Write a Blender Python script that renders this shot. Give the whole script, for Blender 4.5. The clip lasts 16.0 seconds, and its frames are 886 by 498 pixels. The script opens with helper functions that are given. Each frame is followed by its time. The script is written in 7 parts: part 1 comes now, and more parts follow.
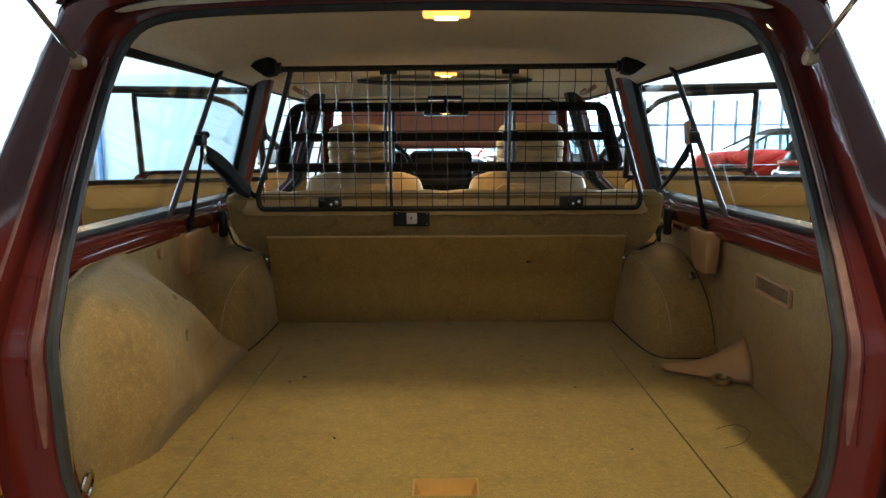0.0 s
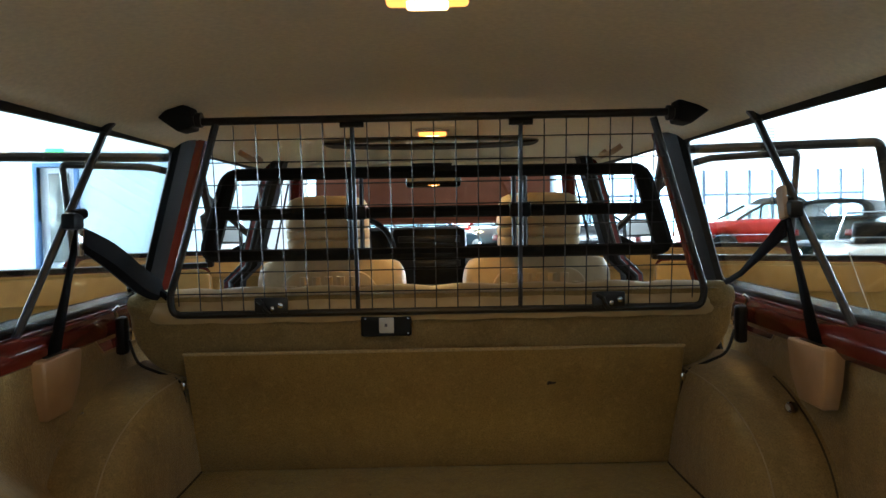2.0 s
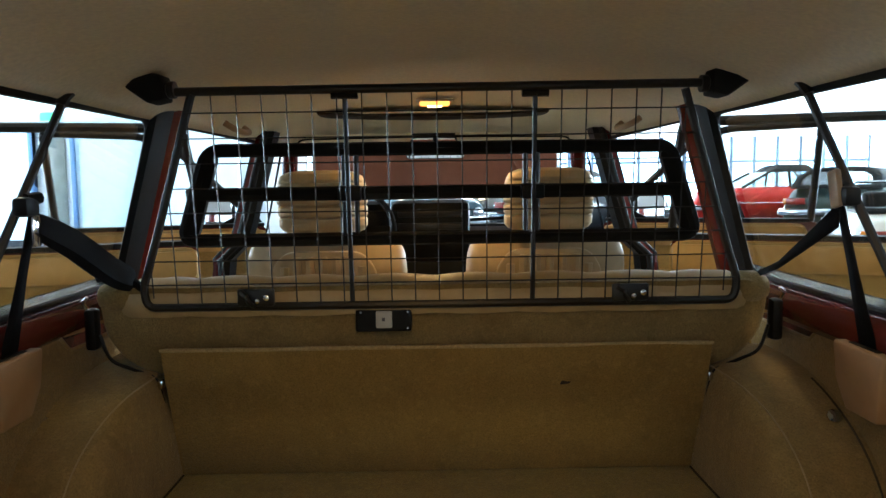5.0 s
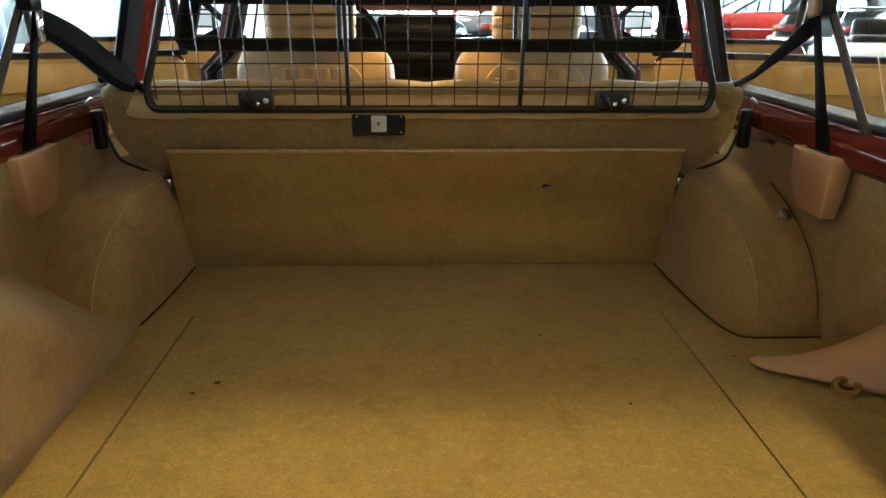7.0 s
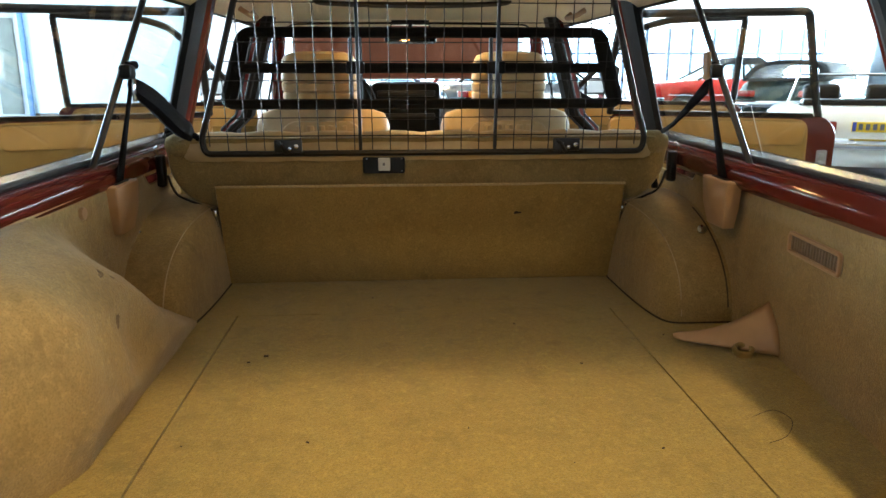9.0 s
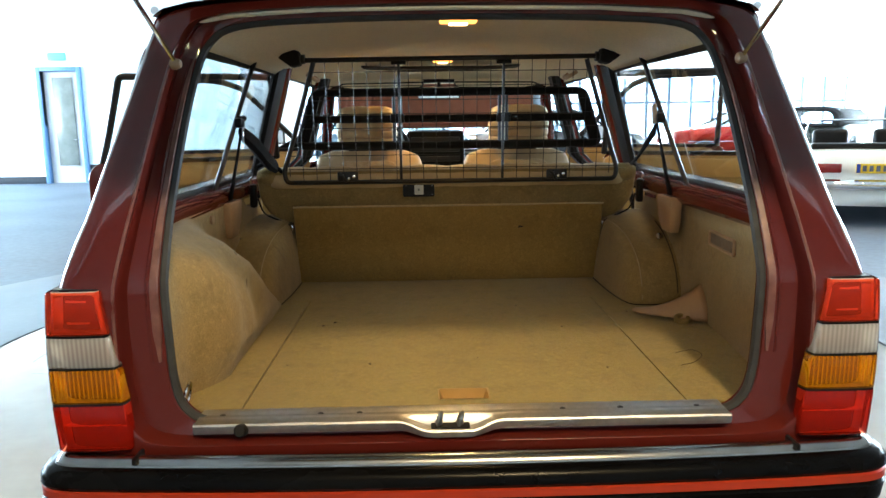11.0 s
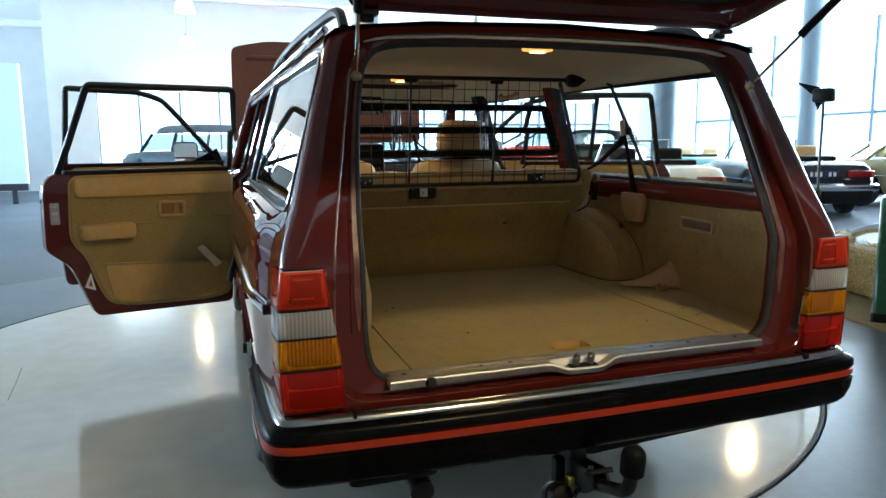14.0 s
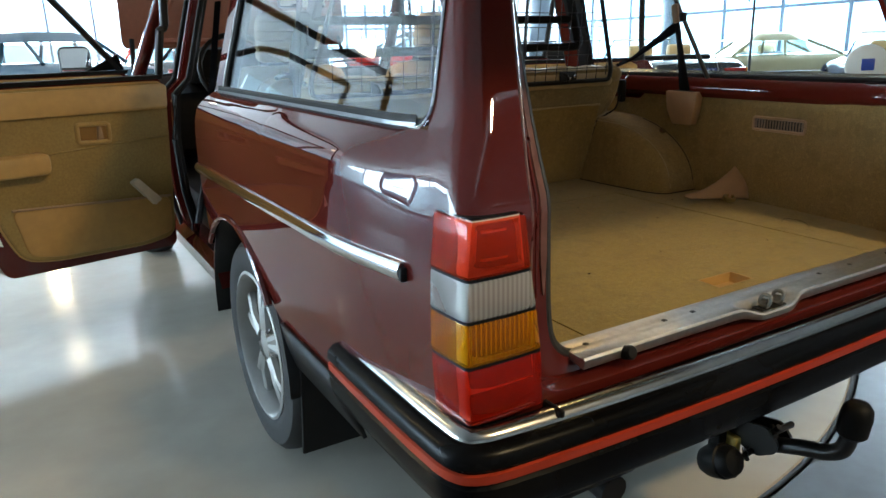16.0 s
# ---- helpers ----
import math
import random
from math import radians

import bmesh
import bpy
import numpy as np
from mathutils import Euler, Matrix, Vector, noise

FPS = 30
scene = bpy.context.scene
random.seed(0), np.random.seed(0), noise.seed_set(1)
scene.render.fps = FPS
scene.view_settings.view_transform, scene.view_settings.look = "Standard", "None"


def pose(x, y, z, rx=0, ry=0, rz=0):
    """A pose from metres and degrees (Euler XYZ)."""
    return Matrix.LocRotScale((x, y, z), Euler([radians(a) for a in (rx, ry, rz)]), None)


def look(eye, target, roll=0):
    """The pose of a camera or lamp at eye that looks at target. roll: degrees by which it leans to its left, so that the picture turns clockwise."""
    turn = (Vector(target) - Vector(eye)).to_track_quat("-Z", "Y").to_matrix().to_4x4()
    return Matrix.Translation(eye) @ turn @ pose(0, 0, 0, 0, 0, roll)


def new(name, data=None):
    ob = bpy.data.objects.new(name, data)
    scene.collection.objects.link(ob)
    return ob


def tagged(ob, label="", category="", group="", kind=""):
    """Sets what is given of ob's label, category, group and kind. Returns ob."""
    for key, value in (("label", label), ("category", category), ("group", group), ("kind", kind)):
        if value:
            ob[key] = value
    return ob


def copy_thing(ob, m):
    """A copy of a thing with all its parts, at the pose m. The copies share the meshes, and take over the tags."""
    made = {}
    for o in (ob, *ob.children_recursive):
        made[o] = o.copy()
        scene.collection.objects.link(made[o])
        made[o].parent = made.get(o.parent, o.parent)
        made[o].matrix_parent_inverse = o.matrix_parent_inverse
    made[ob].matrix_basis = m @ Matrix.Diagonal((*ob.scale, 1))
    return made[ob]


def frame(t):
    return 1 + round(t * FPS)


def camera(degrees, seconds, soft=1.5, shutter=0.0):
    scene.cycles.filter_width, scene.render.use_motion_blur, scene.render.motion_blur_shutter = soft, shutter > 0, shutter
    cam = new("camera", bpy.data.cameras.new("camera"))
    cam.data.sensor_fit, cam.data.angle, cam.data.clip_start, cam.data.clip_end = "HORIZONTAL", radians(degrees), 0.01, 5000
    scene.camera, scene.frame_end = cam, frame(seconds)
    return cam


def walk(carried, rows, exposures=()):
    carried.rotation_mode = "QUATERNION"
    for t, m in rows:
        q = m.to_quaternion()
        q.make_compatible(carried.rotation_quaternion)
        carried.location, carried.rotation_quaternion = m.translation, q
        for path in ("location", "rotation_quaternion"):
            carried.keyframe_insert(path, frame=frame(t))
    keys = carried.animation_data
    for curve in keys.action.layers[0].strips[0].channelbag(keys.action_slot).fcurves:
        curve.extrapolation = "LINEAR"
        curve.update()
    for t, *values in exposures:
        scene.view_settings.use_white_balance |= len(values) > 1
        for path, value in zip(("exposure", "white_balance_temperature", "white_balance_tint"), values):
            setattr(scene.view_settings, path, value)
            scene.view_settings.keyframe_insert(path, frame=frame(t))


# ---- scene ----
cam = camera(64.7, 16.0)
PATH = [
    (0, (0.002, -0.014, 1.221), (-0.006, 1.967, 0.945), -0.3),
    (0.5, (-0.038, 0.14, 1.236), (0.057, 2.123, 0.997), -1.3),
    (1, (-0.015, 0.269, 1.225), (0.063, 2.253, 0.982), -2.4),
    (1.5, (0.021, 0.433, 1.233), (0.027, 2.425, 1.057), -1.5),
    (2, (0.009, 0.596, 1.238), (0.03, 2.594, 1.167), -1.0),
    (2.5, (0.007, 0.743, 1.235), (0.033, 2.742, 1.232), -1.0),
    (3, (0.038, 0.819, 1.228), (0.034, 2.818, 1.292), -2.1),
    (3.2, (0.042, 0.832, 1.23), (0.015, 2.83, 1.295), -1.9),
    (5.3, (-0.017, 0.727, 1.276), (0.028, 2.707, 1.0), -0.1),
    (5.5, (-0.03, 0.71, 1.271), (0.03, 2.678, 0.915), 0.3),
    (6, (-0.019, 0.698, 1.267), (0.031, 2.633, 0.765), 0.5),
    (6.5, (-0.017, 0.678, 1.257), (0.041, 2.584, 0.655), 0.4),
    (7, (-0.023, 0.65, 1.245), (0.05, 2.541, 0.598), 0.3),
    (7.5, (-0.008, 0.573, 1.236), (0.061, 2.477, 0.625), -0.3),
    (8, (-0.001, 0.47, 1.238), (0.024, 2.39, 0.677), 0.0),
    (8.5, (-0.027, 0.384, 1.242), (0.038, 2.317, 0.733), -0.2),
    (9, (-0.066, 0.258, 1.237), (0.059, 2.198, 0.766), -0.1),
    (9.5, (-0.054, 0.131, 1.228), (0.055, 2.082, 0.804), -0.4),
    (10, (-0.026, -0.032, 1.226), (0.002, 1.938, 0.881), 0.1),
    (10.2, (0.011, -0.079, 1.243), (0.002, 1.892, 0.9), -0.0),
    (12.3, (-0.428, -0.768, 1.188), (-0.136, 1.199, 0.968), -0.1),
    (12.5, (-0.494, -0.789, 1.197), (-0.153, 1.173, 1.009), 0.5),
    (13, (-0.703, -0.811, 1.202), (-0.216, 1.12, 1.024), 0.0),
    (13.5, (-0.817, -0.742, 1.193), (-0.192, 1.142, 0.952), 2.0),
    (14, (-0.931, -0.555, 1.193), (-0.296, 1.32, 0.908), -0.5),
    (14.5, (-1.025, -0.407, 1.186), (-0.361, 1.455, 0.885), -0.1),
    (15, (-1.154, -0.233, 1.177), (-0.355, 1.55, 0.751), -0.1),
    (15.5, (-1.238, -0.083, 1.174), (-0.345, 1.642, 0.696), -0.1),
    (16, (-1.3, 0.146, 1.163), (-0.327, 1.808, 0.623), -1.8),
]
walk(cam, [(t, look(eye, target, roll)) for t, eye, target, roll in PATH], [(0, 0.38, 6600, 10), (1.0, 0.36, 6600, 10), (2.0, 0.30, 6550, 9.5), (3.2, 0.15, 6450, 9), (5.3, 0.56, 6600, 10), (6.0, 0.90, 7100, 12.5), (6.5, 0.98, 7150, 12.5), (8.0, 1.0, 7050, 12), (10.2, 1.0, 6650, 10), (12.3, 0.0, 6450, 10), (13.5, -0.27, 6350, 9), (14.5, -0.12, 6350, 9), (16.0, 0.10, 6500, 10)])

# ---- light and world ----
world = bpy.data.worlds.new("sky_world")
scene.world = world
world.use_nodes = True
wn = world.node_tree.nodes
sky = wn.new("ShaderNodeTexSky")
sky.sky_type, sky.sun_disc = "NISHITA", False
sky.sun_elevation, sky.sun_rotation = radians(35), radians(70)
world.node_tree.links.new(sky.outputs[0], wn["Background"].inputs[0])
wn["Background"].inputs[1].default_value = 0.08


def area_lamp(name, eye, target, sx, sy, watts, color):
    data = bpy.data.lights.new(name, "AREA")
    data.shape, data.size, data.size_y, data.energy, data.color = "RECTANGLE" if name != "pendant_light" else "ELLIPSE", sx, sy, watts, color
    ob = new(name, data)
    ob.matrix_world = look(eye, target)
    return ob


DAY = (0.67, 0.86, 1.0)
# daylight standing in the glazed openings of the hall
area_lamp("daylight_east", (17.4, 14.5, 2.6), (0, 14.5, 2.6), 15.0, 4.4, 7200, DAY)
area_lamp("daylight_north", (9.0, 25.3, 1.7), (9.0, 0, 1.7), 11.8, 2.5, 3600, DAY)
area_lamp("daylight_window_band", (-0.45, 19.7, 1.6), (-0.45, 0, 1.6), 5.7, 2.1, 1600, DAY)
# unseen west row, lengthened northward to add light behind the partition
area_lamp("daylight_west", (-17.4, 14.9, 2.5), (0, 14.9, 2.5), 16.8, 3.8, 4900, DAY)


# ---- helpers of this scene ----
def S(t):
    t = min(1.0, max(0.0, t))
    return t * t * (3 - 2 * t)


def interp(v, xs, ys):
    return float(np.interp(v, xs, ys))


def spline(pts, n, closed=False):
    """Points along a Catmull-Rom curve, n to a span."""
    P = [Vector(p) for p in pts]
    m, out = len(P), []
    for i in range(m if closed else m - 1):
        p1, p2 = P[i], P[(i + 1) % m]
        p0 = P[i - 1] if (closed or i > 0) else p1
        p3 = P[(i + 2) % m] if (closed or i + 2 < m) else p2
        for k in range(n):
            t = k / n
            out.append(0.5 * (2 * p1 + (p2 - p0) * t + (2 * p0 - 5 * p1 + 4 * p2 - p3) * t * t + (3 * p1 - p0 - 3 * p2 + p3) * t ** 3))
    if not closed:
        out.append(P[-1])
    return out


def rounded(pts, r, n=5):
    """A closed polygon with its corners rounded (2D or 3D)."""
    P, out = [Vector(p) for p in pts], []
    for i, p in enumerate(P):
        a, b = P[i - 1] - p, P[(i + 1) % len(P)] - p
        ra = min(r, a.length * 0.45, b.length * 0.45)
        a, b = p + a.normalized() * ra, p + b.normalized() * ra
        for k in range(n + 1):
            t = k / n
            out.append(a * (1 - t) ** 2 + p * 2 * t * (1 - t) + b * t * t)
    return out


def loft(bm, rows, closed_u=False, closed_v=False, cap=False):
    """Faces between rows of points."""
    R = [[bm.verts.new(p) for p in row] for row in rows]
    nr, nc = len(R), len(R[0])
    for i in range(nr if closed_v else nr - 1):
        for j in range(nc if closed_u else nc - 1):
            a, b, c, d = R[i][j], R[i][(j + 1) % nc], R[(i + 1) % nr][(j + 1) % nc], R[(i + 1) % nr][j]
            try:
                bm.faces.new((a, b, c, d))
            except ValueError:
                pass
    if cap:
        for row in (R[0], R[-1]):
            try:
                bm.faces.new(row)
            except ValueError:
                pass
    return R


def tube(bm, pts, r, seg=8, closed=False, flat=1.0, up=(0, 0, 1)):
    """A round or flattened bar along a line of points; r may be a list."""
    P, rows, up = [Vector(p) for p in pts], [], Vector(up)
    m = len(P)
    for i in range(m):
        a = P[i - 1] if (i > 0 or closed) else P[i]
        b = P[(i + 1) % m] if (i < m - 1 or closed) else P[i]
        d = (b - a).normalized()
        s = d.cross(up)
        if s.length < 0.05:
            s = d.cross(Vector((1, 0.3, 0.1)))
        s.normalize()
        u = s.cross(d)
        rr = r[i] if isinstance(r, (list, tuple)) else r
        rows.append([P[i] + s * math.cos(k * 2 * math.pi / seg) * rr + u * math.sin(k * 2 * math.pi / seg) * rr * flat for k in range(seg)])
    loft(bm, rows, closed_u=True, closed_v=closed, cap=not closed)


def prism(bm, poly, f, w0, w1, bevel=0.0):
    """A plate with outline poly (u, v) from depth w0 to w1, placed by f(u, v, w); bevel shrinks the outer face."""
    P = [Vector(p) for p in poly]
    c = sum(P, Vector((0, 0))) / len(P)

    def ring(k, w):
        out = []
        for p in P:
            d = p - c
            out.append(f(*(c + d * max(0.0, 1 - k / max(d.length, 1e-4))), w))
        return out
    rows = [ring(0, w0)]
    if bevel:
        s = 1 if w1 > w0 else -1
        rows += [ring(0, w1 - s * bevel), ring(bevel * 0.35, w1 - s * bevel * 0.3), ring(bevel, w1)]
    else:
        rows += [ring(0, w1)]
    loft(bm, rows, closed_u=True, cap=True)


def box(bm, c, s, r=0.0, m=None, seg=2):
    """A box of size s about c with rounded edges r."""
    b = bmesh.new()
    bmesh.ops.create_cube(b, size=1)
    for v in b.verts:
        v.co = Vector((v.co.x * s[0], v.co.y * s[1], v.co.z * s[2]))
    if r:
        bmesh.ops.bevel(b, geom=b.edges[:], offset=r, segments=seg, profile=0.5, affect="EDGES")
    M = Matrix.Translation(c) @ (m or Matrix())
    vs = {v: bm.verts.new(M @ v.co) for v in b.verts}
    for fa in b.faces:
        bm.faces.new([vs[v] for v in fa.verts])
    b.free()


def lathe(bm, prof, m=None, seg=24, cap=True):
    """A turned body: (radius, height) pairs round z, placed by m."""
    m = m or Matrix()
    rows = [[m @ Vector((r * math.cos(k * 2 * math.pi / seg), r * math.sin(k * 2 * math.pi / seg), z)) for k in range(seg)] for r, z in prof]
    loft(bm, rows, closed_u=True, cap=cap)


def part(name, bm, material, parent=None, label="", smooth=38):
    """Links a bmesh as one mesh object, under a thing or a part."""
    bmesh.ops.remove_doubles(bm, verts=bm.verts[:], dist=1e-5)
    bmesh.ops.recalc_face_normals(bm, faces=bm.faces[:])
    me = bpy.data.meshes.new(name)
    bm.to_mesh(me)
    bm.free()
    me.materials.append(material)
    if smooth:
        for p in me.polygons:
            p.use_smooth = True
        me.set_sharp_from_angle(angle=radians(smooth))
    ob = new(name, me)
    if parent:
        ob.parent = parent
    if label:
        tagged(ob, label)
    return ob


def thing(name, label, category, group="", kind="", at=None):
    ob = new(name)
    ob.empty_display_size = 0.1
    if at is not None:
        ob.matrix_world = at
    return tagged(ob, label, category, group, kind)


def solid(ob, th, offset=0.0):
    md = ob.modifiers.new("thick", "SOLIDIFY")
    md.thickness, md.offset = th, offset
    return ob


# ---- materials ----
def mat(name, color, rough=0.5, metal=0.0, coat=0.0, var=0.12, scale=30.0, bump=0.0, bscale=400.0, color2=None, spec=0.5, coat_rough=0.04, stain=0.0, stain_scale=4.0, sheen=0.0):
    """A surface with variation at two scales: fine grain and broad stains, rough wear and fine relief."""
    m = bpy.data.materials.new(name)
    m.use_nodes = True
    nt = m.node_tree
    N, L = nt.nodes, nt.links
    b = N["Principled BSDF"]
    tc = N.new("ShaderNodeTexCoord")
    n1 = N.new("ShaderNodeTexNoise")
    n1.inputs["Scale"].default_value, n1.inputs["Detail"].default_value = scale, 4
    L.new(tc.outputs["Object"], n1.inputs["Vector"])
    n2 = N.new("ShaderNodeTexNoise")
    n2.inputs["Scale"].default_value, n2.inputs["Detail"].default_value = stain_scale, 5
    L.new(tc.outputs["Object"], n2.inputs["Vector"])
    c = Vector(color)
    lo, hi = c * (1 - var), c * (1 + var)
    ramp = N.new("ShaderNodeValToRGB")
    ramp.color_ramp.elements[0].position, ramp.color_ramp.elements[1].position = 0.35, 0.68
    ramp.color_ramp.elements[0].color, ramp.color_ramp.elements[1].color = (*lo, 1), (*hi, 1)
    L.new(n1.outputs["Fac"], ramp.inputs["Fac"])
    mix = N.new("ShaderNodeMixRGB")
    mix.blend_type = "MIX"
    r2 = N.new("ShaderNodeValToRGB")
    r2.color_ramp.elements[0].position, r2.color_ramp.elements[1].position = 0.48, 0.72
    r2.color_ramp.elements[1].color = (stain, stain, stain, 1)
    L.new(n2.outputs["Fac"], r2.inputs["Fac"])
    L.new(r2.outputs["Color"], mix.inputs["Fac"])
    L.new(ramp.outputs["Color"], mix.inputs["Color1"])
    mix.inputs["Color2"].default_value = (*(Vector(color2) if color2 else c * 0.6), 1)
    L.new(mix.outputs["Color"], b.inputs["Base Color"])
    rr = N.new("ShaderNodeMapRange")
    rr.inputs["To Min"].default_value, rr.inputs["To Max"].default_value = max(0.0, rough * 0.82), min(1.0, rough * 1.2)
    L.new(n2.outputs["Fac"], rr.inputs["Value"])
    L.new(rr.outputs["Result"], b.inputs["Roughness"])
    b.inputs["Metallic"].default_value = metal
    b.inputs["Coat Weight"].default_value, b.inputs["Coat Roughness"].default_value = coat, coat_rough
    b.inputs["Specular IOR Level"].default_value = spec
    b.inputs["Sheen Weight"].default_value = sheen
    if bump:
        n3 = N.new("ShaderNodeTexNoise")
        n3.inputs["Scale"].default_value, n3.inputs["Detail"].default_value = bscale, 3
        L.new(tc.outputs["Object"], n3.inputs["Vector"])
        bp = N.new("ShaderNodeBump")
        bp.inputs["Strength"].default_value, bp.inputs["Distance"].default_value = bump, 0.004
        L.new(n3.outputs["Fac"], bp.inputs["Height"])
        L.new(bp.outputs["Normal"], b.inputs["Normal"])
    return m


def carpet_mat(name, color, worn, dark, nap=0.0):
    """Short-pile carpet: broad wear, blotches, pile flecks and, by nap, upright brushed streaks."""
    m = bpy.data.materials.new(name)
    m.use_nodes = True
    N, L = m.node_tree.nodes, m.node_tree.links
    b = N["Principled BSDF"]
    tc = N.new("ShaderNodeTexCoord")

    def tex(scale, detail, lo, hi, stretch=None):
        n = N.new("ShaderNodeTexNoise")
        n.inputs["Scale"].default_value, n.inputs["Detail"].default_value = scale, detail
        if stretch:
            mp = N.new("ShaderNodeMapping")
            mp.inputs["Scale"].default_value = stretch
            L.new(tc.outputs["Object"], mp.inputs["Vector"])
            L.new(mp.outputs["Vector"], n.inputs["Vector"])
        else:
            L.new(tc.outputs["Object"], n.inputs["Vector"])
        r = N.new("ShaderNodeMapRange")
        r.inputs["From Min"].default_value, r.inputs["From Max"].default_value = lo, hi
        L.new(n.outputs["Fac"], r.inputs["Value"])
        return r.outputs["Result"]

    def mix(fac, a, c2, amount):
        x, mu = N.new("ShaderNodeMixRGB"), N.new("ShaderNodeMath")
        mu.operation, mu.inputs[1].default_value = "MULTIPLY", amount
        L.new(fac, mu.inputs[0])
        L.new(mu.outputs[0], x.inputs["Fac"])
        if isinstance(a, tuple):
            x.inputs["Color1"].default_value = (*a, 1)
        else:
            L.new(a, x.inputs["Color1"])
        x.inputs["Color2"].default_value = (*c2, 1)
        return x.outputs["Color"]
    c = mix(tex(3.2, 4, 0.42, 0.66), color, worn, 0.45)
    c = mix(tex(17.0, 5, 0.50, 0.72), c, dark, 0.55)
    c = mix(tex(75.0, 3, 0.50, 0.72), c, tuple(v * 1.36 for v in color), 0.50)
    c = mix(tex(290.0, 2, 0.45, 0.68), c, tuple(v * 0.52 for v in color), 0.52)
    if nap:
        c = mix(tex(9.0, 5, 0.50, 0.70, (3.0, 3.0, 0.25)), c, tuple(v * 1.3 for v in color), nap)
    L.new(c, b.inputs["Base Color"])
    b.inputs["Roughness"].default_value, b.inputs["Specular IOR Level"].default_value = 0.95, 0.12
    b.inputs["Sheen Weight"].default_value = 0.2
    n3, bp = N.new("ShaderNodeTexNoise"), N.new("ShaderNodeBump")
    n3.inputs["Scale"].default_value, n3.inputs["Detail"].default_value = 260, 4
    L.new(tc.outputs["Object"], n3.inputs["Vector"])
    bp.inputs["Strength"].default_value, bp.inputs["Distance"].default_value = 0.45, 0.004
    L.new(n3.outputs["Fac"], bp.inputs["Height"])
    L.new(bp.outputs["Normal"], b.inputs["Normal"])
    return m


def glass_mat(name, tint=(0.88, 0.92, 0.91), gloss=0.05):
    m = bpy.data.materials.new(name)
    m.use_nodes = True
    N, L = m.node_tree.nodes, m.node_tree.links
    N.remove(N["Principled BSDF"])
    t, g, lw, mx = N.new("ShaderNodeBsdfTransparent"), N.new("ShaderNodeBsdfGlossy"), N.new("ShaderNodeLayerWeight"), N.new("ShaderNodeMixShader")
    pw, f = N.new("ShaderNodeMath"), N.new("ShaderNodeMath")
    pw.operation, pw.inputs[1].default_value = "POWER", 3.8
    f.operation, f.inputs[1].default_value, f.inputs[2].default_value = "MULTIPLY_ADD", 0.94, gloss
    L.new(lw.outputs["Facing"], pw.inputs[0])
    L.new(pw.outputs[0], f.inputs[0])
    t.inputs[0].default_value = (*tint, 1)
    g.inputs["Roughness"].default_value = 0.01
    L.new(f.outputs[0], mx.inputs[0])
    L.new(t.outputs[0], mx.inputs[1])
    L.new(g.outputs[0], mx.inputs[2])
    L.new(mx.outputs[0], N["Material Output"].inputs[0])
    return m


def lens_mat(name, lo, hi, ribs, relief=0.3, gloss=0.05):
    """Clear moulded plastic, ribbed upright; lo and hi are its tints across a rib."""
    m = bpy.data.materials.new(name)
    m.use_nodes = True
    N, L = m.node_tree.nodes, m.node_tree.links
    N.remove(N["Principled BSDF"])
    tc, w, ramp = N.new("ShaderNodeTexCoord"), N.new("ShaderNodeTexWave"), N.new("ShaderNodeValToRGB")
    w.bands_direction, w.inputs["Scale"].default_value = "X", ribs
    L.new(tc.outputs["Object"], w.inputs["Vector"])
    L.new(w.outputs["Fac"], ramp.inputs["Fac"])
    ramp.color_ramp.elements[0].color, ramp.color_ramp.elements[1].color = (*lo, 1), (*hi, 1)
    bp = N.new("ShaderNodeBump")
    bp.inputs["Strength"].default_value, bp.inputs["Distance"].default_value = relief, 0.002
    L.new(w.outputs["Fac"], bp.inputs["Height"])
    t, d, g, fr = N.new("ShaderNodeBsdfTransparent"), N.new("ShaderNodeBsdfDiffuse"), N.new("ShaderNodeBsdfGlossy"), N.new("ShaderNodeFresnel")
    m1, m2 = N.new("ShaderNodeMixShader"), N.new("ShaderNodeMixShader")
    gm = N.new("ShaderNodeGamma")
    gm.inputs["Gamma"].default_value = 0.5
    L.new(ramp.outputs[0], gm.inputs["Color"])
    L.new(gm.outputs[0], t.inputs[0])
    L.new(ramp.outputs[0], d.inputs[0])
    L.new(bp.outputs["Normal"], d.inputs["Normal"])
    L.new(bp.outputs["Normal"], g.inputs["Normal"])
    g.inputs["Roughness"].default_value = 0.07
    fr.inputs["IOR"].default_value = 1.33
    m1.inputs[0].default_value = 0.30
    L.new(t.outputs[0], m1.inputs[1])
    L.new(d.outputs[0], m1.inputs[2])
    L.new(fr.outputs[0], m2.inputs[0])
    L.new(m1.outputs[0], m2.inputs[1])
    L.new(g.outputs[0], m2.inputs[2])
    L.new(m2.outputs[0], N["Material Output"].inputs[0])
    return m


def glow(name, color, strength):
    m = bpy.data.materials.new(name)
    m.use_nodes = True
    b = m.node_tree.nodes["Principled BSDF"]
    b.inputs["Base Color"].default_value = (*color, 1)
    b.inputs["Emission Color"].default_value = (*color, 1)
    b.inputs["Emission Strength"].default_value = strength
    return m


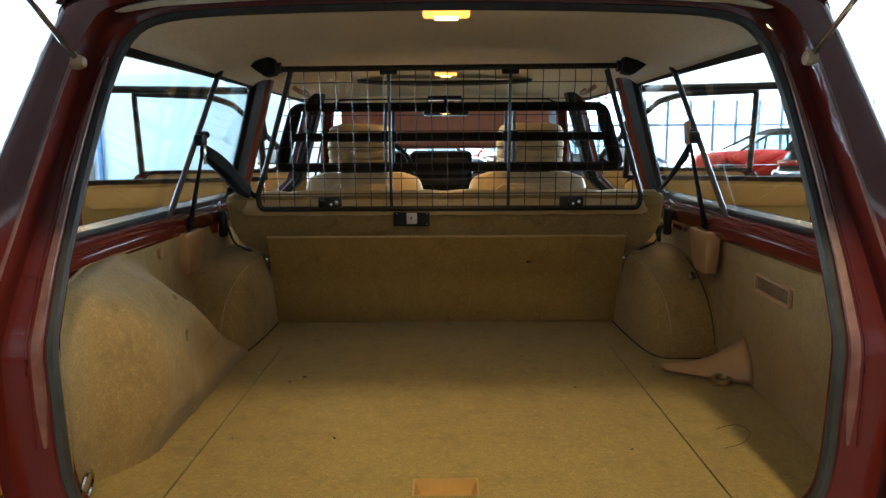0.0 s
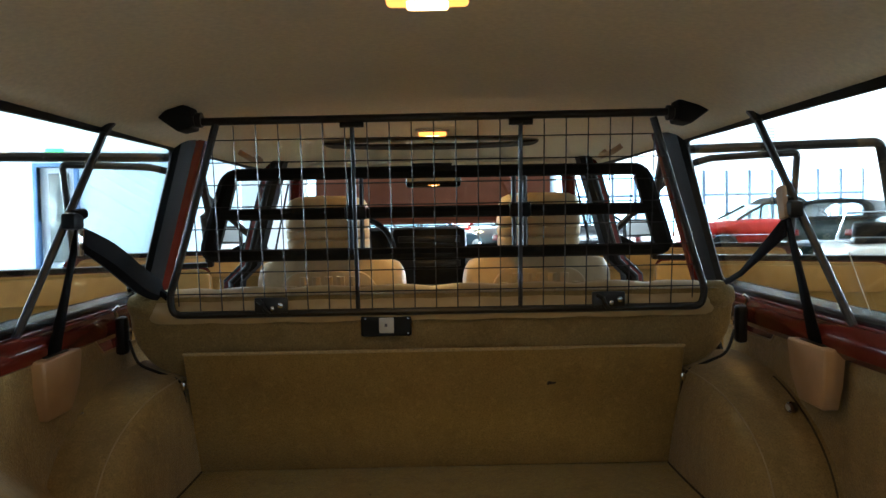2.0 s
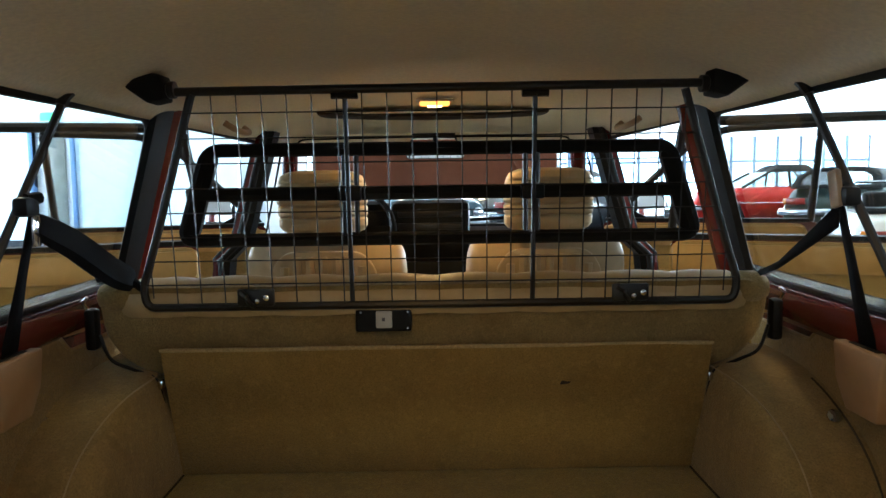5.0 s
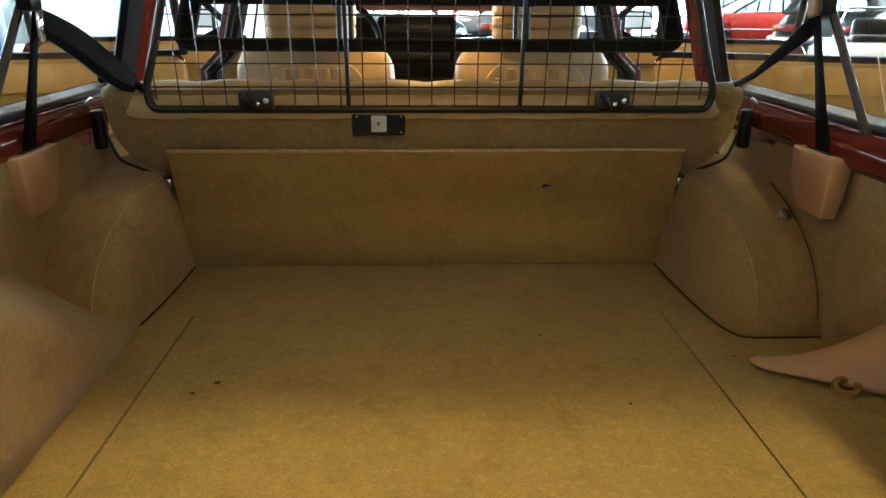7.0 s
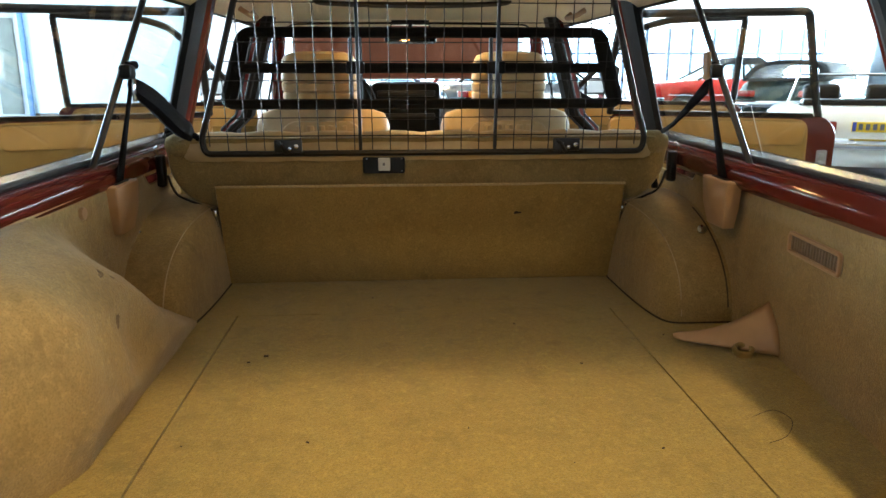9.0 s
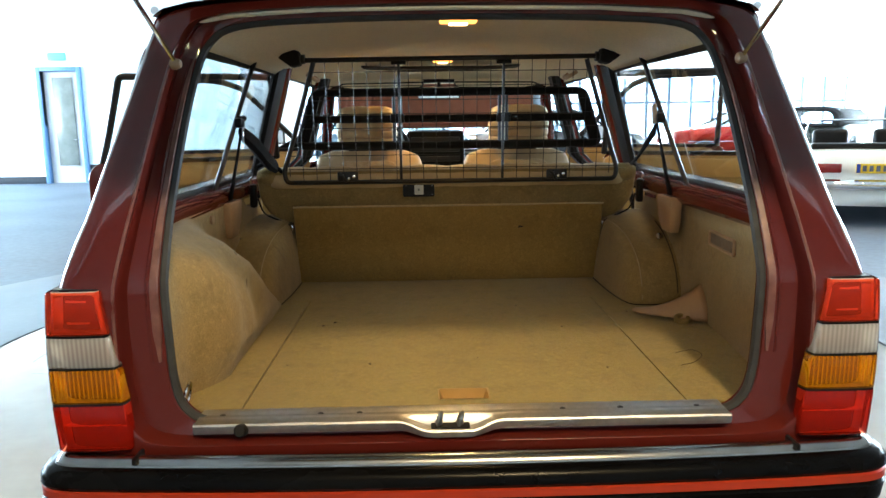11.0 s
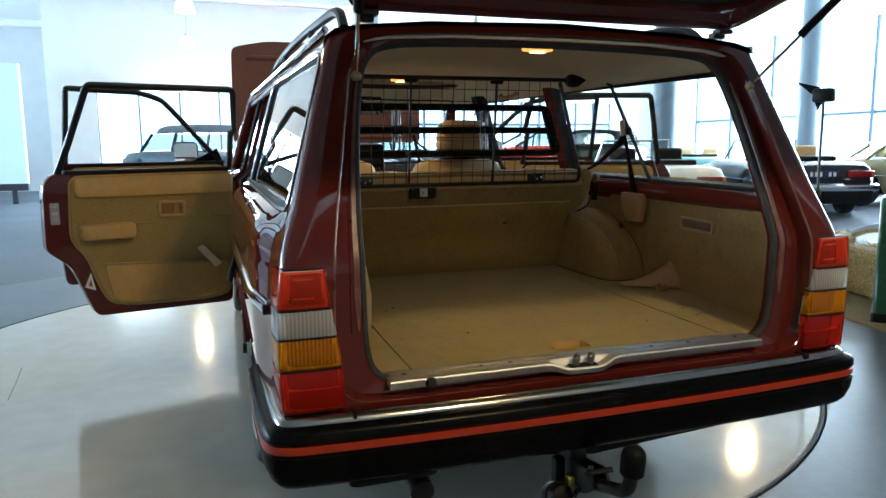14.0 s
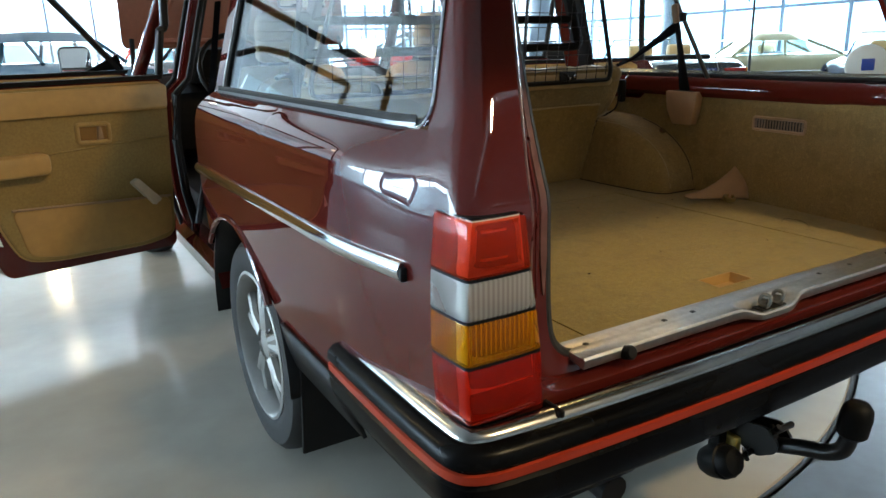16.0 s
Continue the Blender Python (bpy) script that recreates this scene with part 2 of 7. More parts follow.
PAINT = mat("red_car_paint", (0.094, 0.0125, 0.009), 0.5, coat=1.0, coat_rough=0.012, spec=0.0, var=0.05, scale=900, stain=0.15, stain_scale=2.5)
PRIMER = mat("bonnet_inside_paint", (0.27, 0.082, 0.042), 0.5, coat=0.2, var=0.06, stain=0.3, stain_scale=3)
BLACKP = mat("black_plastic", (0.005, 0.005, 0.0055), 0.42, spec=0.2, var=0.25, bump=0.08, bscale=500, stain=0.3)
BUMPER = mat("black_bumper_skin", (0.0022, 0.0022, 0.0025), 0.26, spec=0.07, var=0.2, stain=0.4, color2=(0.008, 0.008, 0.008))
RUBBER = mat("black_rubber", (0.006, 0.006, 0.0065), 0.6, spec=0.3, var=0.2, bump=0.1, bscale=300, stain=0.3)
GREYRUB = mat("grey_weathered_rubber", (0.036, 0.038, 0.039), 0.68, spec=0.3, var=0.2, bump=0.15, bscale=250, stain=0.5)
SATIN = mat("satin_bright_trim", (0.62, 0.60, 0.55), 0.22, metal=1.0, var=0.06, stain=0.3, stain_scale=8)
DULL = mat("dull_grey_trim", (0.15, 0.15, 0.155), 0.32, metal=1.0, var=0.06, stain=0.3, stain_scale=8)
DARKRUB = mat("dark_rubber_cap", (0.004, 0.004, 0.004), 0.5, spec=0.15, var=0.2, bump=0.1, bscale=300)
REFLM = mat("lamp_reflector", (0.86, 0.86, 0.84), 0.3, metal=0.25, var=0.04, scale=60, stain=0.15, stain_scale=30)
REDLAMP = mat("red_lamp_plastic", (0.26, 0.010, 0.008), 0.25, coat=0.5, var=0.08, scale=60)
AMBERLAMP = mat("amber_lamp_plastic", (0.70, 0.20, 0.012), 0.25, coat=0.5, var=0.08, scale=60)
CHROME = mat("chrome", (0.72, 0.72, 0.73), 0.08, metal=1.0, var=0.03, stain=0.15, stain_scale=12)
ALU = mat("brushed_aluminium", (0.53, 0.52, 0.50), 0.41, metal=1.0, var=0.08, scale=80, bump=0.05, stain=0.35, stain_scale=9)
CARPET = carpet_mat("beige_carpet", (0.280, 0.203, 0.051), (0.228, 0.163, 0.041), (0.160, 0.115, 0.030))
CARPETB = carpet_mat("beige_board_carpet", (0.300, 0.188, 0.054), (0.258, 0.160, 0.046), (0.205, 0.126, 0.036), 0.25)
CARPETW = carpet_mat("beige_carpet_trim", (0.282, 0.194, 0.076), (0.222, 0.152, 0.062), (0.160, 0.108, 0.043), 0.2)
VINYL = mat("tan_vinyl", (0.50, 0.285, 0.085), 0.52, var=0.06, bump=0.12, bscale=350, stain=0.25, color2=(0.34, 0.2, 0.07), stain_scale=5)
VINYL2 = mat("tan_door_cloth", (0.345, 0.222, 0.070), 0.85, var=0.1, scale=120, bump=0.2, bscale=300, stain=0.25, stain_scale=6)
SEATF = mat("cream_leather", (0.47, 0.36, 0.21), 0.42, var=0.07, bump=0.15, bscale=260, stain=0.3, color2=(0.38, 0.28, 0.15), stain_scale=8)
LEATHER = mat("beige_leather", (0.46, 0.32, 0.15), 0.42, var=0.07, bump=0.15, bscale=260, stain=0.3, color2=(0.36, 0.24, 0.11), stain_scale=8)
PINKP = mat("pinkish_beige_plastic", (0.37, 0.225, 0.118), 0.45, var=0.05, bump=0.05, stain=0.25, stain_scale=10)
VENTS = mat("tan_vent_plastic", (0.19, 0.135, 0.085), 0.5, var=0.08)
# tan plastic with the shade of the recess put into its colour
TRAYSHADE = mat("shaded_tan_recess", (0.27, 0.135, 0.034), 0.5, var=0.08, stain=0.2)
TRAY = mat("tan_plastic_tray", (0.42, 0.25, 0.075), 0.5, var=0.06, stain=0.2)
HEADL = mat("off_white_headliner", (0.785, 0.705, 0.53), 0.9, var=0.07, scale=120, bump=0.2, bscale=300, stain=0.2, color2=(0.58, 0.51, 0.39), stain_scale=3)
GLASS = glass_mat("clear_glass", (0.955, 0.98, 0.985), 0.025)
BELT = mat("black_belt_webbing", (0.0045, 0.0048, 0.0065), 0.8, var=0.2, scale=200, bump=0.3, bscale=600, spec=0.1)
WIRE = mat("black_coated_steel", (0.008, 0.0075, 0.007), 0.38, var=0.2, stain=0.2)
BARS = mat("black_foam_bar", (0.007, 0.0065, 0.006), 0.8, spec=0.25, var=0.2, bump=0.2, bscale=200)
LRED = lens_mat("red_lens", (0.66, 0.014, 0.003), (0.74, 0.020, 0.004), 60, 0.05)
LRED2 = lens_mat("bright_red_lens", (0.82, 0.042, 0.009), (0.92, 0.062, 0.014), 60, 0.05)
LWHITE = lens_mat("clear_ribbed_lens", (0.68, 0.68, 0.66), (1.0, 1.0, 0.97), 37, 0.12)
LAMBER = lens_mat("amber_lens", (0.80, 0.20, 0.002), (1.0, 0.42, 0.006), 37, 0.1)
STRIPE = mat("red_stripe", (0.36, 0.030, 0.006), 0.4, var=0.06, stain=0.2)
TYRE = mat("tyre_rubber", (0.012, 0.012, 0.013), 0.7, var=0.2, bump=0.2, bscale=150, stain=0.4, color2=(0.035, 0.033, 0.03))
RIM = mat("silver_alloy", (0.33, 0.325, 0.31), 0.42, metal=0.35, var=0.05, stain=0.2)
MIRROR = mat("mirror_glass", (0.9, 0.9, 0.9), 0.01, metal=1.0, var=0.0)
PLASTICW = mat("grey_white_plastic", (0.5, 0.5, 0.47), 0.4, var=0.05)
WARM = glow("warm_lamp_glass", (1.0, 0.42, 0.09), 1.8)
WARMC = glow("warm_lamp_bulb", (1.0, 0.62, 0.26), 6.0)
WARMW = glow("pendant_bulb_glass", (1.0, 0.86, 0.62), 9.0)
DISC = mat("turntable_coating", (0.44, 0.415, 0.36), 0.11, var=0.04, scale=8, stain=0.35, color2=(0.36, 0.34, 0.285), stain_scale=1.3, bump=0.02, bscale=60)
HALLF = mat("grey_hall_floor", (0.108, 0.130, 0.168), 0.50, spec=0.22, var=0.12, scale=14, stain=0.4, color2=(0.11, 0.115, 0.125), stain_scale=0.6, bump=0.03, bscale=80)
RINGF = mat("dark_floor_ring", (0.075, 0.09, 0.118), 0.34, spec=0.3, var=0.08, scale=20, stain=0.3, stain_scale=1.0)
WALLW = mat("white_wall_paint", (0.80, 0.80, 0.78), 0.7, var=0.02, scale=3, stain=0.12, color2=(0.7, 0.7, 0.69), stain_scale=0.5)
WALLB = mat("pale_blue_panel", (0.70, 0.87, 0.94), 0.45, var=0.02, scale=2, stain=0.1, stain_scale=0.4)
WALLD = mat("grey_hall_wall_paint", (0.48, 0.47, 0.45), 0.7, var=0.04, scale=3, stain=0.12, stain_scale=0.5)
WALLG = mat("grey_wall_paint", (0.60, 0.62, 0.64), 0.7, var=0.03, scale=3, stain=0.12, stain_scale=0.5)
CEIL = mat("white_ceiling", (0.78, 0.78, 0.76), 0.8, var=0.03, scale=2, stain=0.1, stain_scale=0.4)
COLUMN = mat("painted_steel_column", (0.15, 0.20, 0.25), 0.4, var=0.05, stain=0.2, stain_scale=2)
MULL = mat("blue_grey_mullion", (0.05, 0.085, 0.13), 0.45, var=0.05)
BLUEDOOR = mat("blue_door_frame", (0.10, 0.22, 0.42), 0.45, var=0.05)
DARKSK = mat("dark_skirting", (0.03, 0.035, 0.045), 0.5, var=0.1)
HAY = mat("straw", (0.42, 0.29, 0.11), 0.9, var=0.45, scale=60, bump=0.6, bscale=120, stain=0.5, color2=(0.24, 0.15, 0.05), stain_scale=12)
PUMPG = mat("green_enamel", (0.018, 0.10, 0.045), 0.28, coat=0.4, var=0.08, stain=0.35, color2=(0.03, 0.09, 0.05), stain_scale=8)
PAPER = mat("white_paper", (0.75, 0.74, 0.70), 0.8, var=0.03)
INK = mat("printed_bar", (0.10, 0.10, 0.12), 0.7, var=0.1)
INKR = mat("printed_red_bar", (0.5, 0.08, 0.05), 0.7, var=0.1)
YELLOWP = mat("yellow_plate", (0.75, 0.48, 0.02), 0.45, var=0.04)
BLUEP = mat("blue_plate_band", (0.02, 0.06, 0.35), 0.45, var=0.04)
SKYB = glow("bright_overcast_sky", (0.56, 0.83, 1.0), 1.7)
EXITG = glow("green_exit_sign", (0.05, 0.6, 0.2), 1.5)
TURF = mat("straw_strewn_mat", (0.20, 0.135, 0.055), 0.95, var=0.4, scale=90, bump=0.6, bscale=200)

# ---- the hall ----
def structure(name, bm, material, label, category, smooth=None):
    return tagged(part(name, bm, material, smooth=smooth), label, category, kind="structure")


FX0, FX1, FY0, FY1, FZ = -17.0, 17.0, -11.0, 25.0, 5.0
bm = bmesh.new()
box(bm, (0, 7, -0.06), (34.6, 36.6, 0.12))
structure("floor", bm, HALLF, "glossy dark grey showroom floor", "floor")
bm = bmesh.new()
lathe(bm, [(3.95, 0.0), (3.95, 0.003), (2.56, 0.003), (2.56, 0.0)], pose(-0.05, 3.64, 0), 96)
structure("floor_ring", bm, RINGF, "dark blue-grey ring of floor round the turntable", "floor")
bm = bmesh.new()
lathe(bm, [(2.535, 0.0), (2.535, 0.012), (2.53, 0.016), (0.0005, 0.016)], pose(-0.05, 3.64, -0.012), 128)
tt = structure("turntable", bm, DISC, "glossy grey-beige round turntable set flush in the floor", "turntable", 30)
for p, q in (((-1.89, 3.20), (-1.95, 3.76)), ((-2.24, 3.37), (-2.27, 3.73)), ((-2.14, 3.178), (-1.885, 3.14))):
    bm = bmesh.new()
    tube(bm, [(*p, 0.0043), ((p[0] + q[0]) / 2 + .004, (p[1] + q[1]) / 2, 0.0043), (*q, 0.0043)], 0.0022 if p[0] != -2.14 else 0.0012, 4, flat=0.2)
    part("scratch", bm, mat("dark_floor_scratch", (0.06, 0.055, 0.05), 0.6) if p[0] == -1.89 else bpy.data.materials["dark_floor_scratch"], tt)
bm = bmesh.new()
tube(bm, [(-0.05 + 2.545 * math.cos(a * math.pi / 64), 3.64 + 2.545 * math.sin(a * math.pi / 64), 0.0035) for a in range(128)], 0.0065, 6, closed=True, flat=0.4)
structure("turntable_edge", bm, RUBBER, "dark rim joint round the turntable", "trim", 30)
bm = bmesh.new()
box(bm, (0, 7, FZ + 0.1), (34.8, 36.8, 0.2))
for k in range(7):
    box(bm, (0, -9 + 5.4 * k, FZ - 0.09), (34, 0.22, 0.18))
structure("ceiling", bm, CEIL, "white hall ceiling with shallow beams", "ceiling")


def glazed_wall(name, a, b, sill, head, bays, label):
    """A wall from a to b (plan) with one long glazed opening: parapet, lintel, posts."""
    A, B = Vector((*a, 0)), Vector((*b, 0))
    d = (B - A)
    ln, ang = d.length, math.atan2(d.y, d.x)
    M = Matrix.Translation((A + B) / 2) @ Matrix.Rotation(ang, 4, "Z")
    bm = bmesh.new()
    box(bm, M @ Vector((0, 0, sill / 2)), (ln, 0.24, sill), m=Matrix.Rotation(ang, 4, "Z"))
    box(bm, M @ Vector((0, 0, (head + FZ) / 2)), (ln, 0.24, FZ - head), m=Matrix.Rotation(ang, 4, "Z"))
    w = structure(name, bm, WALLW, label, "wall")
    for k in range(bays + 1):
        bm = bmesh.new()
        box(bm, M @ Vector((-ln / 2 + ln * k / bays, 0, (sill + head) / 2)), (0.11, 0.16, head - sill), 0.01, m=Matrix.Rotation(ang, 4, "Z"))
        part("mullion", bm, MULL, w)
    bm = bmesh.new()
    box(bm, M @ Vector((0, 0, sill + 1.75)), (ln, 0.09, 0.09), 0.01, m=Matrix.Rotation(ang, 4, "Z"))
    part("transom", bm, MULL, w)
    return w


glazed_wall("wall_east", (17.0, 7.0), (17.0, 22.0), 0.35, 4.75, 8, "white wall with a long row of tall bright windows")
nw = glazed_wall("wall_north_glazed", (3.0, 25.0), (15.0, 25.0), 0.35, 2.95, 15, "white end wall with a row of tall bright windows")
for k in range(5):
    bm = bmesh.new()
    box(bm, (11.5, 24.86, 3.95 + 0.1 * k), (0.72, 0.03, 0.035), 0.004, m=Matrix.Rotation(radians(25), 4, "X"))
    part("vent_louvre", bm, COLUMN, nw)
# white wall with a low band of windows
bm = bmesh.new()
for c, sz in (((-3.95, 19.4, 2.5), (1.1, 0.2, 5.0)), ((2.75, 19.4, 2.5), (0.5, 0.2, 5.0)), ((-0.45, 19.4, 0.2), (5.9, 0.2, 0.4)), ((-0.45, 19.4, 3.86), (5.9, 0.2, 2.28)), ((2.9, 22.2, 2.5), (0.2, 5.4, 5.0)), ((-4.4, 21.6, 2.5), (0.2, 4.2, 5.0))):
    box(bm, c, sz)
wb = structure("wall_north_west", bm, WALLW, "plain white wall with a low band of windows", "wall")
for x in (-3.4, -2.42, -1.43, -0.45, 0.53, 1.52, 2.5):
    bm = bmesh.new()
    box(bm, (x, 19.36, 1.56), (0.06, 0.1, 2.30), 0.008)
    part("mullion", bm, COLUMN, wb)
# out of view; the bays beyond y 16 are added to let that light in
glazed_wall("wall_west", (-17.0, 6.0), (-17.0, 24.0), 0.35, 4.75, 9, "white wall with tall windows")
for nm, c, s, m_, lb in (("wall_west_south", (-17.0, -2.5, 2.5), (0.24, 17, 5), WALLD, "plain pale grey hall wall"),
                         ("wall_west_north", (-17.0, 24.5, 2.5), (0.24, 1, 5), WALLW, "plain white hall wall"),
                         ("wall_south", (4.0, -11.0, 2.5), (12, 0.24, 5), WALLD, "plain pale grey hall wall"),
                         ("wall_north", (-10.75, 25.0, 2.5), (12.5, 0.24, 5), WALLW, "plain white end wall"),
                         ("wall_south_west", (-9.5, -11.0, 2.5), (15, 0.24, 5), WALLD, "plain pale grey hall wall"),
                         ("wall_south_east", (13.5, -11.0, 2.5), (7, 0.24, 5), WALLD, "plain pale grey hall wall"),
                         ("wall_east_south", (17.0, -2.0, 2.5), (0.24, 18, 5), WALLD, "plain pale grey hall wall"),
                         ("wall_east_north", (17.0, 23.5, 2.5), (0.24, 3, 5), WALLW, "plain white hall wall"),
                         ("wall_north_corner", (16.0, 25.0, 2.5), (2, 0.24, 5), WALLW, "plain white end wall"),
                         ("wall_grey", (-6.4, 24.0, 2.5), (3.4, 0.3, 5), WALLG, "grey painted wall section")):
    bm = bmesh.new()
    box(bm, c, s)
    structure(nm, bm, m_, lb, "wall")
for nm, c, s in (("backdrop_east", (18.2, 9.0, 2.5), (0.05, 34, 9)), ("backdrop_north", (9.5, 26.2, 2.5), (17, 0.05, 9)), ("backdrop_window_band", (-0.75, 20.6, 2.5), (6.9, 0.05, 4.9)), ("backdrop_west", (-18.2, 12.0, 2.5), (0.05, 34, 9))):
    bm = bmesh.new()
    box(bm, c, s)
    structure(nm, bm, SKYB, "plain bright overcast sky outside the windows", "sky")
# free-standing pale panel wall with a door
bm = bmesh.new()
for c, s in (((-13.3, 18.0, 1.60), (7.0, 0.2, 3.20)), ((-6.75, 18.0, 1.825), (3.9, 0.2, 2.71)), ((-9.25, 18.0, 3.05), (1.1, 0.2, 0.30))):
    box(bm, c, s)
pw = structure("partition", bm, WALLB, "pale blue-white free-standing partition wall", "wall")
bm = bmesh.new()
for c, s in (((-13.3, 17.87, 0.09), (7.0, 0.05, 0.18)), ((-6.75, 17.98, 0.39), (3.9, 0.16, 0.16)), ((-8.4, 18.0, 0.155), (0.1, 0.1, 0.31)), ((-6.75, 18.0, 0.155), (0.1, 0.1, 0.31)), ((-5.1, 18.0, 0.155), (0.1, 0.1, 0.31))):
    box(bm, c, s, 0.006)
part("baseboard", bm, DARKSK, pw)
door1 = tagged(new("door_1"), "blue-framed glazed door in a pale wall", "door", kind="structure")
bm = bmesh.new()
for c, s in (((-9.75, 17.95, 1.45), (0.1, 0.26, 2.9)), ((-8.75, 17.95, 1.45), (0.1, 0.26, 2.9)), ((-9.25, 17.95, 2.85), (0.9, 0.26, 0.1))):
    box(bm, c, s, 0.008)
part("door_frame", bm, BLUEDOOR, door1)
bm = bmesh.new()
box(bm, (-9.25, 17.98, 1.4), (0.88, 0.05, 2.78), 0.006)
part("leaf", bm, WALLG, door1)
bm = bmesh.new()
box(bm, (-9.22, 17.94, 1.55), (0.5, 0.02, 2.2), 0.004)
part("pane", bm, mat("dim_door_glass", (0.22, 0.24, 0.22), 0.15, var=0.2, scale=3), door1)
bm = bmesh.new()
tube(bm, [(-8.9, 17.9, 1.1), (-8.9, 17.86, 1.1), (-9.02, 17.86, 1.1)], 0.012, 8)
part("handle", bm, CHROME, door1)
bm = bmesh.new()
box(bm, (-9.25, 17.85, 3.15), (0.45, 0.05, 0.2), 0.01)
tagged(part("exit_sign", bm, EXITG), "green glowing exit sign over the door", "sign")

# low raised floor along the windows
bm = bmesh.new()
prism(bm, [(-2.75, 11.3), (4.2, 11.3), (4.2, 12.9), (9.6, 12.9), (11.0, 15.2), (11.0, 19.28), (-2.75, 19.28)], lambda u, v, w: Vector((u, v, w)), 0.0, 0.27)
structure("raised_floor", bm, HALLF, "low raised grey floor along the windows", "floor")

# columns
for (cx, cy, r) in ((1.45, 10.0, 0.2), (9.1, 13.2, 0.28), (13.3, 13.2, 0.26), (14.2, 5.5, 0.26)):
    col = thing("column", "round grey-blue painted steel column", "column", "columns of the hall", at=pose(cx, cy, 0))
    bm = bmesh.new()
    lathe(bm, [(r, 0), (r, FZ)], None, 28)
    part("shaft", bm, COLUMN, col)
    bm = bmesh.new()
    lathe(bm, [(r + 0.03, 0), (r + 0.03, 0.12), (r + 0.002, 0.14), (r + 0.001, 0.0)], None, 28)
    part("collar", bm, DARKSK, col)


def pendant(x, y, z):
    p = thing("pendant_lamp", "bell-shaped white glass pendant lamp, lit", "lamp", "pendant lamps of the hall", at=pose(x, y, z))
    bm = bmesh.new()
    lathe(bm, [(0.17, 0.0), (0.165, 0.06), (0.13, 0.17), (0.07, 0.23), (0.05, 0.25)], None, 24)
    part("shade", bm, WARMW, p)
    bm = bmesh.new()
    lathe(bm, [(0.055, 0.25), (0.05, 0.34), (0.02, 0.37)], None, 16)
    part("cap", bm, ALU, p)
    bm = bmesh.new()
    tube(bm, [(0, 0, 0.37), (0, 0, FZ - z)], 0.008, 6)
    part("rod", bm, ALU, p)
    return p


p0 = pendant(0.8, 9.7, 3.62)
for x, y in ((-1.1, 13.1), (-1.15, 17.7), (-4.7, 11.4), (6.9, 7.9), (10.8, 9.7), (4.8, 14.0), (-3.4, 5.2), (0.65, -2.0), (9.5, 2.0)):
    copy_thing(p0, pose(x, y, 3.62))
for x, y, wt in ((0.8, 9.7, 60), (-3.4, 5.2, 55), (0.65, -2.0, 145), (6.9, 7.9, 60), (-1.15, 17.7, 60)):
    area_lamp("pendant_light", (x, y, 3.60), (x, y, 0), 0.34, 0.34, wt, (1.0, 0.75, 0.40))

ac = thing("air_conditioner", "white ceiling cassette unit hung on pipes", "air conditioner", at=pose(4.85, 10.3, 3.84, 0, 0, 28))
bm = bmesh.new()
box(bm, (0, 0, 0.1), (0.95, 0.95, 0.36), 0.03)
part("casing", bm, PLASTICW, ac)
for k in range(4):
    bm = bmesh.new()
    a = k * math.pi / 2
    box(bm, (0.36 * math.cos(a), 0.36 * math.sin(a), -0.09), (0.08, 0.62, 0.02), 0.004, m=Matrix.Rotation(a, 4, "Z"))
    part("louvre", bm, DARKSK, ac)
for dx in (-0.4, 0.4):
    bm = bmesh.new()
    tube(bm, [(dx, 0.4, 0.27), (dx, 0.4, FZ - 3.84)], 0.012, 6)
    part("hanger", bm, ALU, ac)
bm = bmesh.new()
for dz in (0, 0.13):
    tube(bm, [(0.6, 9.6, 3.62 + dz), (4.15, 10.0, 4.02 + dz), (4.45, 10.1, 4.02 + dz)], 0.022, 8)
for x, y, z in ((4.15, 10.0, 4.0), (1.5, 9.7, 3.70), (2.9, 9.86, 3.86)):
    tube(bm, [(x, y, z), (x, y, FZ)], 0.014, 6)
tagged(part("pipe_run", bm, COLUMN), "grey pipes hung under the ceiling", "pipes")

bm = bmesh.new()
lathe(bm, [(0.09, 5.0), (0.09, 4.90), (0.075, 4.86), (0.075, 4.80), (0.05, 4.745), (0.001, 4.73)], pose(11.55, 11.5, 0), 20)
tagged(part("dome_camera", bm, PLASTICW), "small white dome camera on the ceiling", "camera")

# ---- the estate car ----
CAR = Matrix.Translation((0, 1.0, 0.65)) @ Matrix.Rotation(radians(0.86), 4, "X") @ Matrix.Translation((0, -1.0, -0.65))
car = thing("estate_car", "dark red classic estate car with tailgate and doors open", "car", at=CAR)


def RY(z):
    """The rear face of the body: upright to the lamps' tops, then leaning forward."""
    return 0.955 + 0.42 * max(0.0, z - 0.93)


def SX(y, z):
    """Half width of the body's skin."""
    x = interp(z, [0.38, 0.45, 0.60, 0.72, 0.82, 0.90, 0.95, 0.98, 1.00, 1.015, 1.028, 1.04, 1.46], [0.775, 0.80, 0.822, 0.829, 0.832, 0.831, 0.828, 0.822, 0.813, 0.801, 0.782, 0.755, 0.6368])
    tail = interp(z, [0.38, 0.45, 0.60, 0.72, 0.82, 0.90, 0.97, 1.02, 1.06, 1.10, 1.20, 1.46], [0.755, 0.775, 0.796, 0.801, 0.801, 0.795, 0.781, 0.765, 0.7494, 0.7381, 0.710, 0.6368])
    k = S((1.36 - y) / 0.34)
    return x * (1 - k) + tail * k


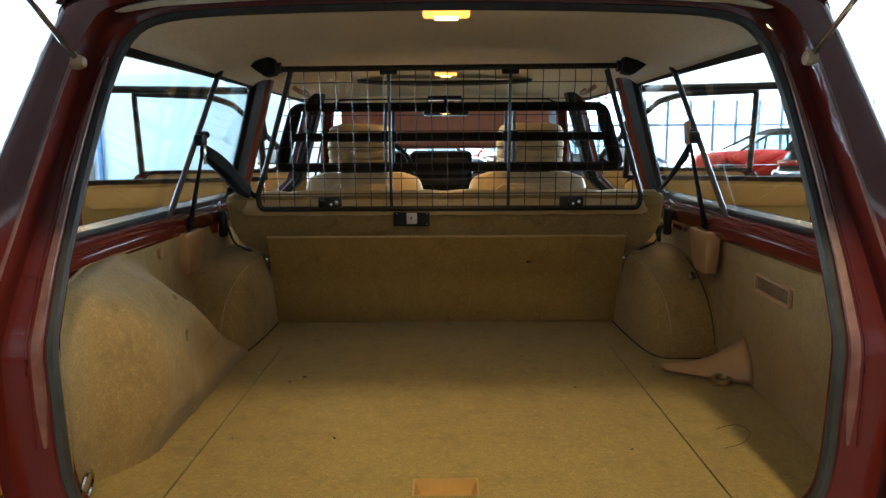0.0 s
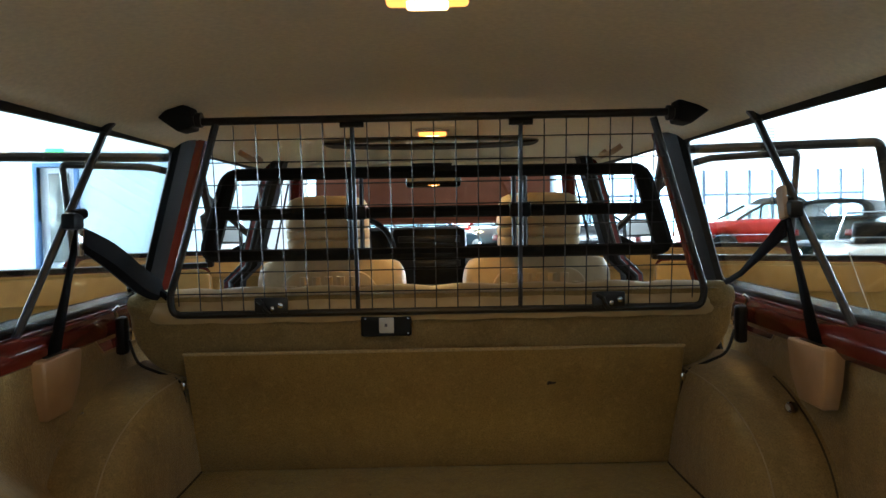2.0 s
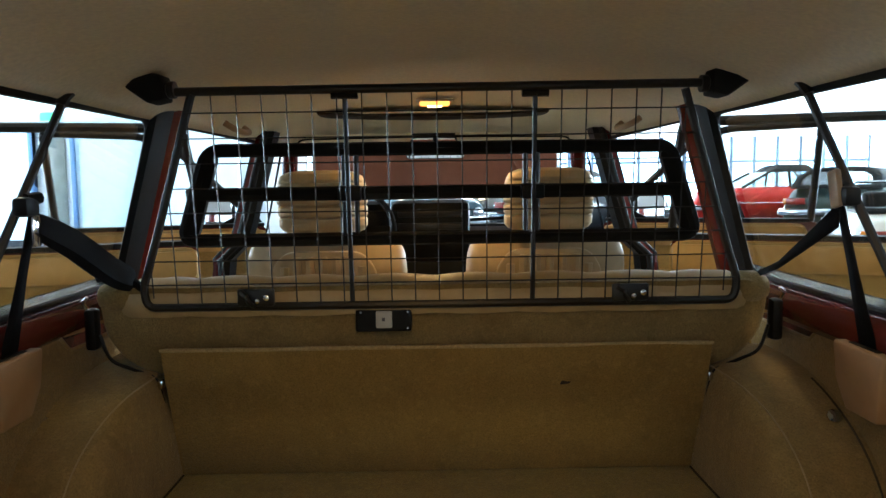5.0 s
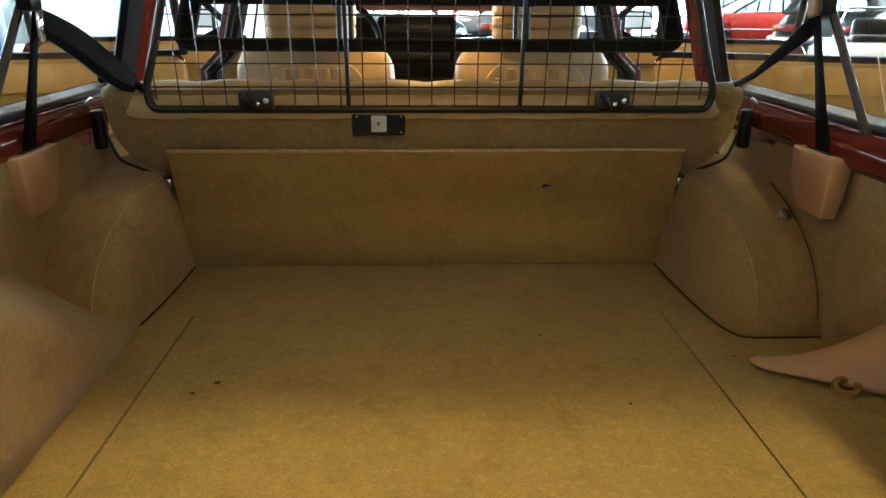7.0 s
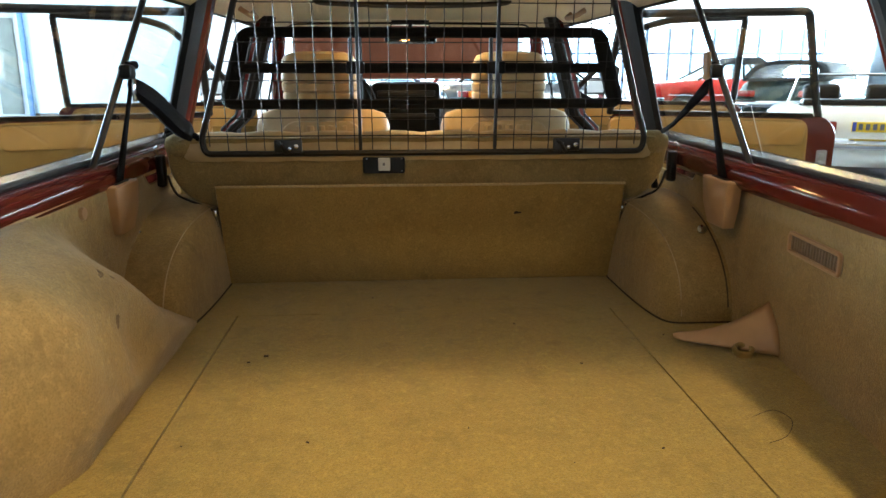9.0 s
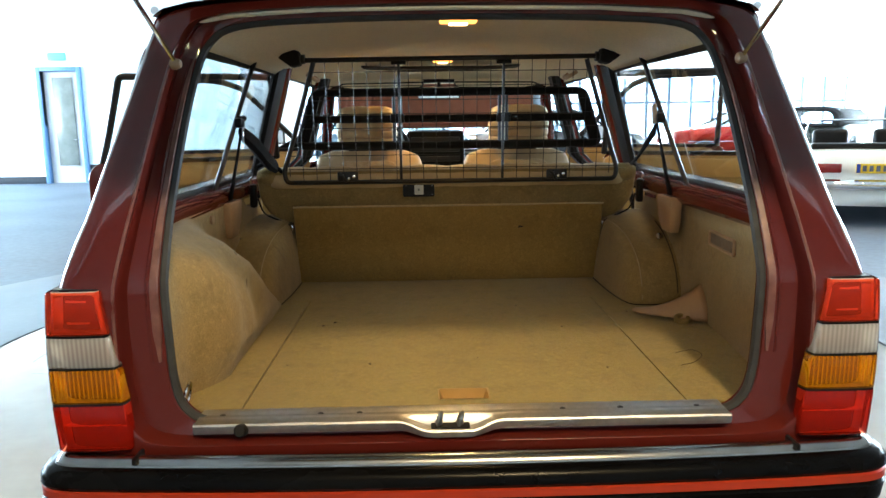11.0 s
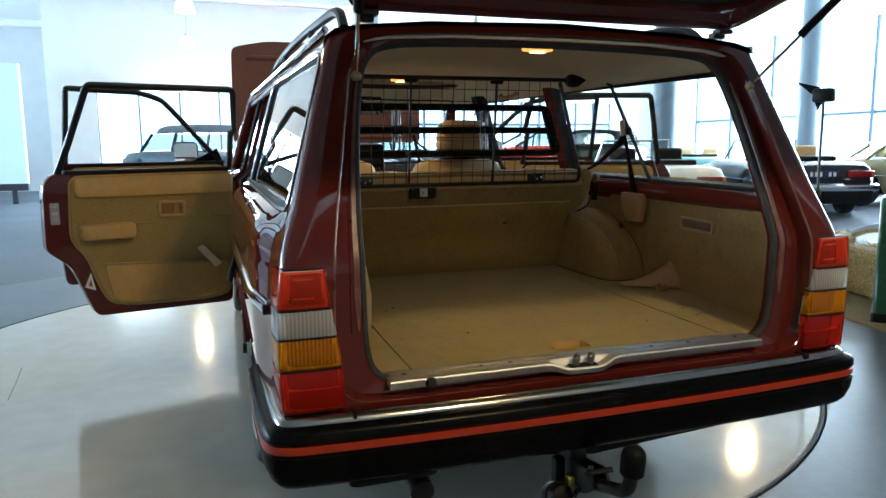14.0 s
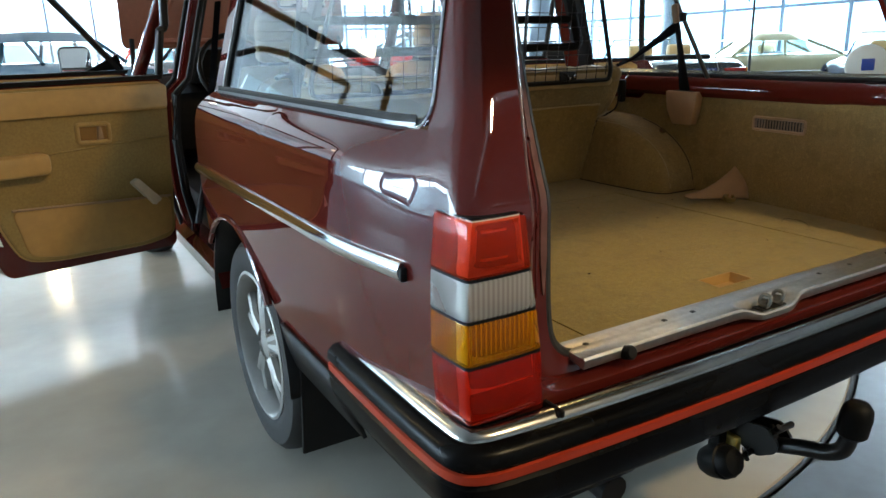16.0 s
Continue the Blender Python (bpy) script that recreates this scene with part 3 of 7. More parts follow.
OUT = [(0, .585), (.40, .585), (.70, .59), (.782, .61), (.795, .68), (.79, .82), (.778, .94), (.748, 1.03), (.726, 1.09), (.69, 1.2), (.655, 1.33), (.632, 1.43), (.598, 1.478), (.38, 1.503), (0, 1.515)]
INN = [(0, .637), (.40, .637), (.52, .64), (.570, .665), (.592, .72), (.598, .84), (.599, .94), (.597, 1.03), (.593, 1.09), (.581, 1.21), (.563, 1.33), (.535, 1.412), (.472, 1.450), (.30, 1.463), (0, 1.468)]


def whole(half):
    return spline([(x, z, 0) for x, z in half] + [(-x, z, 0) for x, z in half[-2:0:-1]], 4, True)


wo, wi = whole(OUT), whole(INN)
bm = bmesh.new()
def corner(a, q):
    """From the flank round the corner to the rear face; q 0 on the flank, 1 on the face."""
    x, z = abs(a.x), a.y
    sg = 1 if a.x >= 0 else -1
    ye = RY(z) + 0.048
    if x > 0.60 and z < 1.46:
        yw = max(1.12 + 0.20 * max(0.0, z - 1.05), ye + 0.01)
        sx = lambda y: SX(y, z)
    elif z >= 1.44:
        yw, z = RY(z) + 0.10, z + 0.004
        sx = lambda y: x
    else:
        yw, z = RY(z) + 0.07, z - 0.012
        sx = lambda y: x
    if q < 0:
        y = ye + (yw - ye) * -q
        return Vector((sg * sx(y), y, z))
    f = a + (wi_of[(round(a.x, 5), round(a.y, 5))] - a) * 0.26
    p0, p1, p2 = Vector((sx(ye), ye, z)), Vector((sx(ye - 0.03), RY(a.y) + 0.003, (z + f.y) / 2)), Vector((abs(f.x), RY(f.y), f.y))
    p = p0 * (1 - q) ** 2 + p1 * 2 * q * (1 - q) + p2 * q * q
    return Vector((sg * p.x, p.y, p.z))


wi_of = {(round(a.x, 5), round(a.y, 5)): b for a, b in zip(wo, wi)}
rows = [[corner(a, q) for a in wo] for q in (-1, -0.66, -0.33, 0, 0.17, 0.34, 0.5, 0.66, 0.83, 1)]
for k, dy in ((0.600, 0.0), (0.620, 0.003), (0.635, 0.034), (0.658, 0.044), (0.856, 0.048), (0.970, 0.052), (1.0, 0.060), (1.0, 0.09)):
    row = []
    for a, b in zip(wo, wi):
        z = a.y + (b.y - a.y) * k
        row.append(Vector((a.x + (b.x - a.x) * k, RY(z) + dy, z)))
    rows.append(row)
loft(bm, rows, closed_u=True)
part("tail_surround", bm, PAINT, car)
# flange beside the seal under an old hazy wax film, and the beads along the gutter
HAZESHEEN = mat("waxed_red_and_bead_highlight", (0.175, 0.072, 0.052), 0.36, coat=0.5, coat_rough=0.1, var=0.16, scale=45, stain=1.0, color2=(0.080, 0.013, 0.008), stain_scale=17)


def jamb(a, b, k, dy):
    z = a.y + (b.y - a.y) * k
    return Vector((a.x + (b.x - a.x) * k, RY(z) + dy, z))


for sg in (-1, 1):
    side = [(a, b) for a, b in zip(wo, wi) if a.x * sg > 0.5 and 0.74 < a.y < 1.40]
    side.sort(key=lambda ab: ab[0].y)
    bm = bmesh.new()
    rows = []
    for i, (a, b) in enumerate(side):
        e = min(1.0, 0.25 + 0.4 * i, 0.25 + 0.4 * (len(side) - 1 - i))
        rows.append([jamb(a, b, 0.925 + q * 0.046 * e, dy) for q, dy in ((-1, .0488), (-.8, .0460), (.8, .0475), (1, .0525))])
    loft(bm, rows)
    part("seal_flange", bm, HAZESHEEN, car, "flange with a blotchy hazy film over the red paint")
    # the outer bead's long highlight is painted on in the flange's paler red
    for k, dy, r, m_ in ((0.845, 0.0478, 0.0026, PAINT), (0.60, 0.0015, 0.0030, HAZESHEEN)):
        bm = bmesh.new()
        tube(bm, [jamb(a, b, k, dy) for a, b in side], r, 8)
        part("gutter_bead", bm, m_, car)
# seal round the opening
bm = bmesh.new()
tube(bm, [Vector((p.x, RY(p.y) + 0.064, p.y)) for p in wi], 0.0105, 8, closed=True, up=(0, 1, 0))
part("opening_seal", bm, GREYRUB, car, "grey rubber seal round the load opening")

def trim_top(y):
    """Half width between the side panels at their upper edge."""
    return interp(y, [1.03, 1.06, 1.14, 1.25, 1.43, 1.65], [.612, .640, .688, .703, .713, .716])


AC, AR = 2.19, 0.385          # rear wheel arch: centre along the car, radius


def zlow(y):
    d = abs(y - AC)
    return 0.31 + math.sqrt(AR * AR - d * d) if d < AR - 0.002 else 0.42


for s in (-1, 1):
    # quarter panel with the wheel arch
    ys = sorted(set([1.118] + [1.15 + 0.035 * i for i in range(39)] + [AC - AR - 0.002, AC - AR + 0.003, AC - AR + 0.02, 2.5]))
    ys = [y for y in ys if y <= 2.5]
    bm = bmesh.new()
    rows = []
    for y in ys:
        z0 = zlow(y)
        rows.append([Vector((s * SX(y, z), y, z)) for z in [z0 + (1.045 - z0) * (i / 26) for i in range(27)]])
    loft(bm, rows)
    solid(part("quarter_panel", bm, PAINT, car, smooth=70), 0.010, -1).modifiers["thick"].use_rim = False
    # rolled arch lip
    bm = bmesh.new()
    tube(bm, [(s * (SX(AC + AR * math.cos(a), 0.6) + 0.002), AC + AR * math.cos(a), 0.31 + AR * math.sin(a)) for a in [radians(14 + 6.6 * k) for k in range(21)] if AC + AR * math.cos(a) < 2.5], 0.011, 8, up=(1, 0, 0))
    part("arch_lip", bm, PAINT, car)
    bm = bmesh.new()
    loft(bm, [[Vector((s * x, AC + (AR + 0.005) * math.cos(a), 0.31 + (AR + 0.005) * math.sin(a))) for a in [radians(-5 + 7.9 * k) for k in range(25)]] for x in (0.81, 0.63)])
    solid(part("wheel_well", bm, BLACKP, car), 0.006)
    # window band: D pillar, lower rail, cant rail, C pillar
    def wp(y, z, w=0.0):
        return Vector((s * (0.755 - 0.2815 * (z - 1.04) - w), y, z))
    zz = [1.03 + 0.43 * i / 10 for i in range(11)]
    we = lambda z: 1.092 + 0.20 * (z - 1.05)
    bm = bmesh.new()
    loft(bm, [[wp(we(z) + 0.024, z, 0.003) for z in zz], [wp(we(z) + 0.034, z, 0.02) for z in zz], [wp(we(z) + 0.03, z, 0.05) for z in zz]])
    part("d_pillar_side", bm, PAINT, car)
    bm = bmesh.new()
    yy = [1.125 + 1.395 * i / 20 for i in range(21)]
    loft(bm, [[wp(y, 1.036, 0.004) for y in yy], [wp(y, 1.043, 0.002) for y in yy], [wp(y, 1.041, 0.03) for y in yy], [wp(y, 1.03, 0.05) for y in yy]])
    part("window_lower_rail", bm, PAINT, car)
    bm = bmesh.new()
    yy = [1.20 + 2.70 * i / 24 for i in range(25)]
    loft(bm, [[wp(y, 1.475, 0.012) for y in yy], [wp(y, 1.455, 0) for y in yy], [wp(y, 1.425, 0) for y in yy], [wp(y, 1.42, 0.012) for y in yy], [wp(y, 1.425, 0.018) for y in yy]])
    part("cant_rail", bm, PAINT, car)
    bm = bmesh.new()
    up_ = lambda y: 0.010 * math.sin(math.pi * min(1, (y - 1.185) / 2.7))
    loft(bm, [[Vector((s * x, y, z + up_(y))) for y in yy] for x, z in ((.622, 1.424), (.628, 1.413), (.635, 1.405), (.642, 1.404), (.646, 1.410), (.644, 1.424))], closed_v=True)
    part("headliner_edge", bm, BLACKP, car)
    bm = bmesh.new()
    tube(bm, [wp(y, 1.476, -0.004) for y in yy], 0.009, 8)
    part("drip_rail", bm, CHROME, car, "chrome drip rail")
    bm = bmesh.new()
    loft(bm, [[wp(y + (1.05 - z) * 0.02, z, w) for z in zz] for y, w in ((2.405, 0.030), (2.405, 0), (2.50, 0), (2.505, 0.02), (2.490, 0.050), (2.43, 0.050))], closed_v=True)
    part("c_pillar", bm, PAINT, car)
    bm = bmesh.new()
    loft(bm, [[wp(y + (1.05 - z) * 0.02, z, w) for z in zz] for y, w in ((2.360, 0.014), (2.362, 0.030), (2.385, 0.040), (2.415, 0.046), (2.418, 0.020))], closed_v=True)
    part("pillar_trim", bm, BLACKP, car, "dark trim strip along the rear pillar")
    # the window: rubber, chrome, pane
    qw = [(1.115, 1.050), (2.40, 1.045), (2.385, 1.42), (1.190, 1.415)]
    ring = rounded([Vector(p) for p in qw], 0.06, 6)
    c_ = sum(ring, Vector((0, 0))) / len(ring)
    win = new("quarter_window")
    win.parent = car
    bm = bmesh.new()
    tube(bm, [wp(p.x, p.y, 0.008) for p in ring], 0.0075, 8, closed=True, flat=1.0, up=(1, 0, 0))
    part("window_seal", bm, RUBBER, win)
    bm = bmesh.new()
    tube(bm, [wp(c_.x + (p.x - c_.x) * 1.008, c_.y + (p.y - c_.y) * 1.03, -0.002) for p in ring], 0.0032, 8, closed=True, up=(1, 0, 0))
    part("chrome_trim", bm, CHROME, win, "thin chrome window trim")
    bm = bmesh.new()
    prism(bm, [tuple(p) for p in ring], lambda u, v, w: wp(u, v, w), 0.008, 0.012)
    pane = part("pane", bm, GLASS, win)
    pane.visible_shadow = False
    if s > 0:
        bm = bmesh.new()
        tube(bm, [wp(1.774, 1.168, .014), wp(1.768, 1.12, .014), wp(1.758, 1.067, .014)], 0.0009, 4)
        part("scratch", bm, PLASTICW, win, "pale scratch on the glass")
    yy = [1.16 + 1.25 * i / 20 for i in range(21)]
    for nm, prof, m_, lb in (("ledge_strip", ((1.044, 0.002), (1.064, -0.011)), SATIN, "bright strip seen through the lower edge of the glass"),
                             ("ledge_rubber", ((1.064, -0.011), (1.0655, -0.0135), (1.061, -0.0155), (1.050, -0.012), (1.038, -0.006)), RUBBER, ""),
                             ("bright_line", ((1.052, -0.0125), (1.053, -0.0155), (1.046, -0.0145), (1.044, -0.009)), DULL, "thin dull bright line below the window")):
        bm = bmesh.new()
        loft(bm, [[wp(y, z, w * S((y - 1.14) / .08)) for y in yy] for z, w in prof])
        part(nm, bm, m_, win, lb)
    # painted sill inside under the window
    bm = bmesh.new()
    prof = [(0.738, 1.040), (0.722, 1.042), (0.707, 1.030), (0.700, 1.010), (0.702, 0.992), (0.716, 0.978)]
    loft(bm, [[Vector((s * (x - max(0.0, 0.713 - trim_top(y)) * S((0.735 - x) / 0.02)), y, z)) for x, z in prof] for y in [1.04 + 1.42 * i / 24 for i in range(25)]])
    part("inner_sill", bm, PAINT, car, "glossy red painted inner sill under the window")
    # chrome moulding on the flank
    bm = bmesh.new()
    prof = [(0.0, -0.016), (0.008, -0.014), (0.013, -0.004), (0.013, 0.006), (0.007, 0.015), (0.0, 0.016)]
    loft(bm, [[Vector((s * (SX(y, 0.82) + a), y, 0.822 - 0.01 * (y - 1) + b)) for a, b in prof] for y in [1.118 + 1.382 * i / 20 for i in range(21)]], cap=True)
    md = part("side_moulding", bm, CHROME, car, "chrome side moulding with a dark rubber tip")
    bm = bmesh.new()
    box(bm, (s * (SX(1.11, 0.82) + 0.005), 1.115, 0.817), (0.014, 0.012, 0.026), 0.005)
    part("tip", bm, RUBBER, md)
    # lower black trim ahead of the bumper
    bm = bmesh.new()
    loft(bm, [[Vector((s * (SX(y, z) + 0.006), y, z)) for z in (0.37, 0.43, 0.495)] for y in (1.38, 1.5, 1.62, 1.74, 1.81)])
    solid(part("lower_trim", bm, BLACKP, car), 0.008)
    bm = bmesh.new()
    box(bm, (s * 0.690, 1.80, 0.275), (0.185, 0.012, 0.37), 0.005, m=Matrix.Rotation(radians(8), 4, "X"))
    part("mud_flap", bm, RUBBER, car)

# roof
bm = bmesh.new()
rows, rin = [], []
for i in range(25):
    y = 1.185 + 2.70 * i / 24
    up = 0.03 * math.sin(math.pi * min(1, (y - 1.185) / 2.7)) - 0.03 * S((y - 3.4) / 0.5)
    rows.append([Vector((x, y, interp(abs(x), [0, 0.38, 0.56, 0.615, 0.637], [1.518, 1.506, 1.490, 1.478, 1.462]) + up)) for x in [-.637, -.615, -.56, -.38, -.19, 0, .19, .38, .56, .615, .637]])
    rin.append([Vector((x, y + (0.012 if i == 0 else 0), interp(abs(x), [0, 0.3, 0.48, 0.56, 0.605, 0.632], [1.474, 1.472, 1.462, 1.448, 1.432, 1.418]) + up * 1.15 * (1 - (abs(x) / .632) ** 3) + 0.012 * S((y - 1.2) / 0.3) * (1 - (abs(x) / .632) ** 3))) for x in [-.632, -.605, -.56, -.48, -.3, -.15, 0, .15, .3, .48, .56, .605, .632]])
loft(bm, rows)
part("roof", bm, PAINT, car)
bm = bmesh.new()
loft(bm, rin)
solid(part("headliner", bm, HEADL, car, "off-white fabric headliner"), 0.006, 1)
# roof rails
for s in (-1, 1):
    bm = bmesh.new()
    tube(bm, spline([(s * .565, 1.33, 1.50), (s * .562, 1.42, 1.555), (s * .56, 1.7, 1.575), (s * .56, 2.4, 1.59), (s * .56, 3.1, 1.575), (s * .562, 3.3, 1.54), (s * .565, 3.38, 1.50)], 5), 0.014, 8)
    for y in (1.9, 2.7):
        tube(bm, [(s * .56, y, 1.585), (s * .565, y + 0.02, 1.50)], 0.012, 8)
    part("roof_rail", bm, BLACKP, car)

# load sill, latch cup
bm = bmesh.new()
def sill_bow(x):
    return S((0.105 - abs(x + 0.034)) / 0.065)


rows = []
for i in range(71):
    x = -0.546 + 1.08 * i / 70
    k = sill_bow(x)
    f, d = 0.970 - 0.014 * k, 0.016 * k
    prof = [(f + 0.002, 0.634 - 0.010 * k), (f, 0.640 - d), (f - 0.001, 0.651 - d), (f + 0.002, 0.6545 - d), (f + 0.007, 0.6550 - d), (f + 0.011, 0.6530 - d - 0.004 * k), (1.000 - 0.006 * k, 0.6530 - d * 1.3), (1.002, 0.6530), (1.004, 0.6542), (1.012, 0.6542), (1.014, 0.6532), (1.022, 0.6532), (1.024, 0.6544), (1.040, 0.6544), (1.047, 0.6540), (1.048, 0.645)]
    rows.append([Vector((x, y, z)) for y, z in prof])
loft(bm, rows, cap=True)
sill = part("load_sill", bm, ALU, car, "scuffed aluminium load sill plate")
for dx in (-0.022, 0.020):
    bm = bmesh.new()
    ring_ = rounded([(-.011, -.010), (.011, -.010), (.011, .012), (-.011, .012)], 0.008, 4)
    tube(bm, [Vector((-0.034 + dx + 0.004 * p.y / .012, 0.974 + p.x, 0.655 + p.y)) for p in ring_], 0.0042, 8, closed=True, up=(1, 0, 0))
    box(bm, (-0.034 + dx, 0.975, 0.6515), (0.012, 0.016, 0.016), 0.003)
    part("striker", bm, mat("worn_steel", (0.30, 0.295, 0.28), 0.3, metal=1.0, var=0.15, stain=0.4) if dx < 0 else bpy.data.materials["worn_steel"], sill)
bm = bmesh.new()
box(bm, (-0.034, 0.978, 0.6385), (0.078, 0.026, 0.004), 0.0015)
part("latch_plate", bm, RUBBER, sill)
bm = bmesh.new()
lathe(bm, [(0.013, -0.006), (0.013, 0.010), (0.010, 0.014), (0.001, 0.014)], Matrix.Translation((-0.449, 0.966, 0.644)) @ Matrix.Rotation(radians(70), 4, "X"), 16)
part("rubber_buffer", bm, RUBBER, sill)
for x in (-.5, -.3, -.22, .2, .32, .48):
    bm = bmesh.new()
    lathe(bm, [(0.0065, 0), (0.0055, 0.0015), (0.002, 0.0018), (0.001, 0.0006)], pose(x, 1.018, 0.653), 12)
    part("screw", bm, WIRE, sill)


# tail lamps
def lamp_row(s, z):
    xi = interp(z, [0.617, 0.714, 0.779, 0.849, 0.937], [0.654, 0.659, 0.668, 0.680, 0.692])
    xo = interp(z, [0.617, 0.70, 0.80, 0.86, 0.937], [0.797, 0.802, 0.802, 0.799, 0.791])
    mid = [(xi + 0.010 + (xo - xi - 0.020) * k / 8, 0.9395 - 0.002 * math.sin(math.pi * k / 8)) for k in range(9)]
    return [Vector((s * x, y, z)) for x, y in [(xi, 0.965), (xi + 0.002, 0.947), (xi + 0.005, 0.9415)] + mid + [(xo - 0.004, 0.9405), (xo - 0.0005, 0.945), (xo + 0.001, 0.955), (xo + 0.003, 0.985), (xo + 0.005, 1.015), (xo + 0.005, 1.034), (xo - 0.02, 1.040)]]


for s in (-1, 1):
    tl = new("tail_lamp")
    tl.parent = car
    tagged(tl, "tall wrap-round tail lamp in red, clear and amber")
    zs = [0.617, 0.714, 0.786, 0.850, 0.937]

    def sunk(p, k, z):
        """A point behind the lens, towards the inside of the lamp."""
        c = Vector((s * 0.730, 1.075, z))
        return Vector((p.x + (c.x - p.x) * k, p.y + (c.y - p.y) * k, z))
    for k, (nm, m_) in enumerate((("red_lens", LRED), ("amber_lens", LAMBER), ("clear_lens", LWHITE), ("red_lens", LRED2))):
        a, b = zs[k] + 0.0015, zs[k + 1] - 0.0015
        bm = bmesh.new()
        loft(bm, [[sunk(p, 0.02 if z in (a, b) else 0.0, z) for p in lamp_row(s, z)] for z in (a, a + 0.004, (a + b) / 2, b - 0.004, b)])
        part(nm, bm, m_, tl, smooth=60)
        # moulded reflector behind the lens: nested steps in the square lamps, one shelf in the lowest
        bm = bmesh.new()
        nz, rows = 26, []
        for j in range(nz + 1):
            v = j / nz
            row, pts = [], lamp_row(s, a + (b - a) * v)
            for i, p in enumerate(pts):
                u = (i - 2) / 10
                r = max(abs(2 * u - 1), abs(2 * v - 1)) if 0 <= u <= 1 else 1.0
                if nm == "red_lens" and k == 0:
                    dep = 0.10 + 0.22 * abs(math.sin(math.pi * v * 2)) ** 0.6 * (r < 0.97)
                elif nm == "red_lens":
                    dep = interp(r, [0, .40, .46, .58, .62, .74, .80, 1.0], [.30, .42, .12, .12, .26, .26, .08, .08])
                else:
                    dep = interp(r, [0, .55, .9, 1.0], [.40, .34, .12, .06])
                row.append(sunk(p, dep if u <= 1 else 0.12, a + (b - a) * v))
            rows.append(row)
        loft(bm, rows)
        part("reflector", bm, REFLM, tl, smooth=25)
    for z in zs[1:4]:
        bm = bmesh.new()
        loft(bm, [[sunk(p, kk, z + dz) for p in lamp_row(s, z)] for dz, kk in ((-.0022, .10), (-.0022, .006), (.0022, .006), (.0022, .10))])
        part("divider", bm, BLACKP, tl)
    bm = bmesh.new()
    loft(bm, [[sunk(p, kk, z) for p in lamp_row(s, min(max(z, .617), .937))] for z, kk in ((.613, .9), (.613, .08), (.617, .08), (.617, .5), (.936, .5), (.936, .12), (.938, .12), (.938, .9))])
    part("housing", bm, BLACKP, tl)

# bumper
def plan(t):
    """Bumper line in plan: 0 the middle, 1 the front end of the side piece."""
    pts = [(0, .878), (.25, .880), (.5, .887), (.70, .898), (.792, .910), (.828, .944), (.836, 1.02), (.838, 1.15), (.838, 1.30), (.836, 1.40)]
    i = min(int(t * 9), 8)
    f = t * 9 - i
    a, b = Vector(pts[i]), Vector(pts[i + 1])
    return a + (b - a) * f


half = spline([(*plan(i / 9), 0) for i in range(10)], 4)
line = [Vector((-p.x, p.y, 0)) for p in half[:0:-1]] + half


def sweep_plan(prof, lo=0, hi=None):
    rows = []
    pts = line[lo:hi]
    for i, p in enumerate(pts):
        a, b = pts[max(0, i - 1)], pts[min(len(pts) - 1, i + 1)]
        d = (b - a).normalized()
        n = Vector((d.y, -d.x, 0))
        rows.append([p + n * o + Vector((0, 0, z)) for o, z in prof])
    return rows


bump = new("rear_bumper")
bump.parent = car
tagged(bump, "black rear bumper with bright edge and thin red stripe")
bm = bmesh.new()
loft(bm, sweep_plan([(-0.07, .594), (-0.03, .598), (-0.004, .594), (.008, .582), (.010, .566), (.004, .560), (.004, .537), (.010, .532), (.006, .50), (-.006, .468), (-.02, .452), (-.05, .444), (-.10, .444)]), cap=True)
part("bumper_skin", bm, BUMPER, bump)
bm = bmesh.new()
loft(bm, sweep_plan([(.004, .558), (.009, .556), (.009, .5415), (.004, .5395)]), cap=True)
part("red_stripe", bm, STRIPE, bump)
bm = bmesh.new()
loft(bm, sweep_plan([(-0.051, .596), (-0.051, .606), (-0.043, .6115), (-0.033, .6115), (-0.025, .606), (-0.019, .599), (-0.018, .592), (-0.03, .590)]), cap=True)
part("bright_edge", bm, mat("dull_bright_strip", (0.34, 0.33, 0.31), 0.20, metal=1.0, var=0.08, stain=0.4, stain_scale=7), bump, "bright metal strip along the top of the bumper")
for s in (-1, 1):
    bm = bmesh.new()
    box(bm, (s * 0.642, 0.934, 0.608), (0.008, 0.050, 0.013), 0.003)
    part("joint_clip", bm, BLACKP, bump)
bm = bmesh.new()
box(bm, (0, 2.75, 0.49), (1.42, 3.45, 0.2), 0.03)
box(bm, (0, 1.20, 0.445), (0.90, 0.28, 0.11), 0.02)
box(bm, (-0.55, 1.02, 0.45), (0.22, 0.2, 0.05), 0.02)
part("underbody", bm, BLACKP, car)
# hanging rear valance with a small slot
bm = bmesh.new()
vf_ = lambda u, v, w: Vector((u, 1.135 + w, v))
prism(bm, [(-.10, .47), (-.10, .332), (.10, .304), (.40, .3215), (.40, .47)], vf_, 0.0, 0.02)
prism(bm, [(.46, .47), (.46, .3245), (.60, .332), (.665, .348), (.685, .37), (.69, .47)], vf_, 0.0, 0.02)
prism(bm, [(.40, .47), (.40, .344), (.46, .346), (.46, .47)], vf_, 0.0, 0.02)
prism(bm, [(.40, .3255), (.40, .3215), (.46, .3245), (.46, .3285)], vf_, 0.0, 0.02)
part("valance", bm, BLACKP, car)
bm = bmesh.new()
tube(bm, [(-0.47, 1.45, 0.40), (-0.47, 1.1, 0.385), (-0.475, 0.955, 0.375)], 0.03, 14)
part("exhaust_pipe", bm, RUBBER, car, "sooty exhaust tail pipe")
bm = bmesh.new()
tow = new("tow_bar")
tow.parent = car
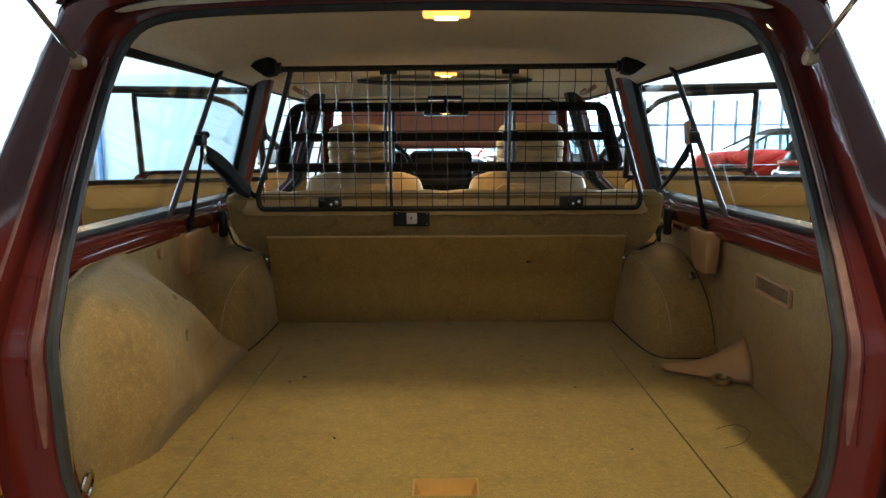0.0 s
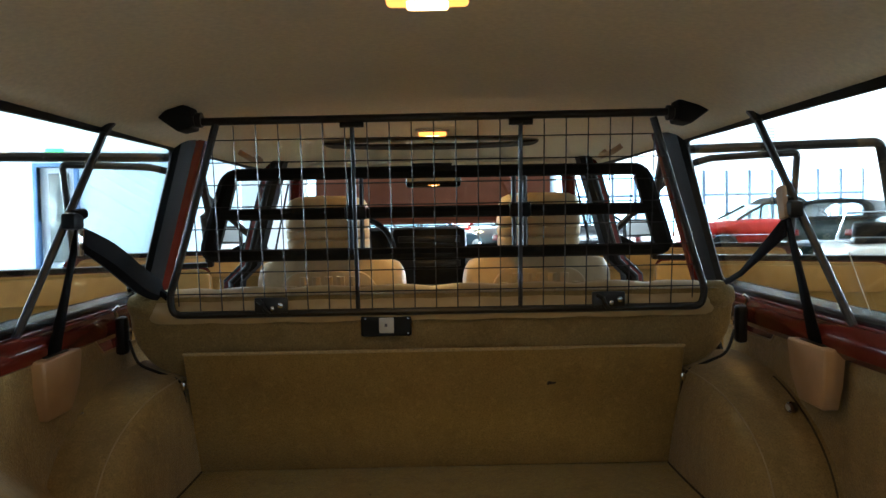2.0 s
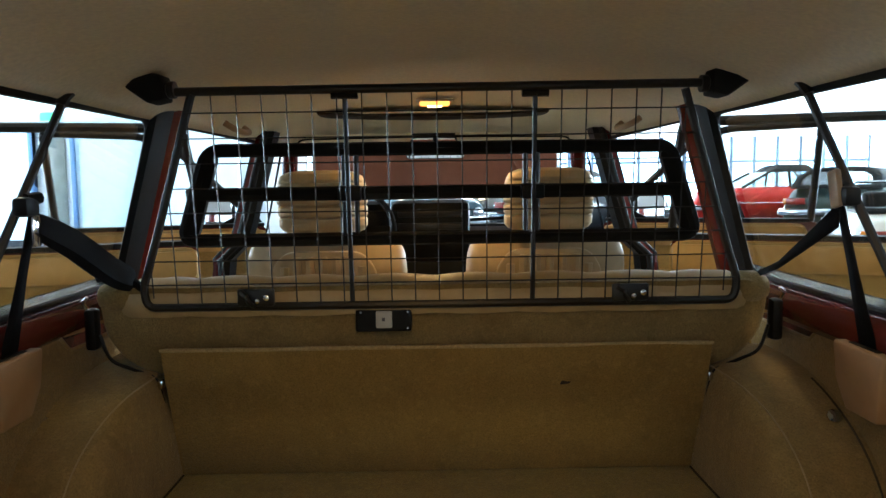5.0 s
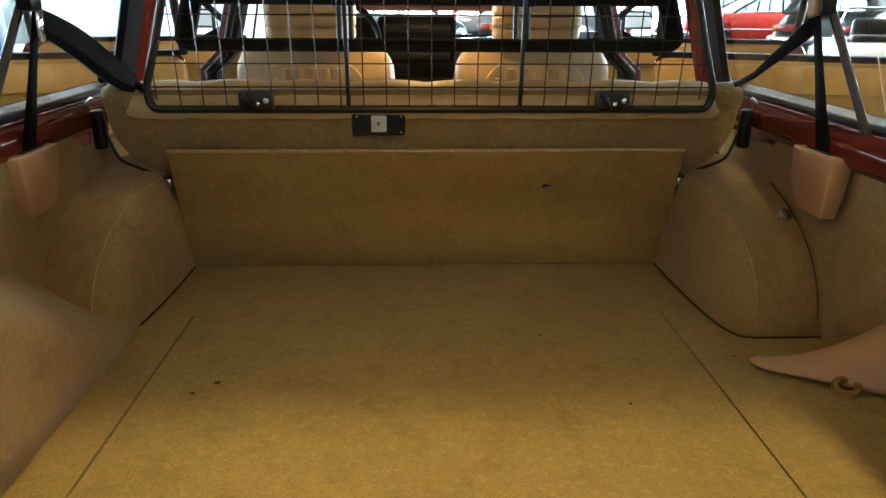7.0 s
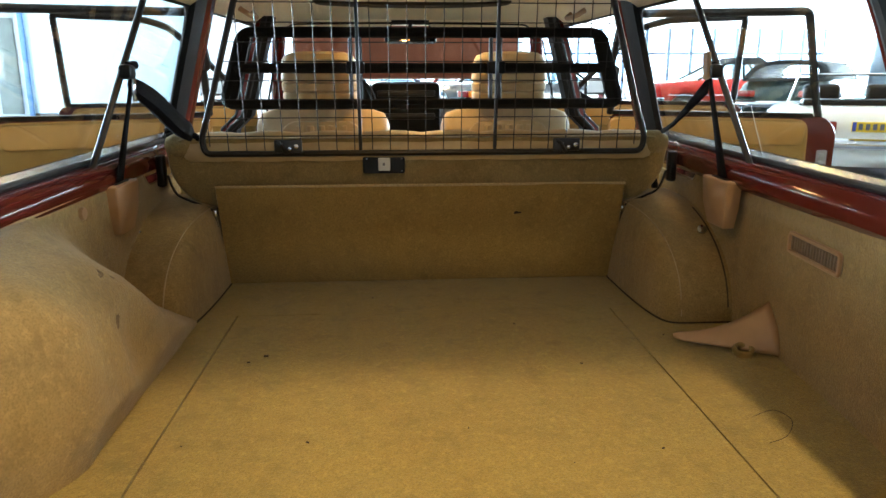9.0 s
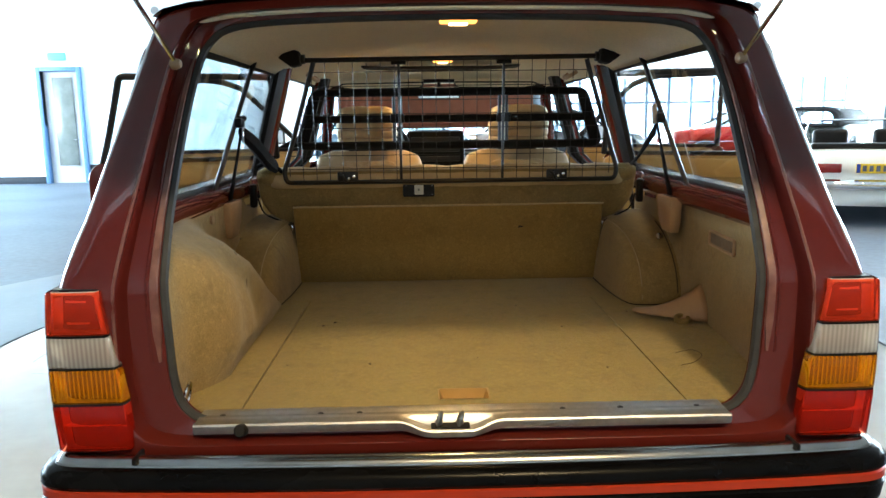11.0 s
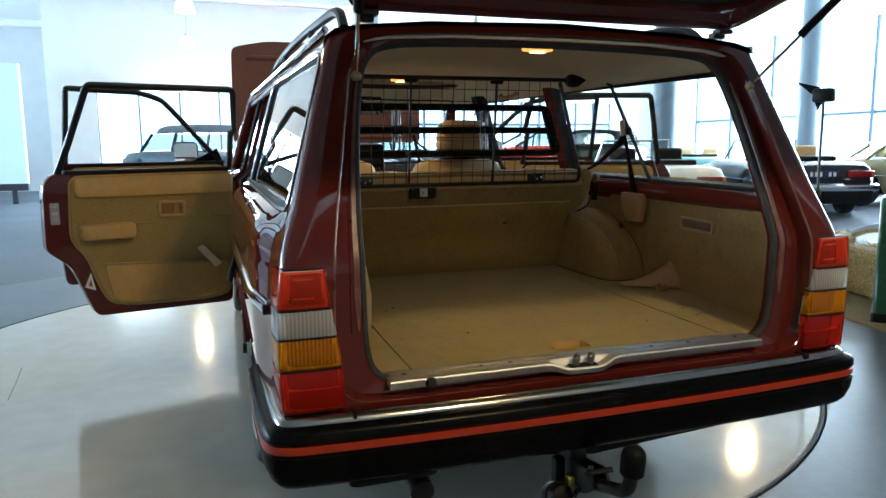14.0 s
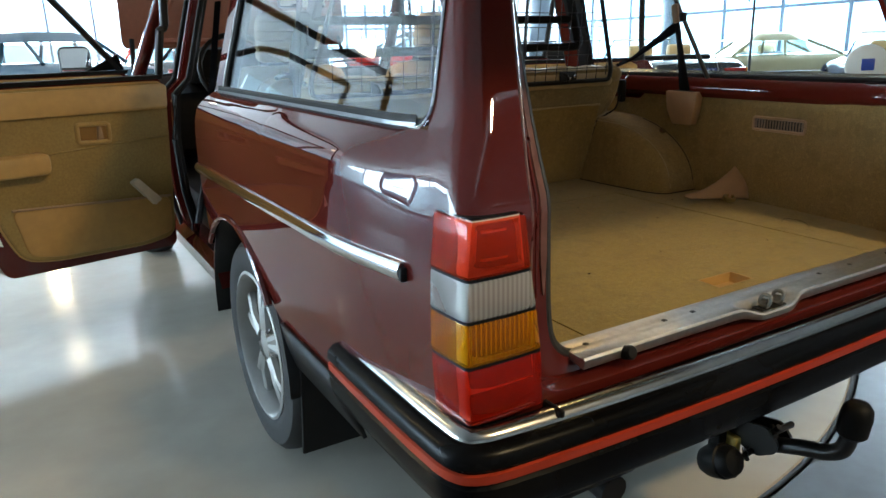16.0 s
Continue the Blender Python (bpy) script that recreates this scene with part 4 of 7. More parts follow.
tube(bm, spline([(0, 1.16, 0.37), (0, 1.06, 0.320), (0, .976, 0.310), (0, .889, 0.340), (0, .835, 0.358), (0, .806, 0.382), (0, .797, 0.425)], 5), 0.0175, 12)
box(bm, (0.0, 1.09, 0.37), (0.05, 0.09, 0.16), 0.008, m=Matrix.Rotation(radians(-12), 4, "X"))
for dx in (-0.024, 0.024):
    prism(bm, rounded([(.925, .335), (.955, .362), (1.05, .345), (1.06, .30), (.97, .285), (.93, .310)], 0.008, 3), lambda u, v, w: Vector((dx + w, u, v)), -0.004, 0.004, 0.002)
part("neck", bm, WIRE, tow)
bm = bmesh.new()
lathe(bm, [(0.024, 0.0), (0.029, 0.006), (0.030, 0.045), (0.027, 0.062), (0.018, 0.073), (0.002, 0.077)], pose(0, 0.796, 0.417, 6, 0, 0), 24)
part("ball_cap", bm, DARKRUB, tow, "black rubber tow ball cap")
bm = bmesh.new()
lathe(bm, [(0.030, -0.02), (0.038, 0.0), (0.040, 0.03), (0.040, 0.034), (0.036, 0.036), (0.036, 0.05), (0.028, 0.062), (0.012, 0.066)], Matrix.Translation((-0.075, 1.045, 0.25)) @ Matrix.Rotation(radians(65), 4, "X"), 16)
box(bm, (-0.06, 1.05, 0.30), (0.03, 0.03, 0.12), 0.006)
part("socket", bm, DARKRUB, tow, "black trailer socket")
bm = bmesh.new()
box(bm, (-0.035, 1.03, 0.285), (0.02, 0.035, 0.05), 0.004)
part("tag", bm, mat("faded_yellow_plastic", (0.42, 0.33, 0.08), 0.5, var=0.1), tow)
for y, z, a_ in ((.940, .358, 35), (.985, .290, 215)):
    # clamp bolt through the bracket with its lever
    bm = bmesh.new()
    e_ = Vector((0, math.sin(radians(a_)) * -1, math.cos(radians(a_))))
    p_ = Vector((0, y, z))
    tube(bm, [p_ - Vector((.038, 0, 0)), p_ + Vector((.038, 0, 0))], 0.0075, 8)
    tube(bm, [p_ + Vector((-.034, 0, 0)), p_ + Vector((-.034, 0, 0)) + e_ * 0.030], 0.007, 8)
    tube(bm, [p_ + Vector((-.050, -.014, 0)) + e_ * 0.012, p_ + Vector((-.020, .016, 0)) + e_ * 0.012], 0.0055, 6)
    part("bolt", bm, WIRE, tow)


def wheel(x, y, s, drop=0.0):
    w = new("wheel")
    w.parent = car
    M = Matrix.Translation((x, y, 0.322 - drop)) @ Matrix.Rotation(radians(90 * s), 4, "Y")
    bm = bmesh.new()
    lathe(bm, [(0.205, -0.175), (0.24, -0.19), (0.29, -0.185), (0.320, -0.165), (0.328, -0.14), (0.328, -0.05), (0.321, -0.022), (0.302, -0.004), (0.26, 0.0), (0.236, -0.004), (0.222, -0.012)], M, 48, False)
    part("tyre", bm, TYRE, w)
    bm = bmesh.new()
    lathe(bm, [(0.220, -0.012), (0.228, -0.004), (0.219, -0.001), (0.211, -0.010), (0.202, -0.052), (0.197, -0.16), (0.20, -0.17), (0.205, -0.16)], M, 48, False)
    lathe(bm, [(0.203, -0.075), (0.17, -0.085), (0.09, -0.080), (0.05, -0.06), (0.002, -0.06)], M, 48, False)
    for k in range(5):
        for d in (-0.13, 0.13):
            a = k * 2 * math.pi / 5 + d
            a2 = k * 2 * math.pi / 5 + d * 1.5
            tube(bm, [M @ Vector((0.05 * math.cos(a), 0.05 * math.sin(a), -0.040)), M @ Vector((0.12 * math.cos(a), 0.12 * math.sin(a), -0.038)), M @ Vector((0.206 * math.cos(a2), 0.206 * math.sin(a2), -0.052))], [0.022, 0.018, 0.02], 8, up=(1, 0, 0))
    part("rim", bm, RIM, w)
    bm = bmesh.new()
    lathe(bm, [(0.062, -0.06), (0.062, -0.034), (0.04, -0.024), (0.002, -0.022)], M, 20)
    part("hub_cap", bm, RIM, w)
    for k in range(5):
        a = (k + 0.5) * 2 * math.pi / 5
        bm = bmesh.new()
        lathe(bm, [(0.011, -0.04), (0.011, -0.022), (0.002, -0.020)], M @ Matrix.Translation((0.05 * math.cos(a), 0.05 * math.sin(a), 0)), 6)
        part("wheel_nut", bm, CHROME, w)
    return w


for s in (-1, 1):
    wheel(s * 0.802, AC - 0.068, s, 0.010)
    wheel(s * 0.775, AC + 2.65, s, 0.057)

# tailgate, raised
G0, GA = Vector((0, 1.205, 1.527)), radians(14.5)
gx, gz = Vector((0, -math.cos(GA), math.sin(GA))), Vector((0, math.sin(GA), math.cos(GA)))


def gp(u, v, w):
    """On the raised tailgate: u across, v away from the hinge, w up from its inner face."""
    return G0 + Vector((u, 0, 0)) + gx * v + gz * (w + 0.05 * math.sin(math.pi * min(1, v / 1.0)))


gate = new("tailgate")
gate.parent = car
tagged(gate, "raised dark red tailgate with a large rear window")
outer = rounded([(-.575, .0), (.575, .0), (.70, .48), (.735, .98), (-.735, .98), (-.70, .48)], 0.05, 5)
hole = rounded([(-.49, .115), (.49, .115), (.595, .50), (.597, .52), (-.597, .52), (-.595, .50)], 0.10, 5)
bm = bmesh.new()
rows = []
n = len(outer)
for k, w in ((0.0, 0.035), (0.0, 0.0), (0.10, -0.006), (0.42, -0.006), (0.55, 0.012), (0.86, 0.014), (0.92, 0.004), (1.0, 0.006), (1.0, 0.035)):
    rows.append([gp(a.x + (b.x - a.x) * k, a.y + (b.y - a.y) * k, w) for a, b in zip(outer, hole)])
loft(bm, rows, closed_u=True, closed_v=True)
part("gate_frame", bm, PAINT, gate)
bm = bmesh.new()
tube(bm, [gp(p.x, p.y, 0.012) for p in hole], 0.013, 8, closed=True)
part("glass_seal", bm, RUBBER, gate)
bm = bmesh.new()
prism(bm, [tuple(p) for p in hole], gp, 0.014, 0.018)
part("pane", bm, glass_mat("tinted_rear_glass", (0.66, 0.70, 0.665), 0.05), gate)
bm = bmesh.new()
prism(bm, rounded([(-.56, .62), (.56, .62), (.60, .92), (-.60, .92)], 0.05, 4), gp, -0.006, -0.02, 0.006)
part("inner_panel", bm, CARPETW, gate)
for s in (-1, 1):
    bm = bmesh.new()
    box(bm, (s * .53, 1.200, 1.520), (0.05, 0.035, 0.014), 0.004)
    box(bm, (s * .53, 1.225, 1.511), (0.04, 0.03, 0.018), 0.004)
    part("hinge", bm, WIRE, gate)
    a, b = Vector((s * .577, 1.13, 1.362)), gp(s * .645, 0.52, 0.0)
    mid = a + (b - a) * 0.36
    strut = new("gas_strut")
    strut.parent = car
    bm = bmesh.new()
    tube(bm, [a, mid], 0.0045, 8)
    part("rod", bm, CHROME, strut)
    bm = bmesh.new()
    tube(bm, [mid, b], 0.0115, 10)
    part("cylinder", bm, BLACKP, strut)
    bm = bmesh.new()
    lathe(bm, [(0.004, -0.012), (0.011, -0.008), (0.012, 0.0), (0.008, 0.010), (0.003, 0.012)], Matrix.Translation(a) @ Matrix.Rotation(radians(90), 4, "Y"), 12)
    part("ball_joint", bm, PINKP, strut)


# doors
def lean(z):
    return interp(z, [0.38, 1.06, 1.45], [0.0, 0.045, 0.235])


def door(s, hinge, ang, front):
    """An open door: s side, hinge in plan, the way it points (for the left side)."""
    e = Vector((math.cos(radians(ang)), math.sin(radians(ang)), 0))
    nrm = Vector((-e.y, e.x, 0))

    def f(u, z, w):
        p = Vector((*hinge, 0)) + e * u + nrm * (w + lean(z)) + Vector((0, 0, z))
        return Vector((-s * p.x, p.y, p.z))
    d = new("front_door" if front else "rear_door")
    d.parent = car
    tagged(d, "open dark red door with tan vinyl trim")
    if front:
        body = [(0, .385), (.93, .39), (.95, .6), (.95, 1.02), (.92, 1.07), (0, 1.07)]
        trim = [(.02, .42), (.86, .43), (.87, .6), (.875, 1.055), (.02, 1.055)]
        top = [(.895, 1.07), (.892, 1.20), (.885, 1.485), (.54, 1.475), (.43, 1.445), (.35, 1.39), (.04, 1.085)]
    else:
        body = [(0, .385), (.655, .41), (.70, .53), (.745, .65), (.845, .735), (.84, 1.02), (.80, 1.07), (0, 1.07)]
        trim = [(.015, .44), (.14, .425), (.49, .445), (.60, .47), (.645, .57), (.68, .69), (.745, .775), (.735, 1.055), (.0, 1.055)]
        top = [(.775, 1.07), (.735, 1.20), (.672, 1.44), (.04, 1.445), (.012, 1.43), (.0, 1.25), (.0, 1.07)]
    bm = bmesh.new()
    prism(bm, rounded(body, 0.035, 4), f, -0.035, 0.030, 0.008)
    part("door_shell", bm, PAINT, d)
    bm = bmesh.new()
    poly = rounded(trim, 0.045, 4)
    prism(bm, poly, f, 0.028, 0.052, 0.010)
    tp = part("trim_panel", bm, VINYL2, d, "tan vinyl and cloth door trim")
    bm = bmesh.new()
    tube(bm, [f(p.x, p.y, 0.034) for p in poly], 0.006, 6, closed=True, up=(0, 1, 0))
    part("trim_edge", bm, VINYL, tp)
    u1 = 0.735 if not front else 0.87
    bm = bmesh.new()
    prism(bm, rounded([(.006, .955), (u1 - .012, .965), (u1 - .004, 1.05), (.004, 1.05)], 0.02, 4), f, 0.05, 0.066, 0.010)
    part("top_roll", bm, VINYL, tp)
    bm = bmesh.new()
    lo = [(.03, .605), (.03, .46), (.15, .44), (.49, .46), (.585, .485), (.62, .655)] if not front else [(.04, .605), (.04, .45), (.83, .46), (.84, .64)]
    prism(bm, rounded(lo, 0.03, 4), f, 0.05, 0.060, 0.006)
    part("map_pocket", bm, VINYL, tp)
    bm = bmesh.new()
    a, b = lo[-1], lo[0]
    tube(bm, [f(a[0], a[1] + .004, 0.062), f(b[0], b[1] + .004, 0.062)], 0.005, 6)
    part("pocket_strip", bm, PINKP, tp)
    bm = bmesh.new()
    tube(bm, [f(.012, .846, 0.053), f(.25, .842, 0.053), f(.485 if not front else .585, .832, 0.053)], 0.004, 6)
    part("welt_seam", bm, VINYL2, tp)
    bm = bmesh.new()
    k = 0.0 if not front else 0.1
    prism(bm, rounded([(.485 + k, .77), (.715 + k, .775), (.72 + k, .845), (.485 + k, .845)], 0.025, 4), f, 0.05, 0.115, 0.02)
    part("armrest", bm, VINYL, tp)
    bm = bmesh.new()
    ro = rounded([(.25 + k, .855), (.365 + k, .86), (.365 + k, .925), (.25 + k, .92)], 0.012, 3)
    tube(bm, [f(p.x, p.y, 0.056) for p in ro], 0.0085, 8, closed=True, up=(0, 1, 0))
    rec = part("handle_recess", bm, TRAY, tp)
    # recess floor darker than its frame: the shade of its depth is painted in
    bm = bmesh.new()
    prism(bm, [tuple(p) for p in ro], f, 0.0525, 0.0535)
    part("recess_floor", bm, TRAYSHADE, rec)
    bm = bmesh.new()
    prism(bm, rounded([(.275 + k, .865), (.297 + k, .865), (.292 + k, .912), (.280 + k, .912)], 0.005, 3), f, 0.0535, 0.066, 0.004)
    part("pull_handle", bm, PINKP, rec)
    bm = bmesh.new()
    prism(bm, rounded([(.168, .703), (.196, .688), (.108, .584), (.078, .604)], 0.008, 3), f, 0.055, 0.082, 0.006)
    part("window_crank", bm, mat("pale_crank_plastic", (0.60, 0.47, 0.32), 0.4, var=0.05), tp)
    # window frame
    bm = bmesh.new()
    line_ = [Vector((u, z, 0)) for u, z in top[:2]] + [Vector((p.x, p.y, 0)) for p in rounded(top[1:4], 0.018, 4)[5:10]] + spline([(u, z, 0) for u, z in top[3:]], 5)
    if not front:
        line_ = [Vector((u, z, 0)) for u, z in (top[0], top[1])] + [Vector((p.x, p.y, 0)) for p in rounded([top[1], top[2], top[3], top[5]], 0.02, 5)[6:]] + [Vector((top[6][0], top[6][1], 0))]
    tube(bm, [f(p.x, p.y, 0.0) for p in line_], 0.016 if front else 0.015, 8, up=(0, 0, 1))
    part("window_frame", bm, WIRE, d)
    bm = bmesh.new()
    tube(bm, [f(p.x, p.y, -0.022) for p in line_], 0.006, 6)
    part("frame_trim", bm, CHROME, d)
    bm = bmesh.new()
    prism(bm, [(.01, 1.066), (u1 + .02, 1.066), (u1 + .015, 1.082), (.01, 1.082)], f, -0.03, 0.035, 0.004)
    part("belt_seal", bm, RUBBER, d)
    bm = bmesh.new()
    q = 0.80 if not front else .91
    for dz in (0, 0.03, 0.06):
        box(bm, f(q, 0.865 + dz, 0.028), (0.03, 0.02, 0.018), 0.003)
    prism(bm, rounded([(q - .018, .85), (q + .018, .85), (q + .018, .945), (q - .018, .945)], 0.006, 3), f, 0.028, 0.034)
    part("door_latch", bm, ALU, d)
    if not front:
        bm = bmesh.new()
        prism(bm, [(.655, .535), (.70, .555), (.672, .62)], f, 0.030, 0.0325)
        tri = part("warning_triangle", bm, PAPER, d, "small white and red triangular reflector")
        bm = bmesh.new()
        prism(bm, [(.668, .553), (.686, .561), (.674, .59)], f, 0.0325, 0.0335)
        part("triangle_centre", bm, INKR, tri)
    else:
        bm = bmesh.new()
        c = Vector((s * 1.03, 4.13, 1.115))
        box(bm, c, (0.145, 0.06, 0.17), 0.03, seg=3)
        box(bm, (s * 0.93, 4.14, 1.075), (0.08, 0.035, 0.05), 0.01)
        mh = part("wing_mirror", bm, BLACKP, d)
        bm = bmesh.new()
        prism(bm, rounded([(-.064, -.076), (.064, -.076), (.064, .076), (-.064, .076)], 0.02, 4), lambda u, v, w: c + Vector((u, -0.031 - w, v)), 0, 0.004)
        part("mirror_glass", bm, MIRROR, mh)
        bm = bmesh.new()
        prism(bm, [(.02, 1.085), (.20, 1.085), (.06, 1.10 + 0.06)], f, -0.005, 0.012)
        part("mirror_mount", bm, BLACKP, d)
    # side glass wound down: only its edge shows
    return d


for s in (-1, 1):
    door(s, (-0.83, 3.20), 201.0, False)
    door(s, (-0.82, 4.15), 196.4, True)

# pillars, sills, front of the car
for s in (-1, 1):
    bm = bmesh.new()
    zz = [0.42, 0.6, 0.82, 1.0, 1.06, 1.25, 1.45]
    def bx(z, w):
        return s * (SX(3, z) - 0.03 - w)
    loft(bm, [[Vector((bx(z, w), y, z)) for z in zz] for y, w in ((3.22, 0.0), (3.32, 0.0), (3.33, 0.02), (3.31, 0.045), (3.23, 0.045), (3.21, 0.02))], closed_v=True, cap=False)
    part("b_pillar", bm, PAINT, car)
    bm = bmesh.new()
    loft(bm, [[Vector((bx(z, w), y, z)) for z in zz] for y, w in ((3.215, 0.040), (3.225, 0.058), (3.31, 0.058), (3.325, 0.040))], closed_v=True)
    part("pillar_trim", bm, BLACKP, car)
    bm = bmesh.new()
    tube(bm, [(bx(z, 0.03), 3.205, z) for z in zz], 0.012, 8)
    tube(bm, [(bx(z, 0.0) + s * 0.012, 3.28, z) for z in zz], 0.010, 8)
    part("pillar_seal", bm, RUBBER, car)
    bm = bmesh.new()
    tube(bm, [(s * (0.755 - 0.2815 * (z - 1.04) - 0.02), 2.512, z) for z in (0.62, 0.8, 1.04, 1.2, 1.45)], 0.012, 8)
    part("aperture_seal", bm, RUBBER, car)
    bm = bmesh.new()
    loft(bm, [[Vector((s * x, y, z)) for x, z in ((.79, .36), (.80, .42), (.775, .46), (.66, .46), (.64, .38))] for y in (2.56, 3.0, 3.6, 4.3)], closed_u=True, cap=True)
    part("rocker_sill", bm, PAINT, car)
    bm = bmesh.new()
    tube(bm, [(s * .73, 4.30, 1.04), (s * .69, 4.10, 1.20), (s * .63, 3.86, 1.43), (s * .60, 3.75, 1.465)], 0.034, 10)
    part("a_pillar", bm, PAINT, car)
    bm = bmesh.new()
    loft(bm, [[Vector((s * SX(3, z), y, z)) for z in [0.45 if abs(y - 4.84) > .38 else 0.31 + math.sqrt(.1521 - (y - 4.84) ** 2)] + [.72, .8, .9, .98]] + [Vector((s * .70, y, 1.0)), Vector((s * .66, y, 0.97))] for y in [4.2 + 0.07 * i for i in range(20)]])
    solid(part("front_wing", bm, PAINT, car), 0.01)
    # seat belt on the B pillar
    bm = bmesh.new()
    tube(bm, [(bx(1.36, 0.10), 3.22, 1.36), (bx(1.1, 0.12), 3.20, 1.1), (bx(.6, 0.10), 3.16, .6)], 0.022, 6, flat=0.1)
    part("front_belt", bm, BELT, car)
bm = bmesh.new()
box(bm, (0, 4.34, 0.80), (1.42, 0.06, 0.5), 0.02)
part("bulkhead", bm, BLACKP, car)
bm = bmesh.new()
box(bm, (0, 5.55, 0.66), (1.5, 0.08, 0.42), 0.02)
part("front_panel", bm, BLACKP, car)
bonnet = new("bonnet")
bonnet.parent = car
tagged(bonnet, "raised bonnet standing upright, brick-red inside")
bm = bmesh.new()
bf = lambda u, v, w: Vector((u, 4.86 + w + 0.03 * math.sin(2.2 * u + 1.57), 0.92 + v))
outl = rounded([(-.715, .262), (.715, .262), (.70, .95), (.45, 1.0), (-.45, 1.0), (-.70, .95)], 0.05, 4)
prism(bm, outl, bf, 0.0, 0.03, 0.008)
part("bonnet_skin", bm, PRIMER, bonnet)
for pts in ([(-.6, .30), (.6, .30)], [(-.6, .88), (.6, .88)], [(-.55, .30), (-.2, .88)], [(.55, .30), (.2, .88)]):
    bm = bmesh.new()
    tube(bm, [bf(u, v, 0.0) for u, v in pts], 0.022, 8)
    part("stiffener", bm, PRIMER, bonnet)
for s in (-1, 1):
    bm = bmesh.new()
    tube(bm, [(s * .67, 4.60, .975), (s * .68, 4.78, 1.06), bf(s * .66, .32, -.012)], 0.014, 8, flat=0.5)
    part("hinge_arm", bm, BLACKP, bonnet)
bm = bmesh.new()
loft(bm, [[Vector((x, 4.28 - 0.05 * (x / .7) ** 2, 1.05)) for x in (-.70, -.35, 0, .35, .70)], [Vector((x * .93, 3.80 - 0.05 * (x / .7) ** 2, 1.46)) for x in (-.66, -.33, 0, .33, .66)]])
wsc = part("windscreen", bm, GLASS, car)
wsc.visible_shadow = False
bm = bmesh.new()
tube(bm, [(-.60, 3.77, 1.425), (-.45, 3.75, 1.446), (-.2, 3.74, 1.464), (0, 3.735, 1.469), (.2, 3.74, 1.464), (.45, 3.75, 1.446), (.60, 3.77, 1.425)], 0.019, 8)
part("windscreen_header", bm, RUBBER, car)
for s in (-1, 1):
    bm = bmesh.new()
    tube(bm, [(s * .10, 4.25, 1.07), (s * .5, 4.22, 1.09)], 0.008, 6)
    part("wiper", bm, BLACKP, car)
dash = new("dashboard")
dash.parent = car
tagged(dash, "black dashboard with tall instrument hood")
bm = bmesh.new()
prof = [(3.78, .70), (3.76, .88), (3.80, .97), (3.90, 1.0), (4.26, 1.04), (4.30, 1.0), (4.30, .7)]
loft(bm, [[Vector((x, y, z)) for y, z in prof] for x in (-.70, -.4, 0, .4, .70)], closed_u=True, cap=True)
part("dash_top", bm, BLACKP, dash)
bm = bmesh.new()
box(bm, (-0.02, 3.88, 1.05), (0.34, 0.24, 0.265), 0.025)
part("centre_hood", bm, BLACKP, dash)
bm = bmesh.new()
box(bm, (-0.38, 3.90, 1.095), (0.36, 0.22, 0.175), 0.04)
part("instrument_hood", bm, BLACKP, dash)
for k in range(3):
    bm = bmesh.new()
    box(bm, (-0.02, 3.757, 1.13 - 0.055 * k), (0.28, 0.012, 0.03), 0.004)
    part("vent_slot", bm, WIRE, dash)
bm = bmesh.new()
box(bm, (0.0, 3.70, 0.72), (0.24, 0.5, 0.22), 0.04)
part("centre_console", bm, VINYL, car)
bm = bmesh.new()
C = Matrix.Translation((-0.36, 3.62, 1.07)) @ Matrix.Rotation(radians(62), 4, "X")
tube(bm, [C @ Vector((0.19 * math.cos(a * math.pi / 20), 0.19 * math.sin(a * math.pi / 20), 0)) for a in range(40)], 0.013, 8, closed=True)
box(bm, C @ Vector((0, 0, -0.02)), (0.36, 0.06, 0.03), 0.012, m=Matrix.Rotation(radians(62), 4, "X"))
tube(bm, [C @ Vector((0, 0, 0)), C @ Vector((0, 0, -0.3))], 0.03, 8)
part("steering_wheel", bm, BLACKP, car)
bm = bmesh.new()
box(bm, (0.004, 3.72, 1.394), (0.245, 0.035, 0.066), 0.014)
tube(bm, [(0.004, 3.73, 1.42), (0.004, 3.76, 1.47)], 0.01, 8)
rm = part("rear_view_mirror", bm, BLACKP, car)
bm = bmesh.new()
prism(bm, rounded([(-.118, -.030), (.118, -.030), (.118, .030), (-.118, .030)], 0.012, 4), lambda u, v, w: Vector((0.004 + u, 3.7015 - w, 1.394 + v)), 0, 0.003)
part("mirror_glass", bm, MIRROR, rm)
for s in (-1, 1):
    bm = bmesh.new()
    poly = rounded([(.08, 0), (.52, -.012), (.55, -.05), (.47, -.085), (.10, -.07)], 0.02, 4)
    vf = lambda u, v, w: Vector((s * u, 3.62 - v * 0.75 - 0.06, 1.472 + v * 0.35 - 0.012 - w))
    prism(bm, [tuple(p) for p in poly], vf, 0.0, 0.016, 0.004)
    vz = part("sun_visor", bm, HEADL, car)
    bm = bmesh.new()
    tube(bm, [vf(p.x, p.y, 0.016) for p in poly], 0.004, 6, closed=True)
    part("piping", bm, BLACKP, vz)
    bm = bmesh.new()
    tube(bm, spline([(s * .575, 2.72, 1.44), (s * .555, 2.74, 1.425), (s * .55, 2.82, 1.42), (s * .555, 2.90, 1.425), (s * .575, 2.92, 1.44)], 4), 0.009, 8)
    part("grab_handle", bm, PINKP, car)
bm = bmesh.new()
